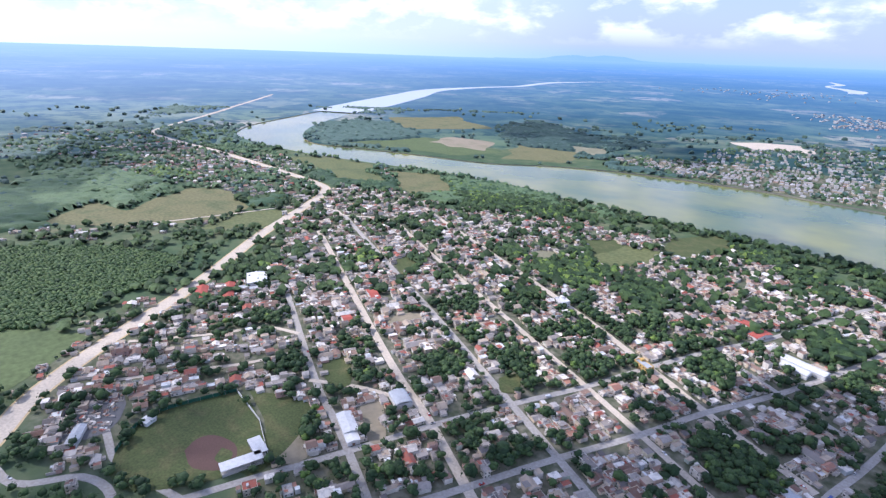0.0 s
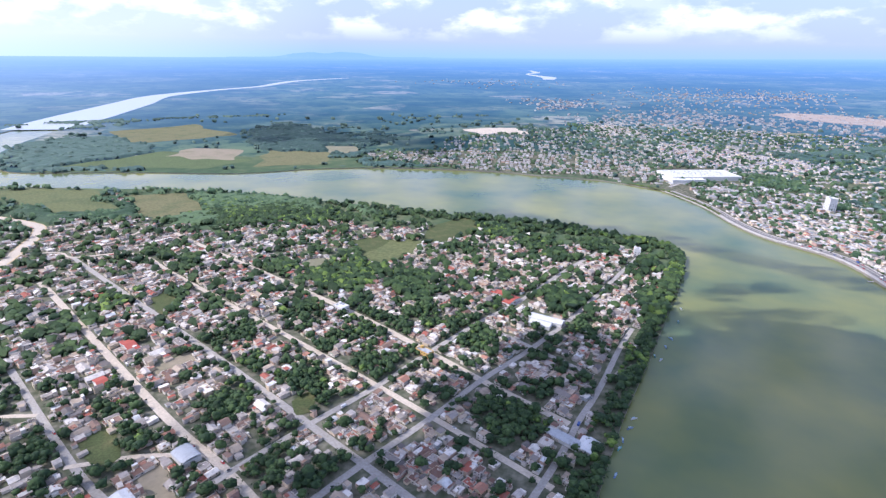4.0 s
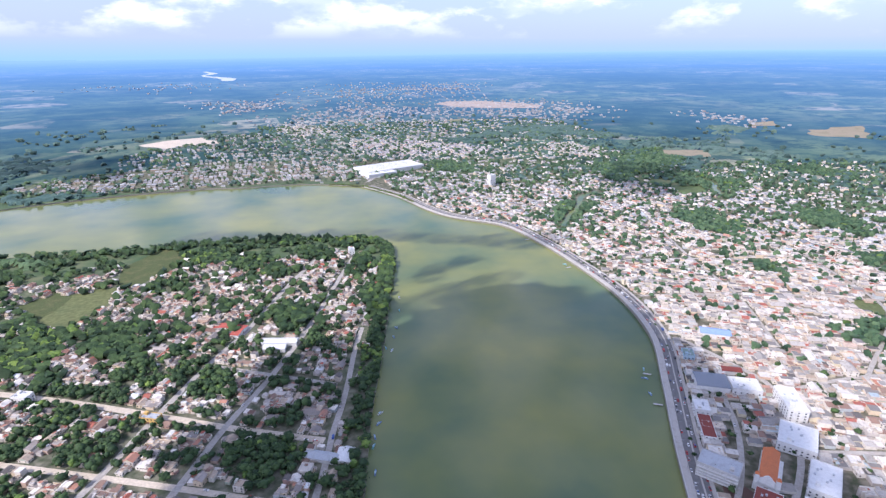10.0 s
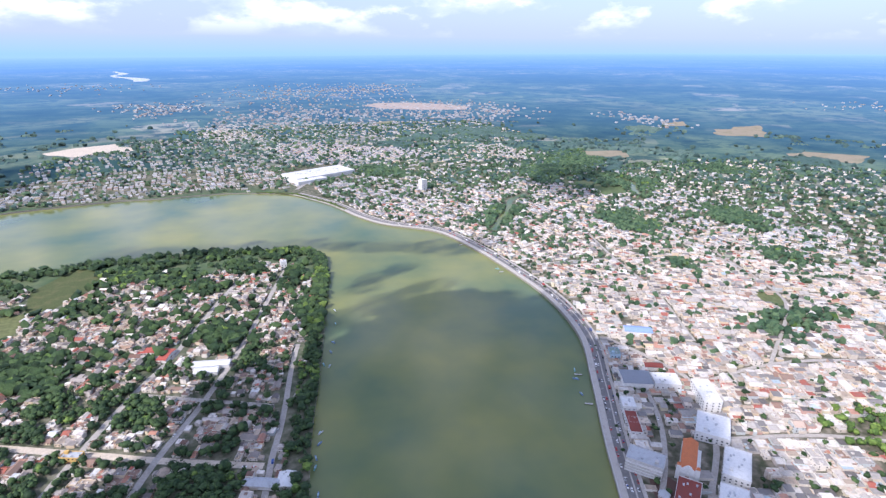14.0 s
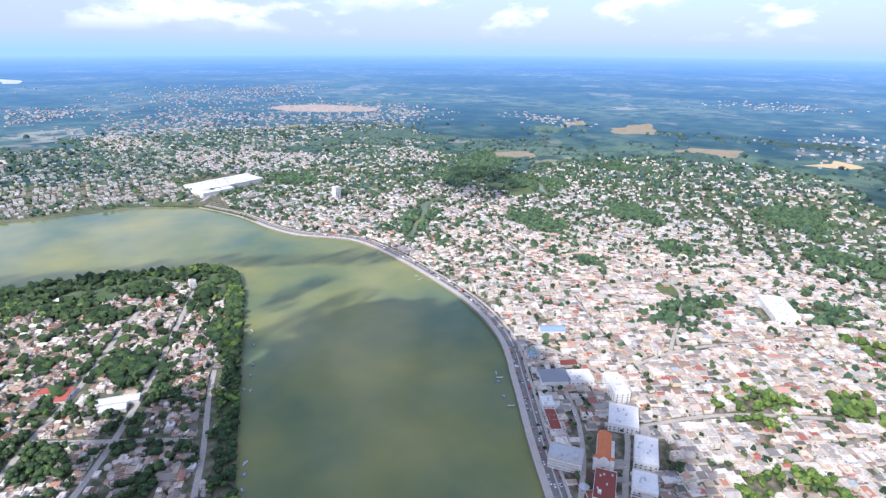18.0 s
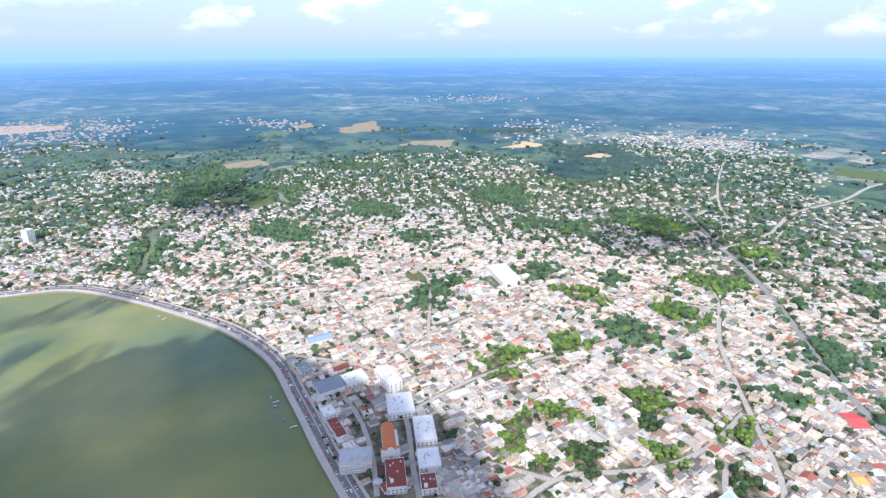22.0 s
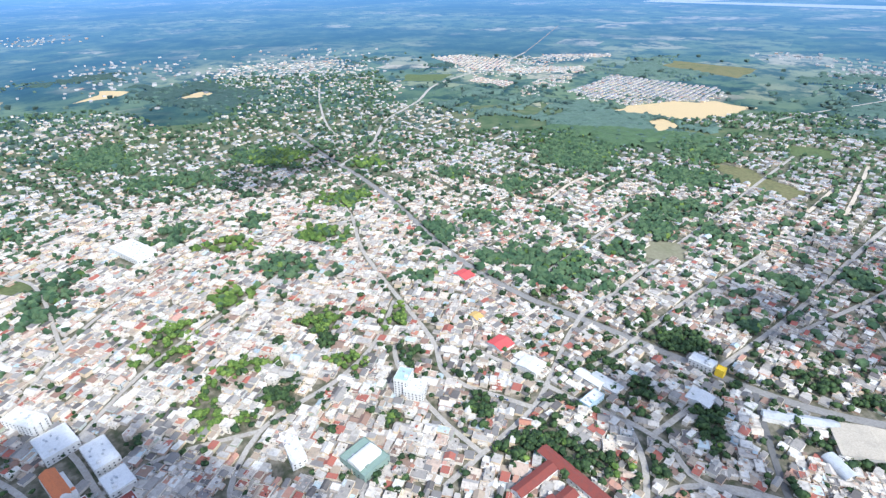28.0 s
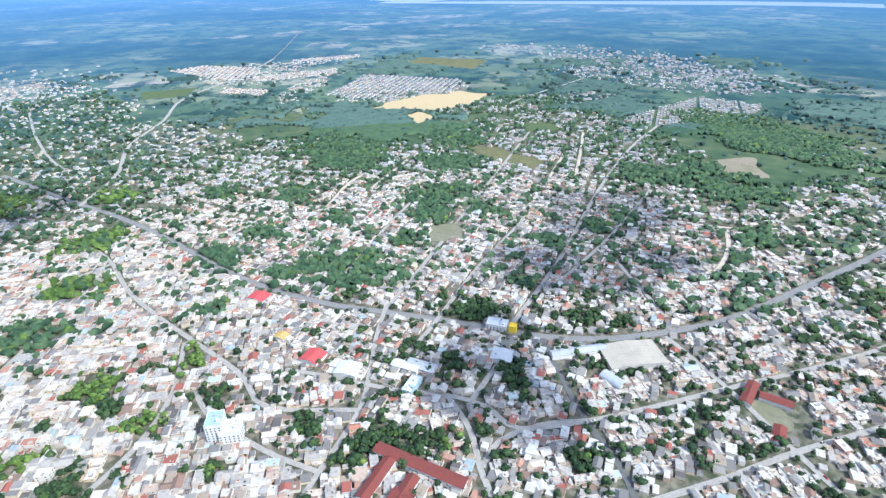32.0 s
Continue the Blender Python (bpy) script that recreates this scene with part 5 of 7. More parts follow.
def build_infill():
    """The wall-to-wall roofs of lean-tos, workshops and back rooms that close the blocks of the town."""
    r = np.random.default_rng(55)
    groups = {"west": ([], [], []), "city": ([], [], [])}
    for x0, x1, y0, y1, turn, step, kind in ((230, 1000, -160, 760, 62, 8.6, "city"), (-60, 900, -820, -160, 32, 8.4, "city"), (-720, 170, 60, 900, -25, 7.0, "west"), (300, 900, 760, 1200, 17, 8.4, "city")):
        c, s = math.cos(radians(turn)), math.sin(radians(turn))
        h = math.hypot(x1 - x0, y1 - y0) / 2
        u, v = np.meshgrid(np.arange(-h, h, step), np.arange(-h, h, step))
        u, v = u.ravel() + r.uniform(-1.6, 1.6, u.size), v.ravel() + r.uniform(-1.6, 1.6, v.size)
        x, y = (x0 + x1) / 2 + u * c - v * s, (y0 + y1) / 2 + u * s + v * c
        dens = built_up(x, y)
        patch = 0.5 + 0.5 * np.sin(x * 0.051 + 1.5 * np.sin(y * 0.027)) * np.sin(y * 0.047 + 1.6 * np.sin(x * 0.023))
        near_core = np.clip(1.45 - np.hypot(x - 480, y - 150) / 560, 0, 1)
        p = dens * (0.30 + 0.30 * patch if kind == "west" else 0.34 + 0.30 * patch + 0.45 * near_core)
        k = (x > x0) & (x < x1) & (y > y0) & (y < y1) & (r.random(len(x)) < p)
        x, y = x[k], y[k]
        ok = ~water_or_field(x, y, 6) & ~in_groves(x, y, 0.85) & keep_free(x, y, 1.0) & (line_distance(x, y, _quay) > 27) & (line_distance(x, y, WEST) > 20)
        for _, w, _, line in ROADS:
            lo, hi = line.min(0) - 12, line.max(0) + 12
            m = (x > lo[0]) & (x < hi[0]) & (y > lo[1]) & (y < hi[1])
            if m.any():
                dd = np.full(len(x), 1e9)
                dd[m] = line_distance(x[m], y[m], line)
                ok &= dd > w / 2 + 3.4
        x, y = x[ok], y[ok]
        V, F, K = groups[kind]
        for px, py, pz in zip(x, y, ground_z(x, y)):
            hgt = r.uniform(2.1, 3.4) if r.random() < 0.72 else r.uniform(3.4, 6.4)
            v1, f1, k1 = box_house(px, py, radians(turn) + r.normal(0, 0.05), r.uniform(3.6, 8.4) * (1.25 if kind == "city" else 0.9), r.uniform(4.0, 10.5) * (1.25 if kind == "city" else 0.9), hgt, r.random() < 0.12, float(pz), False)
            b = len(V)
            V += v1
            F += [tuple(q + b for q in f) for f in f1]
            K += k1
    for kind, (V, F, K) in groups.items():
        tagged(mesh_object("back_buildings", V, F, [M_WALL, M_ROOF_WEST if kind == "west" else M_ROOF_MIX], mat_index=K), "close-packed workshops and back rooms filling the blocks", "sheds", kind="stuff")


build_infill()


# ---------- trees ----------
def ico(sub):
    bm = bmesh.new()
    bmesh.ops.create_icosphere(bm, subdivisions=sub, radius=1.0)
    v = np.array([tuple(q.co) for q in bm.verts])
    f = np.array([[q.index for q in p.verts] for p in bm.faces])
    bm.free()
    return v, f


ICO1, ICO2 = ico(1), ico(2)


def crown_arrays(r, clumps, base, leaves, flat=0.72):
    """A crown about one metre in radius, from lumpy clumps with loose tufts of leaves standing out of them."""
    V, F = [], []
    n = 0
    for k in range(clumps):
        if k == 0:
            c, s = np.array([0, 0, 0.0]), 0.66 if clumps > 1 else 0.92
        else:
            d = r.normal(size=3)
            d /= np.linalg.norm(d)
            d[2] = abs(d[2]) * 0.9 - 0.2
            c, s = d * r.uniform(0.40, 0.68), r.uniform(0.28, 0.46)
        bv, bf = base
        v = bv * s * (1 + r.normal(0, 0.16 if clumps > 1 else 0.24, (len(bv), 1))) + c
        V.append(v)
        F.append(bf + n)
        n += len(v)
    if leaves:
        d = r.normal(size=(leaves, 3))
        d /= np.linalg.norm(d, axis=1)[:, None]
        d[:, 2] = np.abs(d[:, 2]) * 1.0 - 0.25
        c = d * r.uniform(0.8, 1.08, (leaves, 1))
        t = r.normal(0, 0.13, (leaves, 3, 3))
        v = (c[:, None] + t).reshape(-1, 3)
        V.append(v)
        F.append(np.arange(leaves * 3).reshape(-1, 3) + n)
    V = np.vstack(V)
    V[:, 2] *= flat
    return V, np.vstack(F)


r_tree = np.random.default_rng(5)
STUFF_CROWNS = [crown_arrays(r_tree, 5, ICO1, 18) for _ in range(7)]
LIGHT_CROWNS = [crown_arrays(r_tree, 3, ICO1, 14) for _ in range(9)]
SPARSE_CROWNS = [crown_arrays(r_tree, 1, ICO1, 3) for _ in range(9)]
FAR_CROWNS = [crown_arrays(r_tree, 1, ICO1, 4) for _ in range(8)]


def scatter_mesh(name, xs, ys, radii, crowns, material, lift=0.62, seed=1, up_normals=False):
    r = np.random.default_rng(seed)
    which = r.integers(0, len(crowns), len(xs))
    zs = ground_z(xs, ys)
    V, F, NR = [], [], []
    n = 0
    for k, (cv, cf) in enumerate(crowns):
        m = which == k
        cnt = int(m.sum())
        if not cnt:
            continue
        a = r.uniform(0, 2 * math.pi, cnt)
        c, s = np.cos(a), np.sin(a)
        R = radii[m]
        x = (cv[None, :, 0] * c[:, None] - cv[None, :, 1] * s[:, None]) * R[:, None] + xs[m][:, None]
        y = (cv[None, :, 0] * s[:, None] + cv[None, :, 1] * c[:, None]) * R[:, None] + ys[m][:, None]
        z = cv[None, :, 2] * (R * r.uniform(0.9, 1.3, cnt))[:, None] + (zs[m] + R * lift + 1.2)[:, None]
        V.append(np.stack([x, y, z], -1).reshape(-1, 3))
        NR.append(np.tile(cv * 0.55 + np.array([0, 0, 0.75]), (cnt, 1)))
        F.append((cf[None] + (np.arange(cnt) * len(cv))[:, None, None] + n).reshape(-1, 3))
        n += cnt * len(cv)
    V, F = np.vstack(V), np.vstack(F)
    me = bpy.data.meshes.new(name)
    me.vertices.add(len(V))
    me.vertices.foreach_set("co", V.astype(np.float32).ravel())
    me.loops.add(F.size)
    me.loops.foreach_set("vertex_index", F.astype(np.int32).ravel())
    me.polygons.add(len(F))
    me.polygons.foreach_set("loop_start", np.arange(0, F.size, 3, dtype=np.int32))
    me.materials.append(material)
    me.update(calc_edges=True)
    if up_normals:                          # shaded sides brightened evenly: normals turned towards the sky
        NR = np.vstack(NR)
        me.polygons.foreach_set("use_smooth", np.ones(len(F), bool))
        me.normals_split_custom_set_from_vertices(NR / np.linalg.norm(NR, axis=1)[:, None])
    else:
        me.validate()
    return new(name, me)


H_XY = np.array([(h[0], h[1]) for h in HOUSES])
H_R = np.array([max(h[3], h[4]) * 0.5 for h in HOUSES])
GRID = {}
for i, (hx, hy) in enumerate(H_XY):
    GRID.setdefault((int(hx // 20), int(hy // 20)), []).append(i)


def clear_of_houses(x, y, radius):
    ok = np.ones(len(x), bool)
    for n in range(len(x)):
        gx, gy = int(x[n] // 20), int(y[n] // 20)
        for dx in (-1, 0, 1):
            for dy in (-1, 0, 1):
                for i in GRID.get((gx + dx, gy + dy), ()):
                    if (H_XY[i, 0] - x[n]) ** 2 + (H_XY[i, 1] - y[n]) ** 2 < (H_R[i] * 0.9 + radius[n] * 0.12) ** 2:
                        ok[n] = False
    return ok


def off_roads(x, y, gap):
    ok = np.ones(len(x), bool)
    for _, w, _, line in ROADS:
        lo, hi = line.min(0) - 20, line.max(0) + 20
        near = (x > lo[0]) & (x < hi[0]) & (y > lo[1]) & (y < hi[1])
        if near.any():
            d = np.full(len(x), 1e9)
            d[near] = line_distance(x[near], y[near], line)
            ok &= d > w / 2 + gap
    return ok & (line_distance(x, y, _quay) > 32)


def sample_trees():
    r = np.random.default_rng(11)
    X, Y, R, T = [], [], [], []

    def take(x, y, rad, typ):
        ok = ~water_or_field(x, y, 0) & keep_free(x, y, 0.72) & off_roads(x, y, 1.5) & (line_distance(x, y, WEST) > 2)
        x, y, rad = x[ok], y[ok], rad[ok]
        k = clear_of_houses(x, y, rad)
        X.append(x[k]), Y.append(y[k]), R.append(rad[k]), T.append(np.full(k.sum(), typ))
    # groves
    for i, (cx, cy, rx, ry, turn) in enumerate(GROVES):
        n = int(rx * ry * math.pi / 30)
        a = r.uniform(0, 2 * math.pi, n)
        q = np.sqrt(r.random(n)) * (1.10 + 0.26 * np.sin(2 * a + i) + 0.2 * np.sin(5 * a + 2 * i))
        u, w = q * np.cos(a) * rx, q * np.sin(a) * ry
        c, s = math.cos(radians(turn)), math.sin(radians(turn))
        x, y, rad = cx + u * c - w * s, cy + u * s + w * c, r.uniform(3.0, 6.2, n)
        share = 0.92 if cx > 380 and -60 < cy < 260 and i % 4 else 0.3 if cx < 100 and i % 7 == 3 else 0.04
        sunny = r.random(n) < share
        take(x[sunny], y[sunny], rad[sunny], 1)
        take(x[~sunny], y[~sunny], rad[~sunny], 0)
    # single trees in yards
    for x0, x1, y0, y1, n, small in ((-1000, 180, 0, 1050, 17500, 1.08), (-2000, -1000, 300, 950, 5000, 1.1), (250, 1300, 150, 1500, 20000, 0.92), (0, 1400, -1400, 150, 26000, 1.05), (1300, 2400, -200, 1700, 12000, 1.15), (-700, 1300, 1450, 2600, 10000, 1.1)):
        x, y = r.uniform(x0, x1, n), r.uniform(y0, y1, n)
        core = (np.hypot(x - 520, y - 220) < 400) & (r.random(n) < 0.78 - 0.35 * np.hypot(x - 520, y - 220) / 400)
        k = ((built_up(x, y) > 0.06) | (x1 < 200)) & ~core & ~inside(x, y, ORCHARD)
        if x1 < 200:
            lump = np.sin(x * 0.083 + 1.9 * np.sin(y * 0.041)) + np.sin(y * 0.077 + 1.7 * np.sin(x * 0.047))
            k &= (lump > 0.15) | (r.random(n) < 0.22)
        else:
            lump = np.sin(x * 0.047 + 2.1 * np.sin(y * 0.023)) + np.sin(y * 0.043 + 1.9 * np.sin(x * 0.027)) + 0.5 * np.sin(x * 0.131) * np.sin(y * 0.117)
            k &= (lump > 0.05) | (r.random(n) < 0.34)
        take(x[k], y[k], (r.triangular(2.0, 4.2, 7.8, k.sum()) if x1 < 200 else r.triangular(2.0, 3.6, 7.4, k.sum())) * small, 0)
    # the wooded west bank
    t = r.uniform(0, 1, 1500)
    m = len(WEST)
    seg = WEST[int(m * 0.12):int(m * 0.62)]
    idx = (t * (len(seg) - 1)).astype(int)
    base = seg[idx] + (seg[np.minimum(idx + 1, len(seg) - 1)] - seg[idx]) * r.random((1500, 1))
    nrm = offset(seg, 1.0)[idx] - seg[idx]
    off = 2 + 21 * r.random(1500)[:, None] ** 1.4
    p = base + nrm * off
    loose = (np.sin(p[:, 1] * 0.06) + np.sin(p[:, 1] * 0.023 + 1) > -0.9) | (r.random(1500) < 0.35)
    # sunlit stretches of the belt are imitated with a brighter leaf colour
    sunny = np.sin(p[:, 1] * 0.045 + 2) + r.normal(0, 0.5, 1500) > 0.75
    for typ in (0, 1):
        m = loose & (sunny == bool(typ))
        take(p[m, 0], p[m, 1], r.uniform(2.4, 6.2, m.sum()), typ)
    return np.concatenate(X), np.concatenate(Y), np.concatenate(R), np.concatenate(T)


TX, TY, TR, TT = sample_trees()
order = np.argsort(np.hypot(TX - 30, TY))
TX, TY, TR, TT = TX[order], TY[order], TR[order], TT[order]
N_TREE = 300
SINGLE_TREES = list(zip(TX[:N_TREE], TY[:N_TREE], TR[:N_TREE], TT[:N_TREE]))
sx, sy, sr, stp = TX[N_TREE:], TY[N_TREE:], TR[N_TREE:], TT[N_TREE:]
dist = np.hypot(sx, sy)
thin = (dist < 800) | (np.random.default_rng(6).random(len(sx)) < 0.72)
sx, sy, sr, stp, dist = sx[thin], sy[thin], sr[thin], stp[thin], dist[thin]
# farther trees take the leaf colour with haze painted in
for typ, mat, far, lab in ((0, M_LEAF, M_LEAF_HAZED, "dark green broad-leaved trees among the houses"), (1, M_LEAF_BRIGHT, M_LEAF_BRIGHT, "bright green tree groves on the slopes")):
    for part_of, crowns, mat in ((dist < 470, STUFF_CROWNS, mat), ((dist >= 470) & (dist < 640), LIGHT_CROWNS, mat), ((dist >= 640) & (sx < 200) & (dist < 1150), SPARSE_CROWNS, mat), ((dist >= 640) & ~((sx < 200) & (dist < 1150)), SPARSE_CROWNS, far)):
        m = (stp == typ) & part_of
        if m.any():
            tagged(scatter_mesh("trees", sx[m], sy[m], sr[m], crowns, mat, seed=3 + typ, up_normals=crowns is SPARSE_CROWNS), lab, "trees", kind="stuff")


def bank_shrubs():
    r = np.random.default_rng(17)
    p = BANK_LINE[r.integers(0, len(BANK_LINE), 90)] + r.normal(0, 7, (90, 2))
    q = offset(BANK_LINE, 6)
    k = line_distance(p[:, 0], p[:, 1], q) < 6
    tagged(scatter_mesh("shrubs", p[k, 0], p[k, 1], r.uniform(1.2, 2.8, k.sum()), FAR_CROWNS, M_LEAF_BRIGHT, 0.3, seed=12), "low green shrubs on the grassy embankment", "shrubs", kind="stuff")


bank_shrubs()


def far_woods():
    r = np.random.default_rng(21)
    n = 30000
    a, q = radians(1) * r.uniform(-82, 172, n), np.sqrt(r.uniform(500 ** 2, 2920 ** 2, n))
    x, y = q * np.sin(a), q * np.cos(a)
    keep = (r.random(n) < 1.0 - built_up(x, y) * 0.5) & (r.random(n) < np.clip((2500 - q) / 900, 0.06, 1))
    pat = np.sin(x * 0.006 + 2 * np.sin(y * 0.004)) + np.sin(y * 0.007 + 2 * np.sin(x * 0.005)) + 0.6 * np.sin(x * 0.021) * np.sin(y * 0.023)
    keep &= (pat > 0.1) | (r.random(n) < 0.16)
    keep &= ~((x < 200) & (x > -1000) & (y > 0) & (y < 1040)) & ~((x > 250) & (x < 1300) & (y > -1400) & (y < 1500) & (built_up(x, y) > 0.45))
    x, y = x[keep], y[keep]
    ok = ~water_or_field(x, y, 0) & off_roads(x, y, 2) & keep_free(x, y) & ~inside(x, y, ORCHARD)
    for p, _, _ in ESTATES:
        ok &= ~inside(x, y, p)
    x, y = x[ok], y[ok]
    rad = r.uniform(3.5, 7.5, len(x)) * np.clip(np.hypot(x, y) / 1300, 0.85, 1.8)
    tagged(scatter_mesh("far_woods", x, y, rad, FAR_CROWNS, M_LEAF_WOOD_HAZED, 0.35, seed=8, up_normals=True), "scattered woodland and hedgerow trees across the plain", "woodland", kind="stuff")
    # closed canopy: one bumpy sheet over the denser woods
    step = 9.0
    gx, gy = np.meshgrid(np.arange(-2860, 2860, step), np.arange(-2500, 2860, step))
    r1 = np.hypot(gx, gy)
    az = np.degrees(np.arctan2(gx, gy))
    p = np.sin(gx * 0.006 + 2 * np.sin(gy * 0.004)) + np.sin(gy * 0.007 + 2 * np.sin(gx * 0.005)) + 0.6 * np.sin(gx * 0.021) * np.sin(gy * 0.023) + 0.5 * np.sin(gx * 0.05 + 3 * np.sin(gy * 0.031))
    mask = (p > 0.05 + np.clip((r1 - 1900) / 700, 0, 1.2)) & (r1 > 1050) & (r1 < 2860) & (az > -84) & (az < 174) & (built_up(gx, gy) < 0.3)
    idx = np.where(mask.ravel())[0]
    fx, fy = gx.ravel()[idx], gy.ravel()[idx]
    good = np.ones(len(fx), bool)
    for p, _, _ in ESTATES:
        good &= ~inside(fx, fy, p)
    good &= ~water_or_field(fx, fy, 6) & off_roads(fx, fy, 6) & ~inside(fx, fy, ORCHARD) & (line_distance(fx, fy, WEST) > 8) & (line_distance(fx, fy, EAST) > 14)
    m = np.zeros(mask.size, bool)
    m[idx[good]] = True
    m = m.reshape(mask.shape)
    core = m.copy()
    core[1:-1, 1:-1] &= m[:-2, 1:-1] & m[2:, 1:-1] & m[1:-1, :-2] & m[1:-1, 2:]
    z = ground_z(gx, gy) + np.where(core, 5.0 + 4.5 * r.random(gx.shape) ** 1.5, 0.3)
    num = -np.ones(m.size, int)
    num[m.ravel()] = np.arange(m.sum())
    num = num.reshape(m.shape)
    jx, jy = gx + r.uniform(-3, 3, gx.shape), gy + r.uniform(-3, 3, gx.shape)
    V = np.c_[jx[m], jy[m], z[m]]
    a, b, c2, d = num[:-1, :-1], num[:-1, 1:], num[1:, 1:], num[1:, :-1]
    full = (a >= 0) & (b >= 0) & (c2 >= 0) & (d >= 0)
    F = np.vstack([np.c_[a[full], b[full], c2[full]], np.c_[a[full], c2[full], d[full]]])
    # canopy beyond 1500 m gets the bluer, haze-painted leaves
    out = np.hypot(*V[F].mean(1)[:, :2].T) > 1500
    for sel, mat in ((~out, M_LEAF_HAZED), (out, M_LEAF_WOOD_HAZED)):
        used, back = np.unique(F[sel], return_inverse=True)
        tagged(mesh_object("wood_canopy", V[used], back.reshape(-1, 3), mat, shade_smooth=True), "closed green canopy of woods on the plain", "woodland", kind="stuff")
    # the close-planted grove beside the highway
    lo, hi = ORCHARD.min(0), ORCHARD.max(0)
    gx, gy = np.meshgrid(np.arange(lo[0], hi[0], 4.6), np.arange(lo[1], hi[1], 4.6))
    gx, gy = gx.ravel() + r.normal(0, 0.8, gx.size), gy.ravel() + r.normal(0, 0.8, gx.size)
    k = inside(gx, gy, ORCHARD)
    tagged(scatter_mesh("orchard", gx[k], gy[k], r.uniform(2.9, 3.9, k.sum()), FAR_CROWNS, M_LEAF_ORCHARD, 0.3, seed=9), "dense dark green plantation of close-set trees", "orchard", kind="stuff")


far_woods()


# ---------- far reaches of water and bare land on the plain ----------
def far_strip(name, label, category, line, half, material):
    """A strip of the far plain along true ground points, laid onto the rising distance."""
    ln = smooth(line, 6)
    t = np.gradient(ln, axis=0)
    t /= np.linalg.norm(t, axis=1)[:, None]
    hw = np.interp(np.linspace(0, 1, len(ln)), np.linspace(0, 1, len(half)), half)[:, None]
    nrm = np.c_[-t[:, 1], t[:, 0]]
    V = []
    rr = np.linspace(1500, FAR1 - 5, 900)
    for p in np.vstack([ln + nrm * hw, ln - nrm * hw]):
        d, az = math.hypot(*p), math.atan2(p[0], p[1])
        h = float(eye_height(math.degrees(az)))
        r = float(np.interp(-h / d, -far_grade(rr, h), rr)) if d > FAR0 else d
        x, y = r * math.sin(az), r * math.cos(az)
        V.append((x, y, float(ground_z(x, y)) + (2.5 if r > FAR0 else 1.0)))
    n = len(ln)
    tagged(mesh_object(name, V, [(i, i + 1, i + 1 + n, i + n) for i in range(n - 1)], material), label, category, kind="structure")


far_strip("far_river", "far reach of the river with pale sky reflection painted in", "river", [(-2090, 1640), (-2290, 2050), (-2560, 2600), (-2830, 3150), (-2870, 3800), (-2820, 4300), (-2990, 5200), (-2800, 6100)], [125, 130, 115, 80, 45, 40, 60, 25], M_FARWATER_SKY)
far_strip("far_lake", "pale far oxbow lake on the plain", "lake", [(-1150, 9900), (-930, 9000), (-980, 8250), (-620, 7400), (-560, 6800)], [25, 60, 25, 100, 60], M_FARWATER_SKY)
far_strip("far_lake", "pale far lagoon near the horizon", "lake", [(10400, -2300), (8900, -3700), (7000, -3900), (5700, -4000)], [50, 110, 260, 330], M_LAGOON_SKY)
far_strip("far_lake", "pale far lagoon south of the town", "lake", [(6042, -3500), (4300, -4700), (2883, -5600), (1846, -6000)], [120, 220, 260, 240], M_LAGOON_SKY)
far_strip("building_site", "cleared reddish building ground among woods", "building site", [(1000, 3500), (1150, 3370), (1320, 3230), (1500, 3080)], [90, 210, 190, 90], M_EARTH)
far_strip("far_road", "pale far road leading out to the estates", "road", [(2740, -960), (3160, -1196), (3900, -1600)], [3, 3, 3], M_AVENUE)
far_strip("far_road", "pale far road running over the plain", "road", [(-2230, 1060), (-2500, 1350), (-2750, 1620), (-3000, 1880)], [9, 9, 9, 9], M_DIRTROAD)


VILLAGES = [(700, 3050, 420, 330, -16, 380), (250, 2950, 260, 220, -10, 160), (1250, 2750, 300, 200, -20, 200), (2650, 900, 260, 320, -60, 160), (802, 4514, 499, 827, -16, 520), (-212, 3430, 78, 183, -17, 60), (1585, 5214, 246, 245, -15, 90), (1500, 3301, 278, 222, -17, 140), (1602, 2951, 206, 126, -17, 80),
            (2153, 2291, 121, 208, -18, 90), (1266, 4708, 234, 196, -49, 110), (3984, 2161, 274, 209, -49, 40), (2505, 150, 242, 449, -94, 260), (4248, 2038, 275, 235, -97, 60)]
HAMLETS = [(1719, -2048, 131, 255, -125, 220), (1439, -2193, 152, 203, -125, 220), (1066, -2062, 128, 174, -123, 200), (2228, -2084, 113, 63, -126, 30),
           (-1104, 5869, 449, 527, 57, 80), (-196, 3718, 199, 233, 48, 120)]


def onto_distance(x, y):
    """Where a true ground point lies on the rising distance, and how much smaller it is built there."""
    d, az = math.hypot(x, y), math.atan2(x, y)
    if d <= FAR0:
        return x, y, float(ground_z(x, y)), 1.0
    h, rr = float(eye_height(math.degrees(az))), np.linspace(FAR0, FAR1 - 5, 600)
    q = float(np.interp(-h / d, -far_grade(rr, h), rr))
    px, py = q * math.sin(az), q * math.cos(az)
    return px, py, float(ground_z(px, py)), q / d


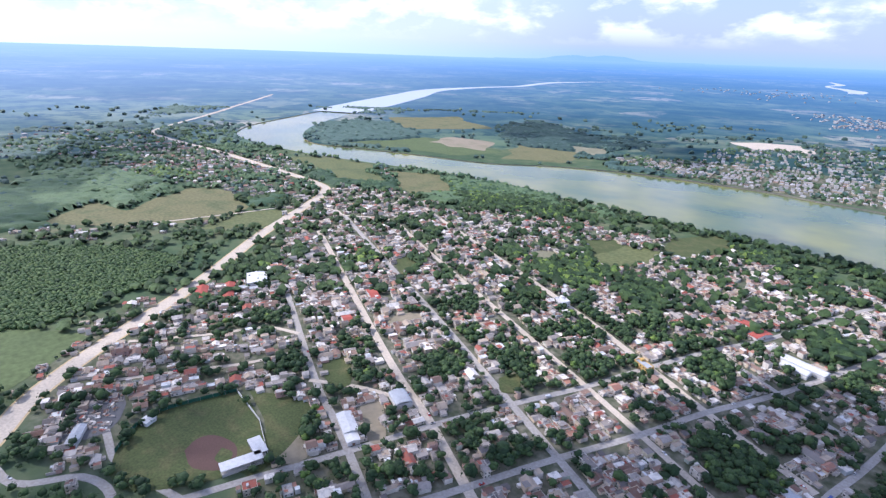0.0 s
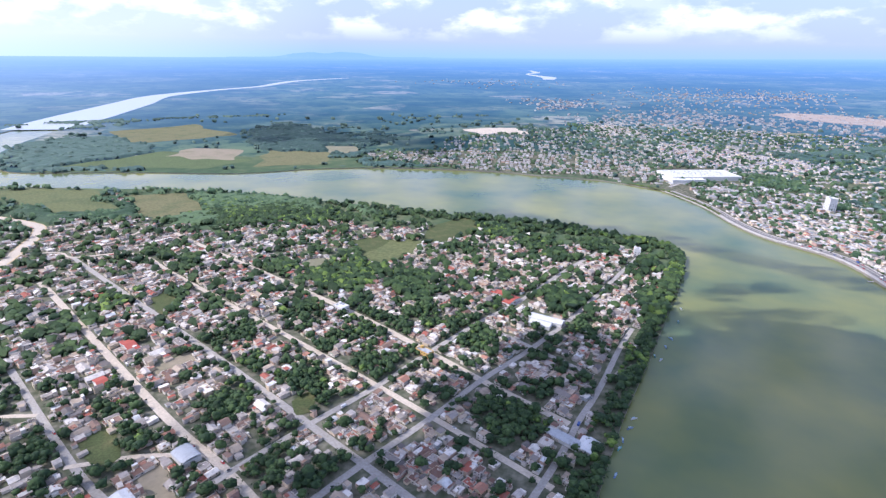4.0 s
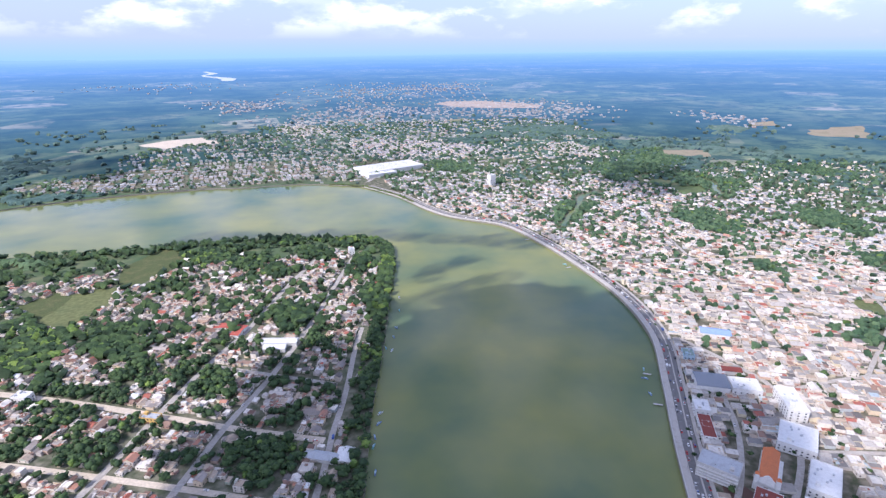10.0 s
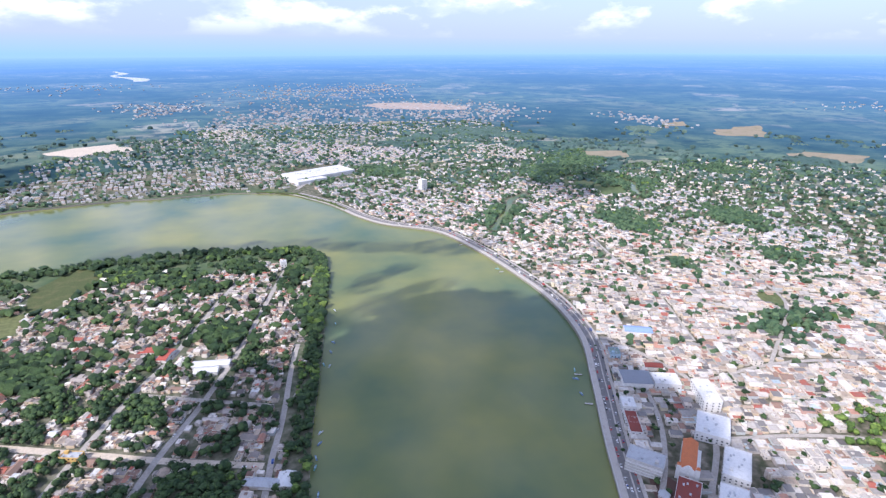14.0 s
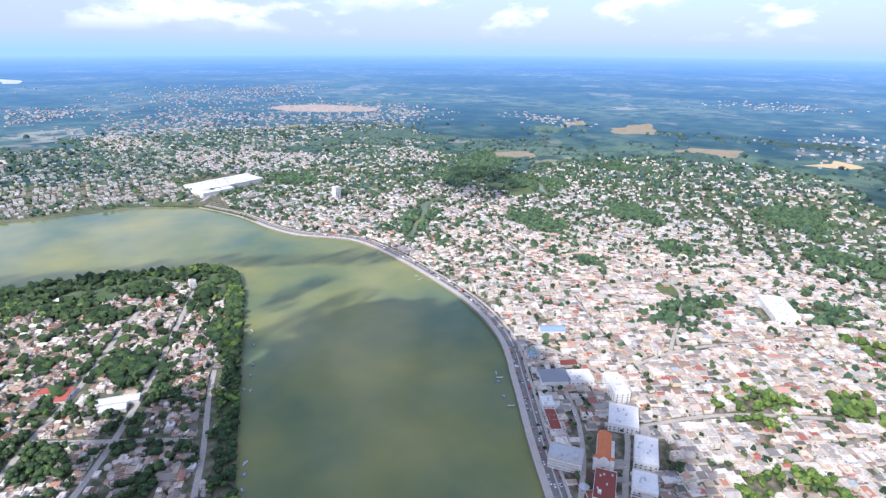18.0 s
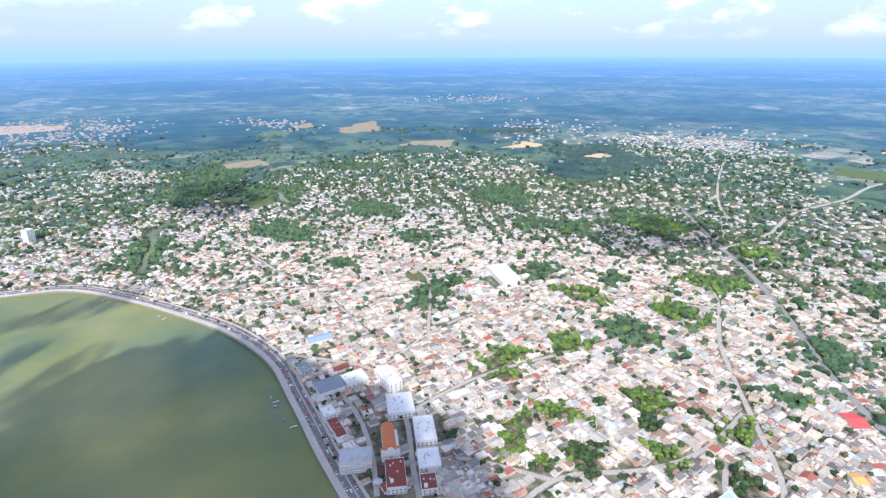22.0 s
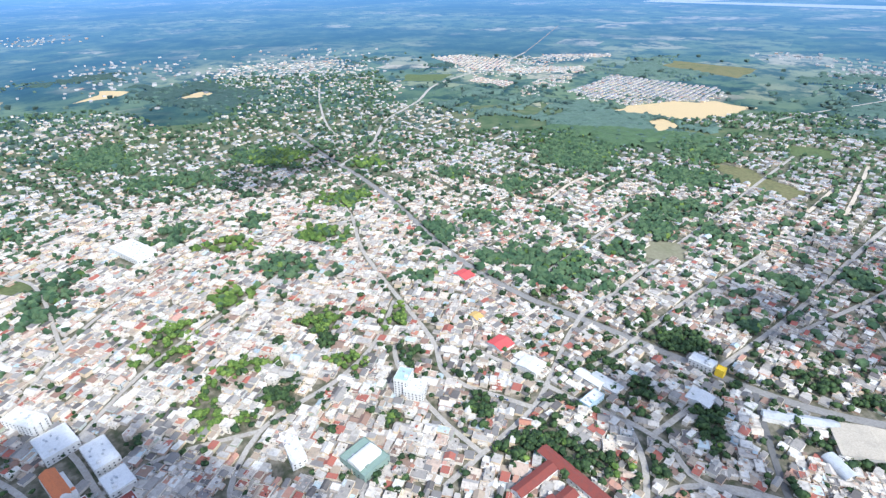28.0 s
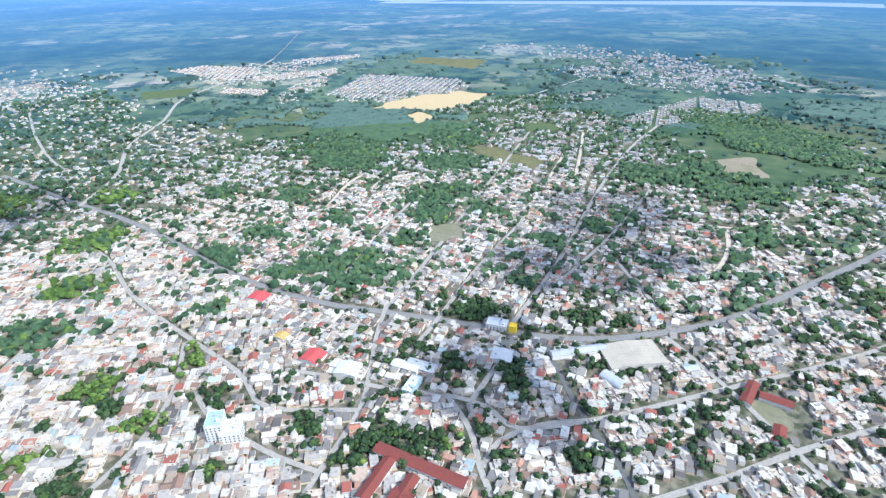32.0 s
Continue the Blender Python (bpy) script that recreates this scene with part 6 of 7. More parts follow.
def far_villages():
    r = np.random.default_rng(63)
    V, F, K = [], [], []
    for cx, cy, rx, ry, turn, n in VILLAGES + HAMLETS:
        c, s = math.cos(radians(turn)), math.sin(radians(turn))
        for _ in range(n):
            u, w = np.clip(r.normal(0, 0.75, 2), -1.6, 1.6) * (rx, ry)
            x, y, z, k = onto_distance(cx + u * c - w * s, cy + u * s + w * c)
            v1, f1, k1 = box_house(x, y, radians(turn) + r.choice((0, 1.57)), k * r.uniform(6, 15), k * r.uniform(7, 18), k * r.uniform(3.5, 7), False, z, False)
            b = len(V)
            V += v1
            F += [tuple(q + b for q in p) for p in f1]
            K += k1
    tagged(mesh_object("far_villages", V, F, [M_ROOF_HAZED, M_ROOF_HAZED], mat_index=K), "pale scattered houses of far villages on the plain", "houses", kind="stuff")


far_villages()


def far_hills():
    """Low hills on the horizon, blue from painted haze."""
    az = np.radians(np.arange(-36.0, -16.0, 0.5))
    top = 3 + 44 * np.exp(-((np.degrees(az) + 26.5) / 4.2) ** 4) * (0.8 + 0.12 * np.sin(az * 70) + 0.08 * np.sin(az * 151))
    h = eye_height(np.degrees(az))
    base = h - 0.0112 * (FAR1 - 12) - 4
    x, y = (FAR1 - 12) * np.sin(az), (FAR1 - 12) * np.cos(az)
    n = len(az)
    V = np.vstack([np.c_[x, y, base], np.c_[x * 1.003, y * 1.003, base + top + 4]])
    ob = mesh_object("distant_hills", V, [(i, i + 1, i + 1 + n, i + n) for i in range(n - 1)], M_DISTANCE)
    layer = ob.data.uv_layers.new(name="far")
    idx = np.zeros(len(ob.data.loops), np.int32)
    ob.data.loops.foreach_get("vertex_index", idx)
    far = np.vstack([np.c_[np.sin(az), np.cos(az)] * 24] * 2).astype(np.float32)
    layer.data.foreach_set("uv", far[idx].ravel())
    tagged(ob, "low hills painted haze-blue on the horizon", "hills", kind="structure")


far_hills()


# ---------- building blocks for things ----------
def thing(name, x, y, rz=0.0, label="", category="", group="", z=None):
    e = new(name)
    e.empty_display_size = 0.5
    e.matrix_basis = pose(x, y, float(ground_z(x, y)) if z is None else z, 0, 0, rz)
    return tagged(e, label, category, group)


def add_box(bm, x0, x1, y0, y1, z0, z1, bevel=0.0):
    v = [bm.verts.new(p) for p in ((x0, y0, z0), (x1, y0, z0), (x1, y1, z0), (x0, y1, z0), (x0, y0, z1), (x1, y0, z1), (x1, y1, z1), (x0, y1, z1))]
    for f in ((3, 2, 1, 0), (4, 5, 6, 7), (0, 1, 5, 4), (1, 2, 6, 5), (2, 3, 7, 6), (3, 0, 4, 7)):
        bm.faces.new([v[i] for i in f])
    if bevel:
        bmesh.ops.bevel(bm, geom=bm.edges[:], offset=bevel, segments=1, affect="EDGES")
    return bm


def box(x0, x1, y0, y1, z0, z1, bevel=0.0):
    return add_box(bmesh.new(), x0, x1, y0, y1, z0, z1, bevel)


def prism(profile, y0, y1):
    """A body with the outline profile (x, z), drawn out along y."""
    bm = bmesh.new()
    a = [bm.verts.new((x, y0, z)) for x, z in profile]
    b = [bm.verts.new((x, y1, z)) for x, z in profile]
    n = len(a)
    bm.faces.new(a)
    bm.faces.new(b[::-1])
    for i in range(n):
        j = (i + 1) % n
        bm.faces.new((a[j], a[i], b[i], b[j]))
    bmesh.ops.recalc_face_normals(bm, faces=bm.faces[:])
    return bm


def frame_ring(w, l, z0, z1, t):
    """A parapet: four low walls round a flat roof."""
    bm = bmesh.new()
    add_box(bm, -w / 2, w / 2, -l / 2, -l / 2 + t, z0, z1)
    add_box(bm, -w / 2, w / 2, l / 2 - t, l / 2, z0, z1)
    add_box(bm, -w / 2, -w / 2 + t, -l / 2 + t, l / 2 - t, z0, z1)
    add_box(bm, w / 2 - t, w / 2, -l / 2 + t, l / 2 - t, z0, z1)
    return bm


def gable_roof(w, l, h, rise, over=0.5, t=0.15):
    W, e = w / 2 + over, h - over * rise / (w / 2)
    return prism([(-W, e), (0, h + rise), (W, e), (W, e + t), (0, h + rise + t), (-W, e + t)], -l / 2 - over, l / 2 + over)


def gable_walls(w, l, h, rise):
    return prism([(-w / 2, -1.0), (w / 2, -1.0), (w / 2, h), (0, h + rise * 0.96), (-w / 2, h)], -l / 2, l / 2)


def barrel_roof(w, l, h, rise, t=0.2, n=10):
    up = [(-w / 2 * math.cos(math.pi * k / n), h + rise * math.sin(math.pi * k / n)) for k in range(n + 1)]
    lo = [(x * 0.98, z - t) for x, z in up[::-1]]
    return prism(up + lo, -l / 2, l / 2)


def shared_part(name, mesh_ob, parent, m):
    ob = new(name, mesh_ob.data)
    ob.parent = parent
    ob.matrix_basis = m
    return ob


def tank(bm, x, y, z, r=0.55, h=1.1):
    bmesh.ops.create_cone(bm, cap_ends=True, segments=10, radius1=r, radius2=r * 0.92, depth=h, matrix=Matrix.Translation((x, y, z + h / 2)))
    bmesh.ops.create_cone(bm, cap_ends=True, segments=10, radius1=r * 0.92, radius2=r * 0.3, depth=0.22, matrix=Matrix.Translation((x, y, z + h + 0.11)))
    return bm


def add_windows(parent, w, l, floors, nx, ny, floor_h=3.1, size=(1.5, 1.35), mat=M_WINDOW, z0=1.0):
    """Rows of framed panes on all four sides, each its own part."""
    first = None
    for fl in range(floors):
        z = z0 + fl * floor_h
        spots = [((k + 0.5) / nx * w - w / 2, s * l / 2, 0 if s < 0 else math.pi) for k in range(nx) for s in (-1, 1)]
        spots += [(s * w / 2, (k + 0.5) / ny * l - l / 2, math.pi / 2 * s) for k in range(ny) for s in (-1, 1)]
        for x, y, a in spots:
            m = Matrix.Translation((x, y, z)) @ Matrix.Rotation(a, 4, "Z")
            if first is None:
                first = part("window", box(-size[0] / 2, size[0] / 2, -0.06, 0.10, 0, size[1]), mat, parent)
                first.matrix_basis = m
            else:
                shared_part("window", first, parent, m)


def building(name, label, category, x, y, rz, w, l, h, wall=M_PLASTER, roof=M_WHITE, style="flat", rise=3.0, win=None, floor_h=3.1, extras=True, group=""):
    k = 1 - h / (385.0 if x > 150 else 305.0)     # places were taken along the roof line
    x, y = x * k, y * k
    t = thing(name, x, y, rz, label, category, group)
    if style == "flat":
        part("wall", box(-w / 2, w / 2, -l / 2, l / 2, -1.5, h - 0.1), wall, t)
        part("roof", box(-w / 2 + 0.3, w / 2 - 0.3, -l / 2 + 0.3, l / 2 - 0.3, h - 0.4, h + 0.05), roof, t)
        part("parapet", frame_ring(w + 0.1, l + 0.1, h - 0.2, h + 0.8, 0.3), wall, t)
        if extras:
            r = random.Random(int(x * 7 + y * 3))
            for _ in range(2 + int(w * l / 220)):
                ax, ay = r.uniform(-w * 0.35, w * 0.35), r.uniform(-l * 0.35, l * 0.35)
                part("roof_unit", box(ax - 1, ax + 1, ay - 0.8, ay + 0.8, h + 0.05, h + 1.1, 0.06), M_LGREY, t)
            part("stair_house", box(-w * 0.3 - 1.6, -w * 0.3 + 1.6, l * 0.22 - 1.6, l * 0.22 + 1.6, h + 0.05, h + 2.5), wall, t)
    elif style == "gable":
        part("wall", gable_walls(w, l, h, rise), wall, t)
        part("roof", gable_roof(w, l, h, rise), roof, t)
        n = int(l / 9)
        if n > 1:
            rib = None
            for k in range(n + 1):
                yy = -l / 2 + l * k / n
                for s in (-1, 1):
                    m = Matrix.Translation((0, yy, 0))
                    if s < 0:
                        m = m @ Matrix.Rotation(math.pi, 4, "Z")
                    if rib is None:
                        rib = part("roof_seam", prism([(0.1, h + rise + 0.15), (w / 2 + 0.4, h + 0.1), (w / 2 + 0.4, h + 0.2), (0.1, h + rise + 0.26)], -0.08, 0.08), roof, t)
                        rib.matrix_basis = m
                    else:
                        shared_part("roof_seam", rib, t, m)
    elif style == "barrel":
        part("wall", box(-w / 2, w / 2, -l / 2, l / 2, -1.5, h), wall, t)
        part("roof", barrel_roof(w + 0.8, l + 0.6, h, rise), roof, t)
    if win:
        add_windows(t, w, l, win[0], win[1], win[2], floor_h)
    part("door", box(-1.2, 1.2, -l / 2 - 0.12, -l / 2 + 0.05, 0, 2.4), M_DOOR, t)
    return t


# ---------- ordinary houses near the camera's line ----------
def house_proto(kind, style, floors, tankmat):
    """One house about nine by ten metres, at the origin, from which others are copied."""
    roofm = M_ROOF_WEST_O if kind == "west" else M_ROOF_CITY_O
    words = {"flat": "plastered concrete house with flat parapet roof", "gable": "small house with pitched sheet-metal roof", "shed": "low block house under a sloping sheet roof",
             "porch": "plastered house with flat roof and covered porch"}[style]
    t = thing("house", 0, 0, 0, ("two-storey " if floors > 1 else "single-storey ") + words, "house", "houses of the town", z=0)
    w, l, h = 9.0, 10.0, 3.2 * floors
    if style in ("flat", "porch"):
        part("wall", box(-w / 2, w / 2, -l / 2, l / 2, -1.5, h - 0.1), M_WALL_O, t)
        part("roof", box(-w / 2 + 0.2, w / 2 - 0.2, -l / 2 + 0.2, l / 2 - 0.2, h - 0.4, h), roofm, t)
        part("parapet", frame_ring(w + 0.06, l + 0.06, h - 0.2, h + 0.45, 0.2), M_WALL_O, t)
        if style == "porch":
            part("porch_roof", box(-w / 2, w / 2 - 2, -l / 2 - 2.2, -l / 2 - 0.03, 2.5, 2.7), roofm, t)
        part("water_tank", tank(bmesh.new(), w * 0.25, l * 0.2, h), tankmat, t)
        if floors > 1:
            part("stair_house", box(-w / 2 + 0.6, -w / 2 + 3.0, l / 2 - 3.6, l / 2 - 0.6, h, h + 2.2), M_WALL_O, t)
    elif style == "gable":
        part("wall", gable_walls(w, l, h - 0.4, 1.7), M_WALL_O, t)
        part("roof", gable_roof(w, l, h - 0.4, 1.7), roofm, t)
    else:
        part("wall", prism([(-w / 2, -1.5), (w / 2, -1.5), (w / 2, 2.5), (-w / 2, 3.2)], -l / 2, l / 2), M_WALL_O, t)
        part("roof", prism([(-w / 2 - 0.5, 3.35), (w / 2 + 0.6, 2.4), (w / 2 + 0.6, 2.52), (-w / 2 - 0.5, 3.47)], -l / 2 - 0.5, l / 2 + 0.5), roofm, t)
        part("lean_to", prism([(w / 2 + 0.1, 1.9), (w / 2 + 3.0, 1.7), (w / 2 + 3.0, 1.82), (w / 2 + 0.1, 2.02)], -l / 2 + 1, l / 2 - 2), roofm, t)
    first = None
    for fl in range(floors):
        for x, y, a in ((-2.4, -l / 2, 0), (w / 2, 2, math.pi / 2), (-w / 2, -1, -math.pi / 2)):
            m = Matrix.Translation((x, y, 0.95 + 3.1 * fl)) @ Matrix.Rotation(a, 4, "Z")
            if first is None:
                first = part("window", box(-0.8, 0.8, -0.06, 0.1, 0, 1.2), M_WINDOW, t)
                first.matrix_basis = m
            else:
                shared_part("window", first, t, m)
    part("door", box(0.8, 1.9, -l / 2 - 0.08, -l / 2 + 0.05, 0, 2.1), M_DOOR, t)
    return t


def place_houses():
    protos = {}
    for kind in ("west", "city"):
        protos[kind] = {"flat1": house_proto(kind, "flat", 1, M_TANK), "porch1": house_proto(kind, "porch", 1, M_TANK), "flat2": house_proto(kind, "flat", 2, M_TANK),
                        "gable": house_proto(kind, "gable", 1, M_TANK), "shed": house_proto(kind, "shed", 1, M_TANK)}
    r = random.Random(4)
    used = {}
    for h in HOUSES[:N_SINGLE]:
        x, y, a, w, l, hh, gab, kind = h
        k = "west" if kind == "west" else "city"
        style = ("gable" if r.random() < 0.6 else "shed") if gab else ("flat2" if hh > 5 else ("flat1" if r.random() < 0.7 else "porch1"))
        p = protos[k][style]
        fl = 2 if style == "flat2" else 1
        m = Matrix.LocRotScale((x, y, float(ground_z(x, y))), Euler((0, 0, a + r.choice((0, math.pi)))), (w / 9.0, l / 10.0, max(0.85, min(1.5, hh / (3.2 * fl)))))
        if (k, style) not in used:
            used[(k, style)] = m
        else:
            copy_thing(p, m)
    for k in protos:
        for s, p in protos[k].items():
            if (k, s) in used:
                p.matrix_basis = used[(k, s)]
            else:
                for o in (*p.children_recursive, p):
                    bpy.data.objects.remove(o)


place_houses()


# ---------- single trees ----------
def tree_proto(seed, mat):
    r = np.random.default_rng(seed)
    v, f = crown_arrays(r, 13, ICO2, 170)
    name = "dark green broad-leaved tree with a ragged crown" if mat is M_TREE_O else "bright yellow-green tree with a loose crown"
    t = thing("tree", 0, 0, 0, name, "tree", "trees of the town", z=0)
    bm = bmesh.new()
    bmesh.ops.create_cone(bm, cap_ends=True, segments=7, radius1=0.09, radius2=0.05, depth=0.9, matrix=Matrix.Translation((0, 0, 0.35)))
    for k in range(3):
        a = k * 2.1 + seed
        m = Matrix.Translation((math.cos(a) * 0.16, math.sin(a) * 0.16, 0.72)) @ Matrix.Rotation(a, 4, "Z") @ Matrix.Rotation(0.75, 4, "Y")
        bmesh.ops.create_cone(bm, cap_ends=True, segments=5, radius1=0.045, radius2=0.02, depth=0.55, matrix=m)
    part("trunk", bm, M_TRUNK, t)
    v[:, 2] += 0.98
    mesh_object("crown", v, f, mat, parent=t)
    return t


M_TREE_O = leaf_material("tree_leaves", (0.030, 0.062, 0.022), (0.066, 0.112, 0.034), by="object")
M_TREE_B = leaf_material("tree_leaves_bright", (0.075, 0.13, 0.025), (0.15, 0.21, 0.04), by="object")


def place_trees():
    protos = [[tree_proto(30 + k, M_TREE_O) for k in range(6)], [tree_proto(50 + k, M_TREE_B) for k in range(3)]]
    used = {}
    r = random.Random(9)
    for x, y, rad, typ in SINGLE_TREES:
        bright = int(typ) == 1 or r.random() < 0.12
        k = r.randrange(len(protos[bright]))
        m = Matrix.LocRotScale((x, y, float(ground_z(x, y))), Euler((0, 0, r.uniform(0, 6.28))), (rad, rad, rad * r.uniform(0.9, 1.25)))
        p = protos[bright][k]
        if (bright, k) not in used:
            used[(bright, k)] = m
        else:
            copy_thing(p, m)
    for b in (0, 1):
        for k, p in enumerate(protos[b]):
            if (bool(b), k) in used:
                p.matrix_basis = used[(bool(b), k)]
            else:
                for o in (*p.children_recursive, p):
                    bpy.data.objects.remove(o)


place_trees()


# ---------- landmarks of the west bank ----------
building("sports_hall", "twin white sheet-roofed hall among trees", "hall", -30, 619, 75, 12, 42, 5, roof=M_WHITE, style="gable", rise=1.8)
building("sports_hall", "white sheet-roofed hall beside its twin", "hall", -36, 606, 75, 12, 26, 5, roof=M_WHITE, style="gable", rise=1.8)
building("shop", "two-storey orange-painted corner shop", "shop", -153, 503, -25, 18, 9, 6, wall=M_ORANGE, roof=M_LGREY, win=(2, 5, 2))
building("school", "school wing with a faded red roof", "school", -95, 674, -25, 34, 12, 4, roof=M_RED, style="gable", rise=2)
building("school", "school wing with a red roof", "school", -80, 660, 65, 26, 11, 4, roof=M_RED, style="gable", rise=2)
building("apartment_house", "white two-storey flat-roofed house", "house", -289, 578, -25, 16, 12, 8, win=(2, 4, 3))
building("house", "house with a bright red roof", "house", -440, 354, -25, 20, 10, 4, roof=M_RED, style="gable", rise=2)
building("house", "long house with a red roof", "house", -470, 420, -25, 30, 11, 4, roof=M_RED, style="gable", rise=2)
building("warehouse", "large white flat-roofed store beside the highway", "warehouse", -616, 345, 60, 24, 34, 7, roof=M_WHITE, style="gable", rise=1.5)
building("warehouse", "red-roofed market shed beside the highway", "warehouse", -622, 272, 58, 14, 40, 5, roof=M_RED, style="gable", rise=2)
building("warehouse", "long red-roofed market shed by the road", "warehouse", -606, 300, 58, 12, 44, 5, roof=M_RED, style="gable", rise=2)
building("warehouse", "white sheet-roofed workshop behind the houses", "warehouse", -299, 238, 65, 12, 26, 5, roof=M_WHITE, style="gable", rise=1.2)
building("warehouse", "white sheet-roofed workshop with a lower bay", "warehouse", -287, 231, 65, 10, 22, 4, roof=M_WHITE, style="gable", rise=1.0)
building("warehouse", "open shed with a curved pale sheet roof", "warehouse", -291, 292, 65, 15, 20, 5, roof=M_LGREY, style="barrel", rise=2.4)
building("house", "white riverside house with sheet roof", "house", 24, 395, -20, 14, 18, 4, roof=M_WHITE, style="gable", rise=1.6)
building("boat_shed", "long pale sheet-roofed shed by the river", "shed", 4, 400, 62, 10, 30, 4, roof=M_LGREY, style="gable", rise=1.2)
building("water_house", "white tower house among the bank trees", "house", 96, 925, 0, 10, 10, 14, win=(3, 2, 2))


INFIELD = [(-361, 131), (-367, 143), (-362, 155), (-341, 161), (-325, 153), (-321, 142), (-339, 127)]
DIAMOND = [(-344, 152), (-333, 155), (-326, 146), (-336, 142)]


def ballpark():
    g = [(-396, 95), (-416, 118), (-420, 144), (-402, 197), (-352, 189), (-308, 170), (-312, 148), (-322, 122), (-348, 88), (-374, 84)]
    tagged(flat_patch("ball_field", np.array(g, float), M_LAWN, 0.42), "worn grass baseball field behind a green fence", "sports field", kind="structure")
    a = INFIELD
    tagged(flat_patch("infield", np.array(a, float), M_CLAY, 0.47), "dark reddish clay infield", "sports field", kind="structure")
    d = DIAMOND
    tagged(flat_patch("infield_grass", np.array(d, float), M_LAWN, 0.52), "grass diamond within the clay infield", "sports field", kind="structure")
    fence = thing("fence", 0, 0, 0, "tall green fence round the baseball field", "fence", z=0)
    p = smooth(g[:4], 6)
    rail = bmesh.new()
    for q0, q1 in zip(p[:-1], p[1:]):
        vs = [rail.verts.new((q[0], q[1], z)) for q, z in ((q0, 0.1), (q1, 0.1), (q1, 4.0), (q0, 4.0))]
        rail.faces.new(vs)
    bmesh.ops.solidify(rail, geom=rail.faces[:], thickness=0.08)
    part("mesh_panel", rail, M_FENCEGREEN, fence)
    post = None
    for q in p:
        m = Matrix.Translation((q[0], q[1], 0))
        if post is None:
            post = part("post", box(-0.1, 0.1, -0.1, 0.1, -0.5, 4.3), M_METAL, fence)
            post.matrix_basis = m
        else:
            shared_part("post", post, fence, m)
    w2 = thing("fence", 0, 0, 0, "pale wall along the outfield line", "wall", z=0)
    bm = bmesh.new()
    for q0, q1 in (((-402, 197), (-352, 189)), ((-352, 189), (-308, 170))):
        dx, dy = q1[0] - q0[0], q1[1] - q0[1]
        n = math.hypot(dx, dy)
        ox, oy = -dy / n * 0.15, dx / n * 0.15
        vs = [bm.verts.new((q0[0] + sx * ox, q0[1] + sx * oy, z)) for z in (-0.5, 2.6) for sx in (-1, 1)] + [bm.verts.new((q1[0] + sx * ox, q1[1] + sx * oy, z)) for z in (-0.5, 2.6) for sx in (-1, 1)]
        for f in ((0, 1, 3, 2), (4, 6, 7, 5), (0, 2, 6, 4), (1, 5, 7, 3), (2, 3, 7, 6)):
            bm.faces.new([vs[i] for i in f])
    part("panel", bm, M_PLASTER, w2)
    # the angled grandstand behind home plate
    for cx, cy, rz, ln in ((-321, 169, -103, 20), (-314.5, 152, -17, 30)):
        t = thing("grandstand", cx, cy, rz, "white sheet roof over a small grandstand", "grandstand")
        part("roof", box(-5, 5, -ln / 2, ln / 2, 6.0, 6.25), M_WHITE, t)
        for k in range(3):
            part("tier", box(-4 + k * 2.2, 4, -ln / 2 + 0.5, ln / 2 - 0.5, k * 0.8, k * 0.8 + 0.8), M_CONCRETE, t)
        for k in range(5):
            yy = -ln / 2 + 0.6 + k * (ln - 1.2) / 4
            part("post", box(4.2, 4.5, yy - 0.15, yy + 0.15, 0, 6.0), M_METAL, t)


ballpark()


def scrap_yard():
    r = random.Random(2)
    tagged(flat_patch("yard", np.array([(-505, 90), (-470, 128), (-425, 100), (-452, 62)], float), M_ASPHALT, 0.34), "dark oily scrap yard ground", "yard", kind="structure")
    V, F, K = [], [], []
    for _ in range(420):
        x, y = r.uniform(-500, -425), r.uniform(62, 128)
        if not inside(np.array([x]), np.array([y]), np.array([(-505, 90), (-470, 128), (-425, 100), (-452, 62)], float))[0]:
            continue
        v, f, k = box_house(x, y, 0.9 + r.choice((0, 1.57)) + r.gauss(0, 0.15), r.uniform(1.2, 2.0), r.uniform(2.0, 4.6), r.uniform(0.6, 1.6), False, 0.3, False)
        b = len(V)
        V += v
        F += [tuple(q + b for q in p) for p in f]
        K += k
    tagged(mesh_object("scrap_heaps", V, F, [M_WALL, M_ROOF_WEST], mat_index=K), "rows of scrapped vehicles and metal in the yard", "scrap", kind="stuff")
    building("shed", "pale open-sided workshop of the scrap yard", "shed", -440, 82, 55, 8, 24, 4, roof=M_LGREY, style="gable", rise=1)
    building("shed", "small white-roofed shed beside the ball field", "shed", -420, 128, 20, 8, 10, 4, roof=M_WHITE, style="gable", rise=1)


scrap_yard()

# ---------- the old centre on the east bank ----------
building("office", "white three-storey office block with a cluttered flat roof", "office", 424, 297, 40, 36, 30, 8.5, win=(2, 8, 7))


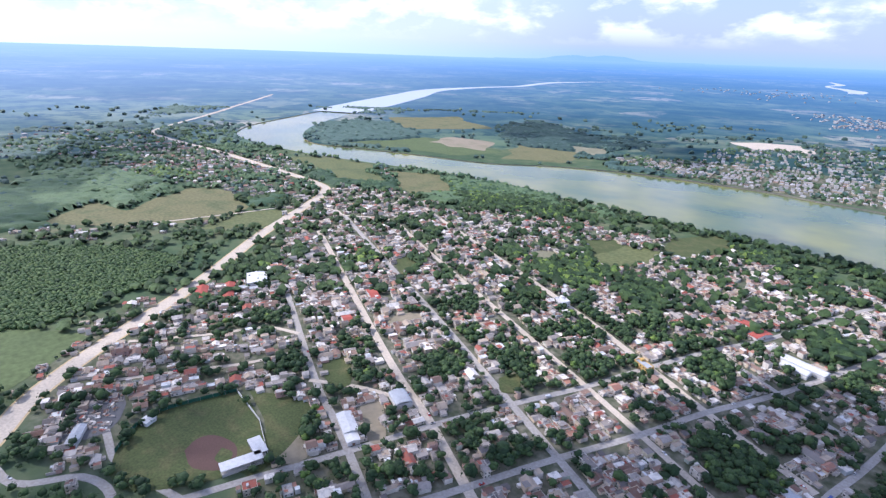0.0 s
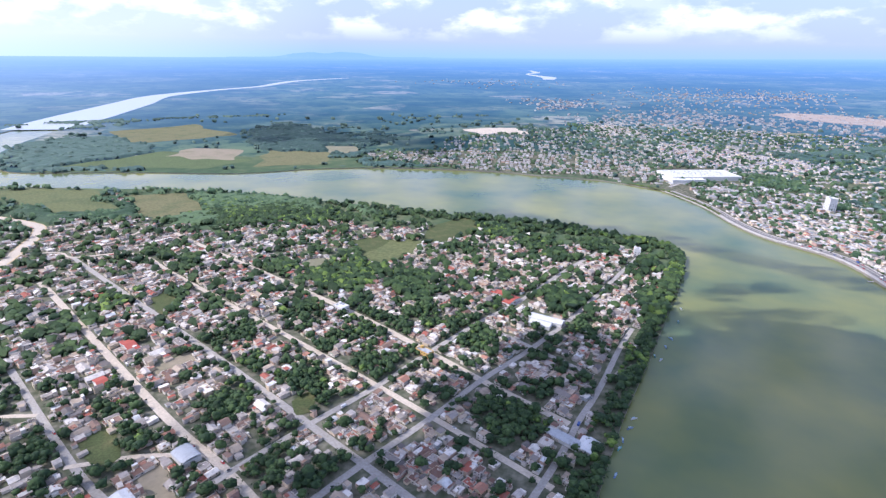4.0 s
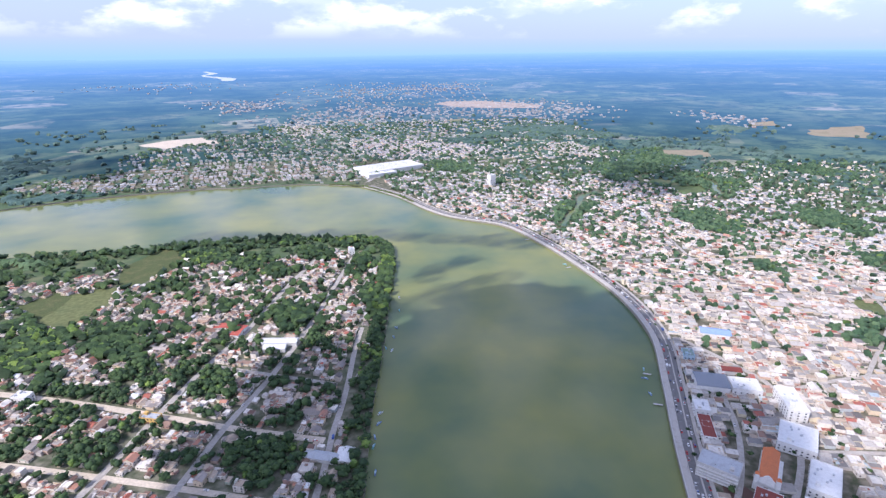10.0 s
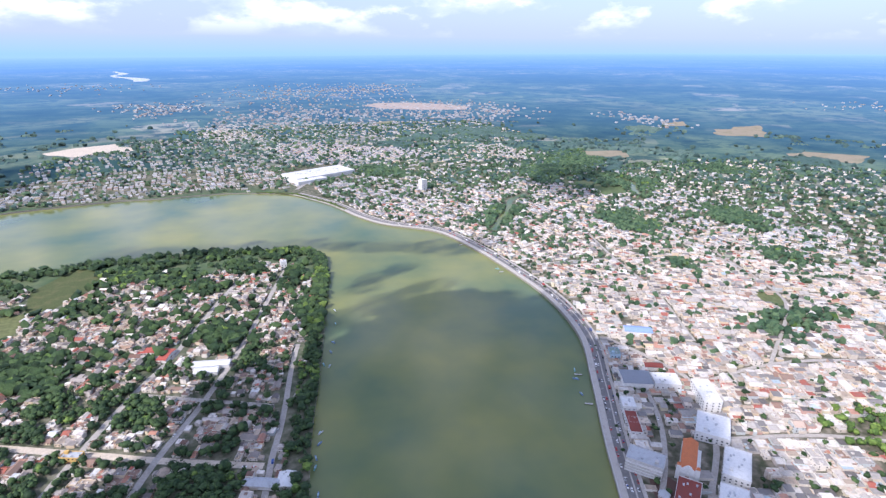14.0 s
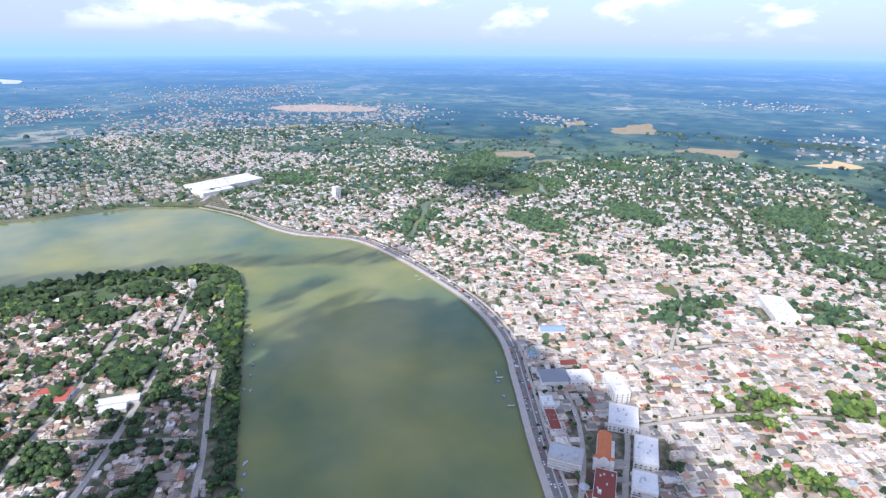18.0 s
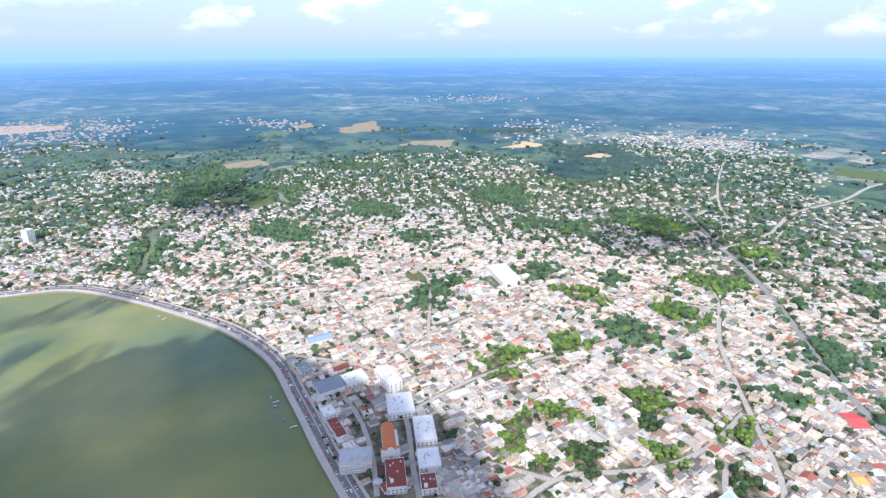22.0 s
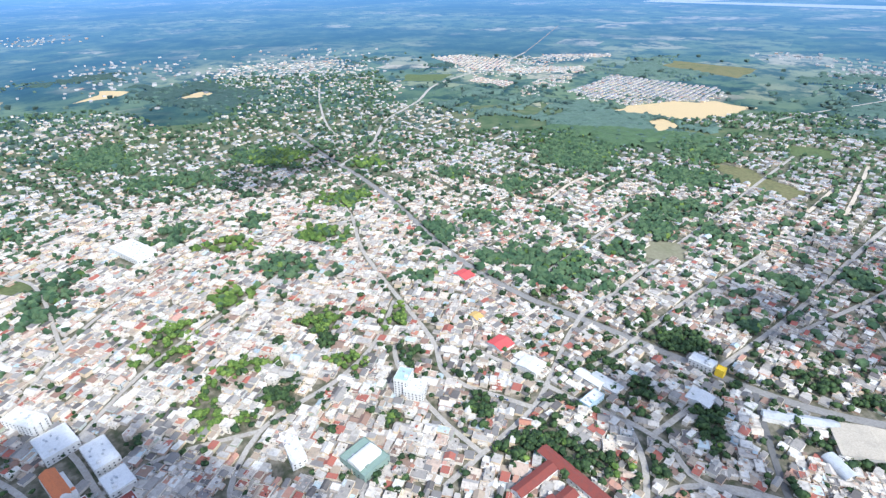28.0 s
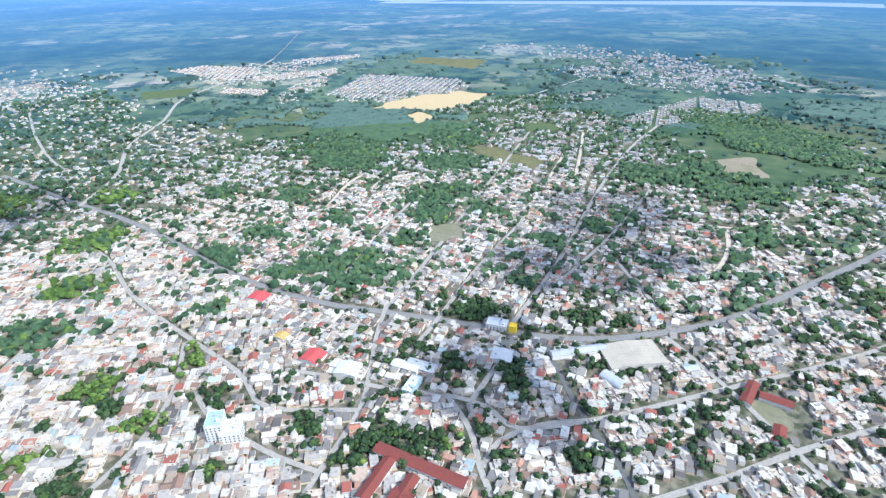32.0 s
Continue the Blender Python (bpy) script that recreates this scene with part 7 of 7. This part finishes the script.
def church():
    t = thing("church", 361, 269, 40, "old white church with a long terracotta roof", "church")
    part("wall", gable_walls(12, 42, 10, 3.0), M_PLASTER, t).matrix_basis = Matrix.Rotation(-math.pi / 2, 4, "Z")
    part("roof", gable_roof(12, 42, 10, 3.0, 0.6, 0.3), M_TERRACOTTA, t).matrix_basis = Matrix.Rotation(-math.pi / 2, 4, "Z")
    part("facade", prism([(-5.7, -1), (5.7, -1), (5.7, 11), (4, 12), (2.2, 14.2), (0, 15.4), (-2.2, 14.2), (-4, 12), (-5.7, 11)], -0.6, 0.6), M_PLASTER, t).matrix_basis = Matrix.Translation((-21.8, 0, 0)) @ Matrix.Rotation(math.pi / 2, 4, "Z")
    part("side_chapel", box(-18, 16, -10, -6.05, -1, 6), M_PLASTER, t)
    part("apse", box(21, 25, -4.5, 4.5, -1, 9), M_PLASTER, t)
    for s in (-1, 1):
        part("tower", box(-23, -19.4, s * 7.6 - 1.8, s * 7.6 + 1.8, -1, 14), M_PLASTER, t)
        bm = bmesh.new()
        bmesh.ops.create_cone(bm, cap_ends=True, segments=4, radius1=2.5, radius2=0.1, depth=2.6, matrix=Matrix.Translation((-21.2, s * 7.6, 15.3)) @ Matrix.Rotation(math.pi / 4, 4, "Z"))
        part("spire", bm, M_TERRACOTTA, t)
    first = None
    for k in range(8):
        for s in (-1, 1):
            m = Matrix.Translation((-15 + k * 4.6, s * 6.0, 6.5)) @ Matrix.Rotation(0 if s < 0 else math.pi, 4, "Z")
            if first is None:
                first = part("window", box(-0.6, 0.6, -0.08, 0.1, 0, 2.0), M_WINDOW, t)
                first.matrix_basis = m
            else:
                shared_part("window", first, t, m)
            part("buttress", box(-13 + k * 4.6 - 0.4, -13 + k * 4.6 + 0.4, s * 6.05 + (0 if s > 0 else -1.0), s * 6.05 + (1.0 if s > 0 else 0), -1, 8), M_PLASTER, t)
    part("door", box(-22.6, -22.38, -1.6, 1.6, 0, 4.2), M_DOOR, t)


church()
building("municipal_building", "long government building with a brick-red roof", "public building", 333, 242, 38, 38, 19, 8, roof=M_REDBROWN, win=(2, 9, 5))
building("department_store", "white flat-roofed block with a grid of roof ducts", "store", 401, 250, 38, 40, 22, 8, win=(2, 9, 5))
building("department_store", "lower white block joined to the store", "store", 366, 224, 38, 26, 22, 7.5, win=(2, 5, 5))
building("shop_row", "shops under a dark red roof", "shop", 339, 208, 38, 20, 15, 7, roof=M_REDBROWN, win=(2, 4, 3))


def slatted_hotel():
    t = building("hotel", "four-storey concrete hotel with white horizontal balcony bands", "hotel", 333, 291, 128, 32, 20, 12.5, wall=M_CONCRETE, roof=M_LGREY)
    for fl in range(4):
        for s in (-1, 1):
            part("balcony", box(-15.5, 15.5, s * 10 - (1.4 if s < 0 else -0.02), s * 10 + (1.4 if s > 0 else -0.02), fl * 3.0 + 0.2, fl * 3.0 + 1.2), M_PLASTER, t)
            for k in range(8):
                xx = -14.6 + k * 4.1
                part("balcony_wall", box(xx - 0.12, xx + 0.12, s * 10 - (1.2 if s < 0 else -0.03), s * 10 + (1.2 if s > 0 else -0.03), fl * 3.0 + 1.2, fl * 3.0 + 3.0), M_PLASTER, t)


slatted_hotel()
building("cinema", "white hall with a dark grey curved sheet roof", "hall", 413, 394, 62, 26, 32, 9, roof=M_GREYROOF, style="barrel", rise=2.2)
building("store", "white flat-roofed store beside the grey hall", "store", 440, 376, 62, 22, 28, 9, win=(2, 4, 5))
building("shop_row", "row of shops under a brick-red roof by the quay", "shop", 357, 335, 60, 34, 12, 6, roof=M_REDBROWN, style="flat", win=(2, 8, 2), extras=False)
building("shop", "white flat-roofed riverside shop", "shop", 374, 362, 60, 18, 14, 8, win=(2, 4, 3))
building("market", "shed with a bright blue ridge roof", "market", 492, 478, 58, 16, 34, 8, roof=M_BLUE, style="gable", rise=2)
building("apartment_block", "pale five-storey block with window bands", "apartment block", 462, 340, 62, 40, 18, 13, win=(4, 8, 3))
building("shop", "shop with a turquoise flat roof", "shop", 428, 448, 62, 16, 12, 8, wall=M_PALEBLUE, roof=M_TURQ, win=(2, 4, 3))
building("school", "school court with a dark red roof", "school", 448, 404, 62, 10, 20, 5, roof=M_REDBROWN, style="gable", rise=2)


def plaza():
    tagged(flat_patch("plaza", np.array([(296, 228), (318, 272), (335, 256), (312, 226)], float), M_CLAY, 0.5), "pinkish paved town square", "square", kind="structure")
    t = thing("gazebo", 312, 248, 0, "white octagonal bandstand on the square", "gazebo")
    bm = bmesh.new()
    bmesh.ops.create_cone(bm, cap_ends=True, segments=8, radius1=5.0, radius2=4.8, depth=1.0, matrix=Matrix.Translation((0, 0, 0.5)))
    part("base", bm, M_CONCRETE, t)
    bm = bmesh.new()
    bmesh.ops.create_cone(bm, cap_ends=True, segments=8, radius1=5.2, radius2=0.4, depth=2.4, matrix=Matrix.Translation((0, 0, 5.6)))
    part("roof", bm, M_LGREY, t)
    for k in range(8):
        a = k * math.pi / 4
        part("post", box(4.2 * math.cos(a) - 0.12, 4.2 * math.cos(a) + 0.12, 4.2 * math.sin(a) - 0.12, 4.2 * math.sin(a) + 0.12, 1.0, 4.45), M_PLASTER, t)


plaza()

# ---------- the slopes and the avenue ----------
building("hotel", "tall pale hotel tower with a blue-tinted roof terrace", "hotel", 452, -44, 62, 15, 20, 24, wall=M_PLASTER, roof=M_PALEBLUE, win=(7, 4, 5))
building("hotel", "white lower wing joined to the hotel tower", "hotel", 432, -54, 62, 20, 18, 16, win=(4, 5, 4))
building("gymnasium", "turquoise hall with a raised white curved roof", "gymnasium", 347, 6, 38, 34, 30, 10, wall=M_TURQ, roof=M_TURQ, win=(2, 6, 6))
building("roof_hall", "white curved sheet roof over the gymnasium court", "roof", 347, 6, 38, 16, 26, 12.5, wall=M_PLASTER, roof=M_WHITE, style="barrel", rise=2.5)
building("store", "long white flat-roofed store", "store", 372, 72, 20, 40, 14, 9, win=(2, 8, 3))
building("house", "house with a wide pinkish red roof", "house", 484, -165, 30, 24, 22, 6, roof=M_BRIGHTRED, style="gable", rise=3)
building("shop", "shop with a bright red roof", "shop", 650, -159, 30, 26, 20, 6, roof=M_BRIGHTRED, style="gable", rise=2.5)
building("warehouse", "white shed with a pale sheet roof", "warehouse", 440, -188, 40, 26, 22, 7, roof=M_WHITE, style="gable", rise=1.6)
building("store", "flat-roofed store with a blue and white front", "store", 375, -232, 30, 12, 26, 7, wall=M_PALEBLUE, roof=M_WHITE, win=(1, 3, 6))
building("warehouse", "long grey sheet-roofed warehouse near the avenue", "warehouse", 394, -257, 120, 14, 34, 6, roof=M_LGREY, style="gable", rise=1.6)
building("warehouse", "white sheet-roofed bay beside the grey warehouse", "warehouse", 405, -243, 120, 12, 32, 6, roof=M_WHITE, style="gable", rise=1.4)
building("shop", "white shop beside a yellow kiosk on the avenue", "shop", 404, -380, 35, 26, 16, 8, win=(2, 6, 3))
building("kiosk", "bright yellow two-storey shop front", "shop", 387, -391, 35, 9, 9, 9, wall=M_YELLOW, roof=M_YELLOW, extras=False)
building("workshop", "white sheet-roofed workshop near the avenue", "workshop", 352, -342, 35, 24, 20, 7, roof=M_WHITE, style="gable", rise=2)
building("bank", "small shop with a golden roof", "shop", 545, -150, 30, 16, 12, 6, roof=M_ORANGE, style="gable", rise=2)
building("hospital", "large white flat-roofed hospital on the hill", "hospital", 818, 338, 45, 70, 36, 9, win=(2, 9, 5))
building("hospital", "low white hospital wing on the hill", "hospital", 790, 318, 45, 28, 26, 8, win=(2, 5, 5))


def red_school():
    for cx, cy, rz, ln in ((281, -179, 26.5, 92), (292, -140, 118, 46), (264, -150, 118, 40), (262, -148, 26.5, 20)):
        building("school", "long school wing with a weathered red roof", "school", cx, cy, rz - 90, 12, ln, 8, roof=M_REDBROWN, style="gable", rise=2.2, win=(2, 2, int(ln / 6)))


red_school()


def market_hall():
    t = building("market_hall", "huge market hall under a shallow cream roof", "market", 262, -462, 62, 66, 42, 6, wall=M_CONCRETE, roof=M_CREAM, style="gable", rise=2.6)
    for k in range(4):
        building("warehouse", "grey sawtooth bay beside the market hall", "warehouse", 312 - k * 5, -402 - k * 11, 152, 11, 30, 6, roof=M_LGREY, style="gable", rise=2)
    building("warehouse", "quonset shed with a pale curved roof", "warehouse", 247, -408, 90, 14, 26, 3, roof=M_LGREY, style="barrel", rise=5)


market_hall()


def court_school():
    for cx, cy, rz, ln in ((150, -508, 105, 38), (128, -519, 20, 30), (104, -474, 110, 24)):
        building("school", "school wing with a brick-red roof round a court", "school", cx, cy, rz - 90, 11, ln, 5, roof=M_REDBROWN, style="gable", rise=2)
    tagged(flat_patch("school_court", np.array([(148, -490), (135, -512), (100, -494), (110, -468)], float), M_TANFIELD, 0.5), "bare brown school court", "court", kind="structure")


court_school()
building("mall", "large white shopping mall with a flat roof", "mall", 296, 1610, 20, 190, 90, 11, win=None)
building("mall", "white lower wing of the shopping mall", "mall", 250, 1540, 20, 90, 60, 9, win=None)
building("tower_block", "slim white tower block among low houses", "tower block", 541, 1382, 15, 16, 16, 30, win=(6, 3, 3))


# ---------- riverside: lamps, jetties, boats, cars ----------
def quay_point(f, d):
    ln = offset(_quay, d)
    seg = np.r_[0, np.cumsum(np.hypot(*np.diff(_quay, axis=0).T))]
    s = f * seg[-1]
    x, y = np.interp(s, seg, ln[:, 0]), np.interp(s, seg, ln[:, 1])
    x2, y2 = np.interp(s + 2, seg, ln[:, 0]), np.interp(s + 2, seg, ln[:, 1])
    return x, y, math.atan2(y2 - y, x2 - x)


def lamp_proto():
    t = thing("street_lamp", 0, 0, 0, "tall grey street lamp with two arms", "street lamp", "lamps along the promenade", z=0)
    bm = bmesh.new()
    bmesh.ops.create_cone(bm, cap_ends=True, segments=8, radius1=0.14, radius2=0.08, depth=8.6, matrix=Matrix.Translation((0, 0, 4.3)))
    part("pole", bm, M_METAL, t)
    for s in (-1, 1):
        a = part("arm", box(min(0, s * 1.6), max(0, s * 1.6), -0.05, 0.05, 8.4, 8.5), M_METAL, t)
        part("lamp_head", box(s * 1.6 - 0.35, s * 1.6 + 0.35, -0.15, 0.15, 8.28, 8.42, 0.03), M_PLASTER, a)
    return t


def car_proto(van):
    t = thing("van" if van else "car", 0, 0, 0, "parked van on the riverside road" if van else "small car on the riverside road", "van" if van else "car", "vehicles along the river", z=0)
    if van:
        part("body", prism([(-2.6, 0.4), (2.7, 0.4), (2.75, 1.2), (2.2, 2.1), (-2.55, 2.2)], -0.95, 0.95), M_CAR, t)
        part("windscreen", prism([(2.24, 2.08), (2.78, 1.22), (2.80, 1.25), (2.27, 2.1)], -0.85, 0.85), M_WINDOW, t)
    else:
        part("body", prism([(-2.1, 0.35), (2.15, 0.35), (2.15, 0.75), (1.1, 0.95), (-1.5, 1.0), (-2.1, 0.9)], -0.85, 0.85), M_CAR, t)
        part("cabin", prism([(-1.4, 0.98), (1.0, 0.94), (0.45, 1.45), (-1.0, 1.47)], -0.74, 0.74), M_WINDOW, t)
        part("roof", prism([(-1.0, 1.46), (0.45, 1.44), (0.35, 1.52), (-0.9, 1.53)], -0.70, 0.70), M_CAR, t)
    first = None
    for x in (-1.35, 1.35):
        for y in (-0.8, 0.8):
            m = Matrix.Translation((x, y, 0.32))
            if first is None:
                bm = bmesh.new()
                bmesh.ops.create_cone(bm, cap_ends=True, segments=10, radius1=0.32, radius2=0.32, depth=0.2, matrix=Matrix.Rotation(math.pi / 2, 4, "X"))
                first = part("wheel", bm, M_TYRE, t)
                first.matrix_basis = m
            else:
                shared_part("wheel", first, t, m)
    return t


def riverside():
    lamp, car, van = lamp_proto(), car_proto(False), car_proto(True)
    r = random.Random(6)
    first = True
    for k in range(46):
        x, y, a = quay_point(0.16 + k * 0.018, 5.8)
        m = Matrix.LocRotScale((x, y, float(ground_z(x, y)) + 0.5), Euler((0, 0, a + math.pi / 2)), None)
        if first:
            lamp.matrix_basis, first = m, False
        else:
            copy_thing(lamp, m)
    fc, fv = True, True
    spots = []
    for k in range(240):
        f = r.uniform(0.26, 0.99)
        lane = r.choice((8.6, 8.6, 11.6, 17.2, 19.0, 19.0))
        if all(abs(f - g) > 0.0055 or abs(lane - o) > 2.2 for g, o in spots):
            spots.append((f, lane))
    for f, lane in spots:
        x, y, a = quay_point(f, lane)
        m = Matrix.LocRotScale((x, y, float(ground_z(x, y)) + 0.3), Euler((0, 0, a + (math.pi if lane > 15 else 0) + r.uniform(-0.03, 0.03))), None)
        if r.random() < 0.2:
            if fv:
                van.matrix_basis, fv = m, False
            else:
                copy_thing(van, m)
        elif fc:
            car.matrix_basis, fc = m, False
        else:
            copy_thing(car, m)
    # vehicles in the streets
    for name, w, mat, line in ROADS:
        seg = np.r_[0, np.cumsum(np.hypot(*np.diff(line, axis=0).T))]
        for _ in range(int(seg[-1] / 150)):
            s = r.uniform(0, seg[-1] - 3)
            ln = offset(line, r.choice((-1, 1)) * (w / 2 - 1.4))
            x, y = np.interp(s, seg, ln[:, 0]), np.interp(s, seg, ln[:, 1])
            if math.hypot(x, y) > 520:
                continue
            x2, y2 = np.interp(s + 2, seg, ln[:, 0]), np.interp(s + 2, seg, ln[:, 1])
            p = van if r.random() < 0.2 else car
            copy_thing(p, Matrix.LocRotScale((x, y, float(ground_z(x, y)) + 0.26), Euler((0, 0, math.atan2(y2 - y, x2 - x))), None))
    # planting between the carriageways
    small = tree_proto(90, M_TREE_O)
    tagged(small, "small clipped street tree beside the riverside road", "tree", "street trees")
    for k in range(70):
        x, y, a = quay_point(r.uniform(0.3, 0.99), r.choice((14.6, 24.6, 26.2)))
        rad = r.uniform(1.2, 2.4)
        m = Matrix.LocRotScale((x, y, 0.3), Euler((0, 0, k)), (rad, rad, rad * 1.1))
        if k < 69:
            copy_thing(small, m)
        else:
            small.matrix_basis = m


riverside()


def jetties_and_boats():
    r = random.Random(3)
    for k, (x, y, a) in enumerate(((363, 428, 150), (431, 733, 185), (340, 378, 150), (425, 880, 190))):
        t = thing("jetty", x, y, a, "small plank jetty below the quay wall", "jetty", "jetties along the quay", z=-2.0)
        for j in range(7):
            part("plank", box(-1 + j * 1.25, 0.15 + j * 1.25, -1.1, 1.1, 1.0, 1.12), M_CONCRETE, t)
        for j in (0, 3, 6):
            for s in (-1, 1):
                part("post", box(-0.5 + j * 1.25 - 0.1, -0.5 + j * 1.25 + 0.1, s * 1.0 - 0.1, s * 1.0 + 0.1, -2.5, 1.6), M_TRUNK, t)
    base = None
    spots = [(96, 559), (51, 412), (44, 367), (90, 566), (104, 590), (58, 430), (62, 445), (112, 612), (48, 400), (372, 440), (362, 424), (350, 398), (438, 748), (126, 660), (134, 700)]
    for k, (x, y) in enumerate(spots):
        m = Matrix.LocRotScale((x + (2.5 if x < 200 else -9), y, -2.0), Euler((0, 0, r.uniform(0.6, 2.4))), (1, 1, 1))
        if base is None:
            base = thing("boat", 0, 0, 0, "narrow open motor launch moored at the bank", "boat", "moored launches", z=-2)
            hull = [(-3.5, -0.7), (2.0, -0.8), (3.2, -0.45), (4.0, 0), (3.2, 0.45), (2.0, 0.8), (-3.5, 0.7)]
            bm = bmesh.new()
            lo, hi = [bm.verts.new((x1 * 0.94, y1 * 0.7, -0.25)) for x1, y1 in hull], [bm.verts.new((x1, y1, 0.55)) for x1, y1 in hull]
            inn = [bm.verts.new((x1 * 0.93, y1 * 0.84, 0.5)) for x1, y1 in hull]
            flo = [bm.verts.new((x1 * 0.9, y1 * 0.7, 0.08)) for x1, y1 in hull]
            bm.faces.new(lo[::-1])
            bm.faces.new(flo)
            for i in range(len(hull)):
                j = (i + 1) % len(hull)
                for p, q in ((lo, hi), (hi, inn), (inn, flo)):
                    bm.faces.new((p[i], p[j], q[j], q[i]))
            part("hull", bm, M_BOAT, base)
            for xx in (-2, 0, 1.6):
                part("thwart", box(xx - 0.18, xx + 0.18, -0.62, 0.62, 0.3, 0.36), M_TRUNK, base)
            part("awning", box(-2.2, 0.8, -0.75, 0.75, 1.75, 1.82), M_PALEBLUE, base)
            for sx in (-2.1, 0.7):
                for sy in (-0.65, 0.65):
                    part("awning_post", box(sx - 0.03, sx + 0.03, sy - 0.03, sy + 0.03, 0.4, 1.75), M_METAL, base)
            base.matrix_basis = m
        else:
            copy_thing(base, m)


jetties_and_boats()


# ---------- clouds that shade the land ----------
CLOUD_Z = 900.0
CLOUD_SHIFT = Vector((SUN_DIR.x / SUN_DIR.z * CLOUD_Z, SUN_DIR.y / SUN_DIR.z * CLOUD_Z, CLOUD_Z))


def cloud(puffs, seed, label, material=M_CLOUD_THIN):
    """A flat-based cloud from puffs given by the ground below their shade: x, y, radius."""
    r = np.random.default_rng(seed)
    V, F, n = [], [], 0
    bv, bf = ico(3)
    rim = [(x + rad * math.cos(a), y + rad * math.sin(a), rad * q) for x, y, rad in puffs for a, q in zip(r.uniform(0, 6.28, 9), r.uniform(0.10, 0.34, 9))]
    for cx, cy, rad in [*puffs, *rim]:
        c = np.array([cx, cy, 0]) + np.array(CLOUD_SHIFT)
        ang = np.arctan2(bv[:, 1], bv[:, 0])
        ph = r.uniform(0, 6.28, 4)
        k = 1 + 0.10 * np.sin(5 * ang + ph[0]) + 0.08 * np.sin(9 * ang + ph[1]) + 0.05 * np.sin(17 * ang + ph[2]) + r.normal(0, 0.012, len(bv))
        v = bv * np.array([rad, rad, 30.0 + 0.1 * rad]) * np.c_[k, k, np.ones(len(k))]
        v[:, 2] = np.where(v[:, 2] < -8, -8, v[:, 2])
        V.append(v + c)
        F.append(bf + n)
        n += len(bv)
    ob = mesh_object("cloud", np.vstack(V), np.vstack(F), material, shade_smooth=True)
    tagged(ob, label, "cloud", kind="structure")


cloud([(250, 580, 92), (300, 600, 82), (205, 600, 48), (165, 590, 45), (330, 640, 42), (268, 645, 40), (372, 550, 42), (398, 545, 34), (120, 560, 44), (150, 495, 92), (60, 430, 105), (335, 430, 100), (200, 350, 180), (345, 320, 62), (285, 200, 100), (100, 250, 150), (-10, 330, 95), (-45, 420, 68), (-100, 250, 85), (-160, 200, 55), (-60, 150, 100), (0, 520, 60)], 1,
      "white flat-based cumulus cloud above the river", M_CLOUD)


def streak(a, b, n, rad, seed):
    """Puffs strung unevenly along a line."""
    r = np.random.default_rng(seed)
    return [(a[0] + (b[0] - a[0]) * k / (n - 1) + r.normal(0, rad * 0.25), a[1] + (b[1] - a[1]) * k / (n - 1) + r.normal(0, rad * 0.25), rad * r.uniform(0.6, 1.25)) for k in range(n)]


# unseen veil, added to dim streaks of water and soften the shade's edge
cloud(streak((185, 960), (450, 850), 11, 24, 1) + streak((-190, 1060), (150, 985), 12, 30, 2) + streak((180, 770), (270, 815), 5, 16, 3) + streak((95, 650), (300, 735), 9, 20, 4) + streak((365, 655), (430, 585), 6, 18, 5), 7,
      "added unseen veil dimming the bend of the river", M_VEIL)
cloud([(385, 395, 46), (380, 320, 52), (355, 235, 62), (330, 165, 52), (290, 100, 60)], 8, "ragged edge of cloud above the old centre", M_VEIL_DENSE)
# out of view, added only to darken the ground round the ball field
cloud([(-380, 170, 110), (-280, 250, 80), (-460, 100, 90), (-200, 330, 60)], 9, "added unseen cloud that darkens the ball field", M_VEIL)
cloud([(330, -300, 55), (375, -350, 50), (270, -300, 45), (440, -620, 100), (540, -740, 90), (470, -520, 60)], 2, "thin white cumulus cloud above the town")
cloud([(920, 1200, 100), (1000, 1300, 90), (850, 1120, 60)], 3, "small white cumulus cloud above the plain")
cloud([(1150, 180, 70), (1250, 100, 80)], 4, "small white cumulus cloud over the eastern slope")
cloud([(-1150, 1900, 200), (-800, 1900, 160), (-500, 1750, 120)], 5, "white cumulus cloud over the northern woods")
cloud([(-1500, 300, 200), (-1200, 100, 150), (-1750, 600, 160)], 6, "white cumulus cloud over the western fields")
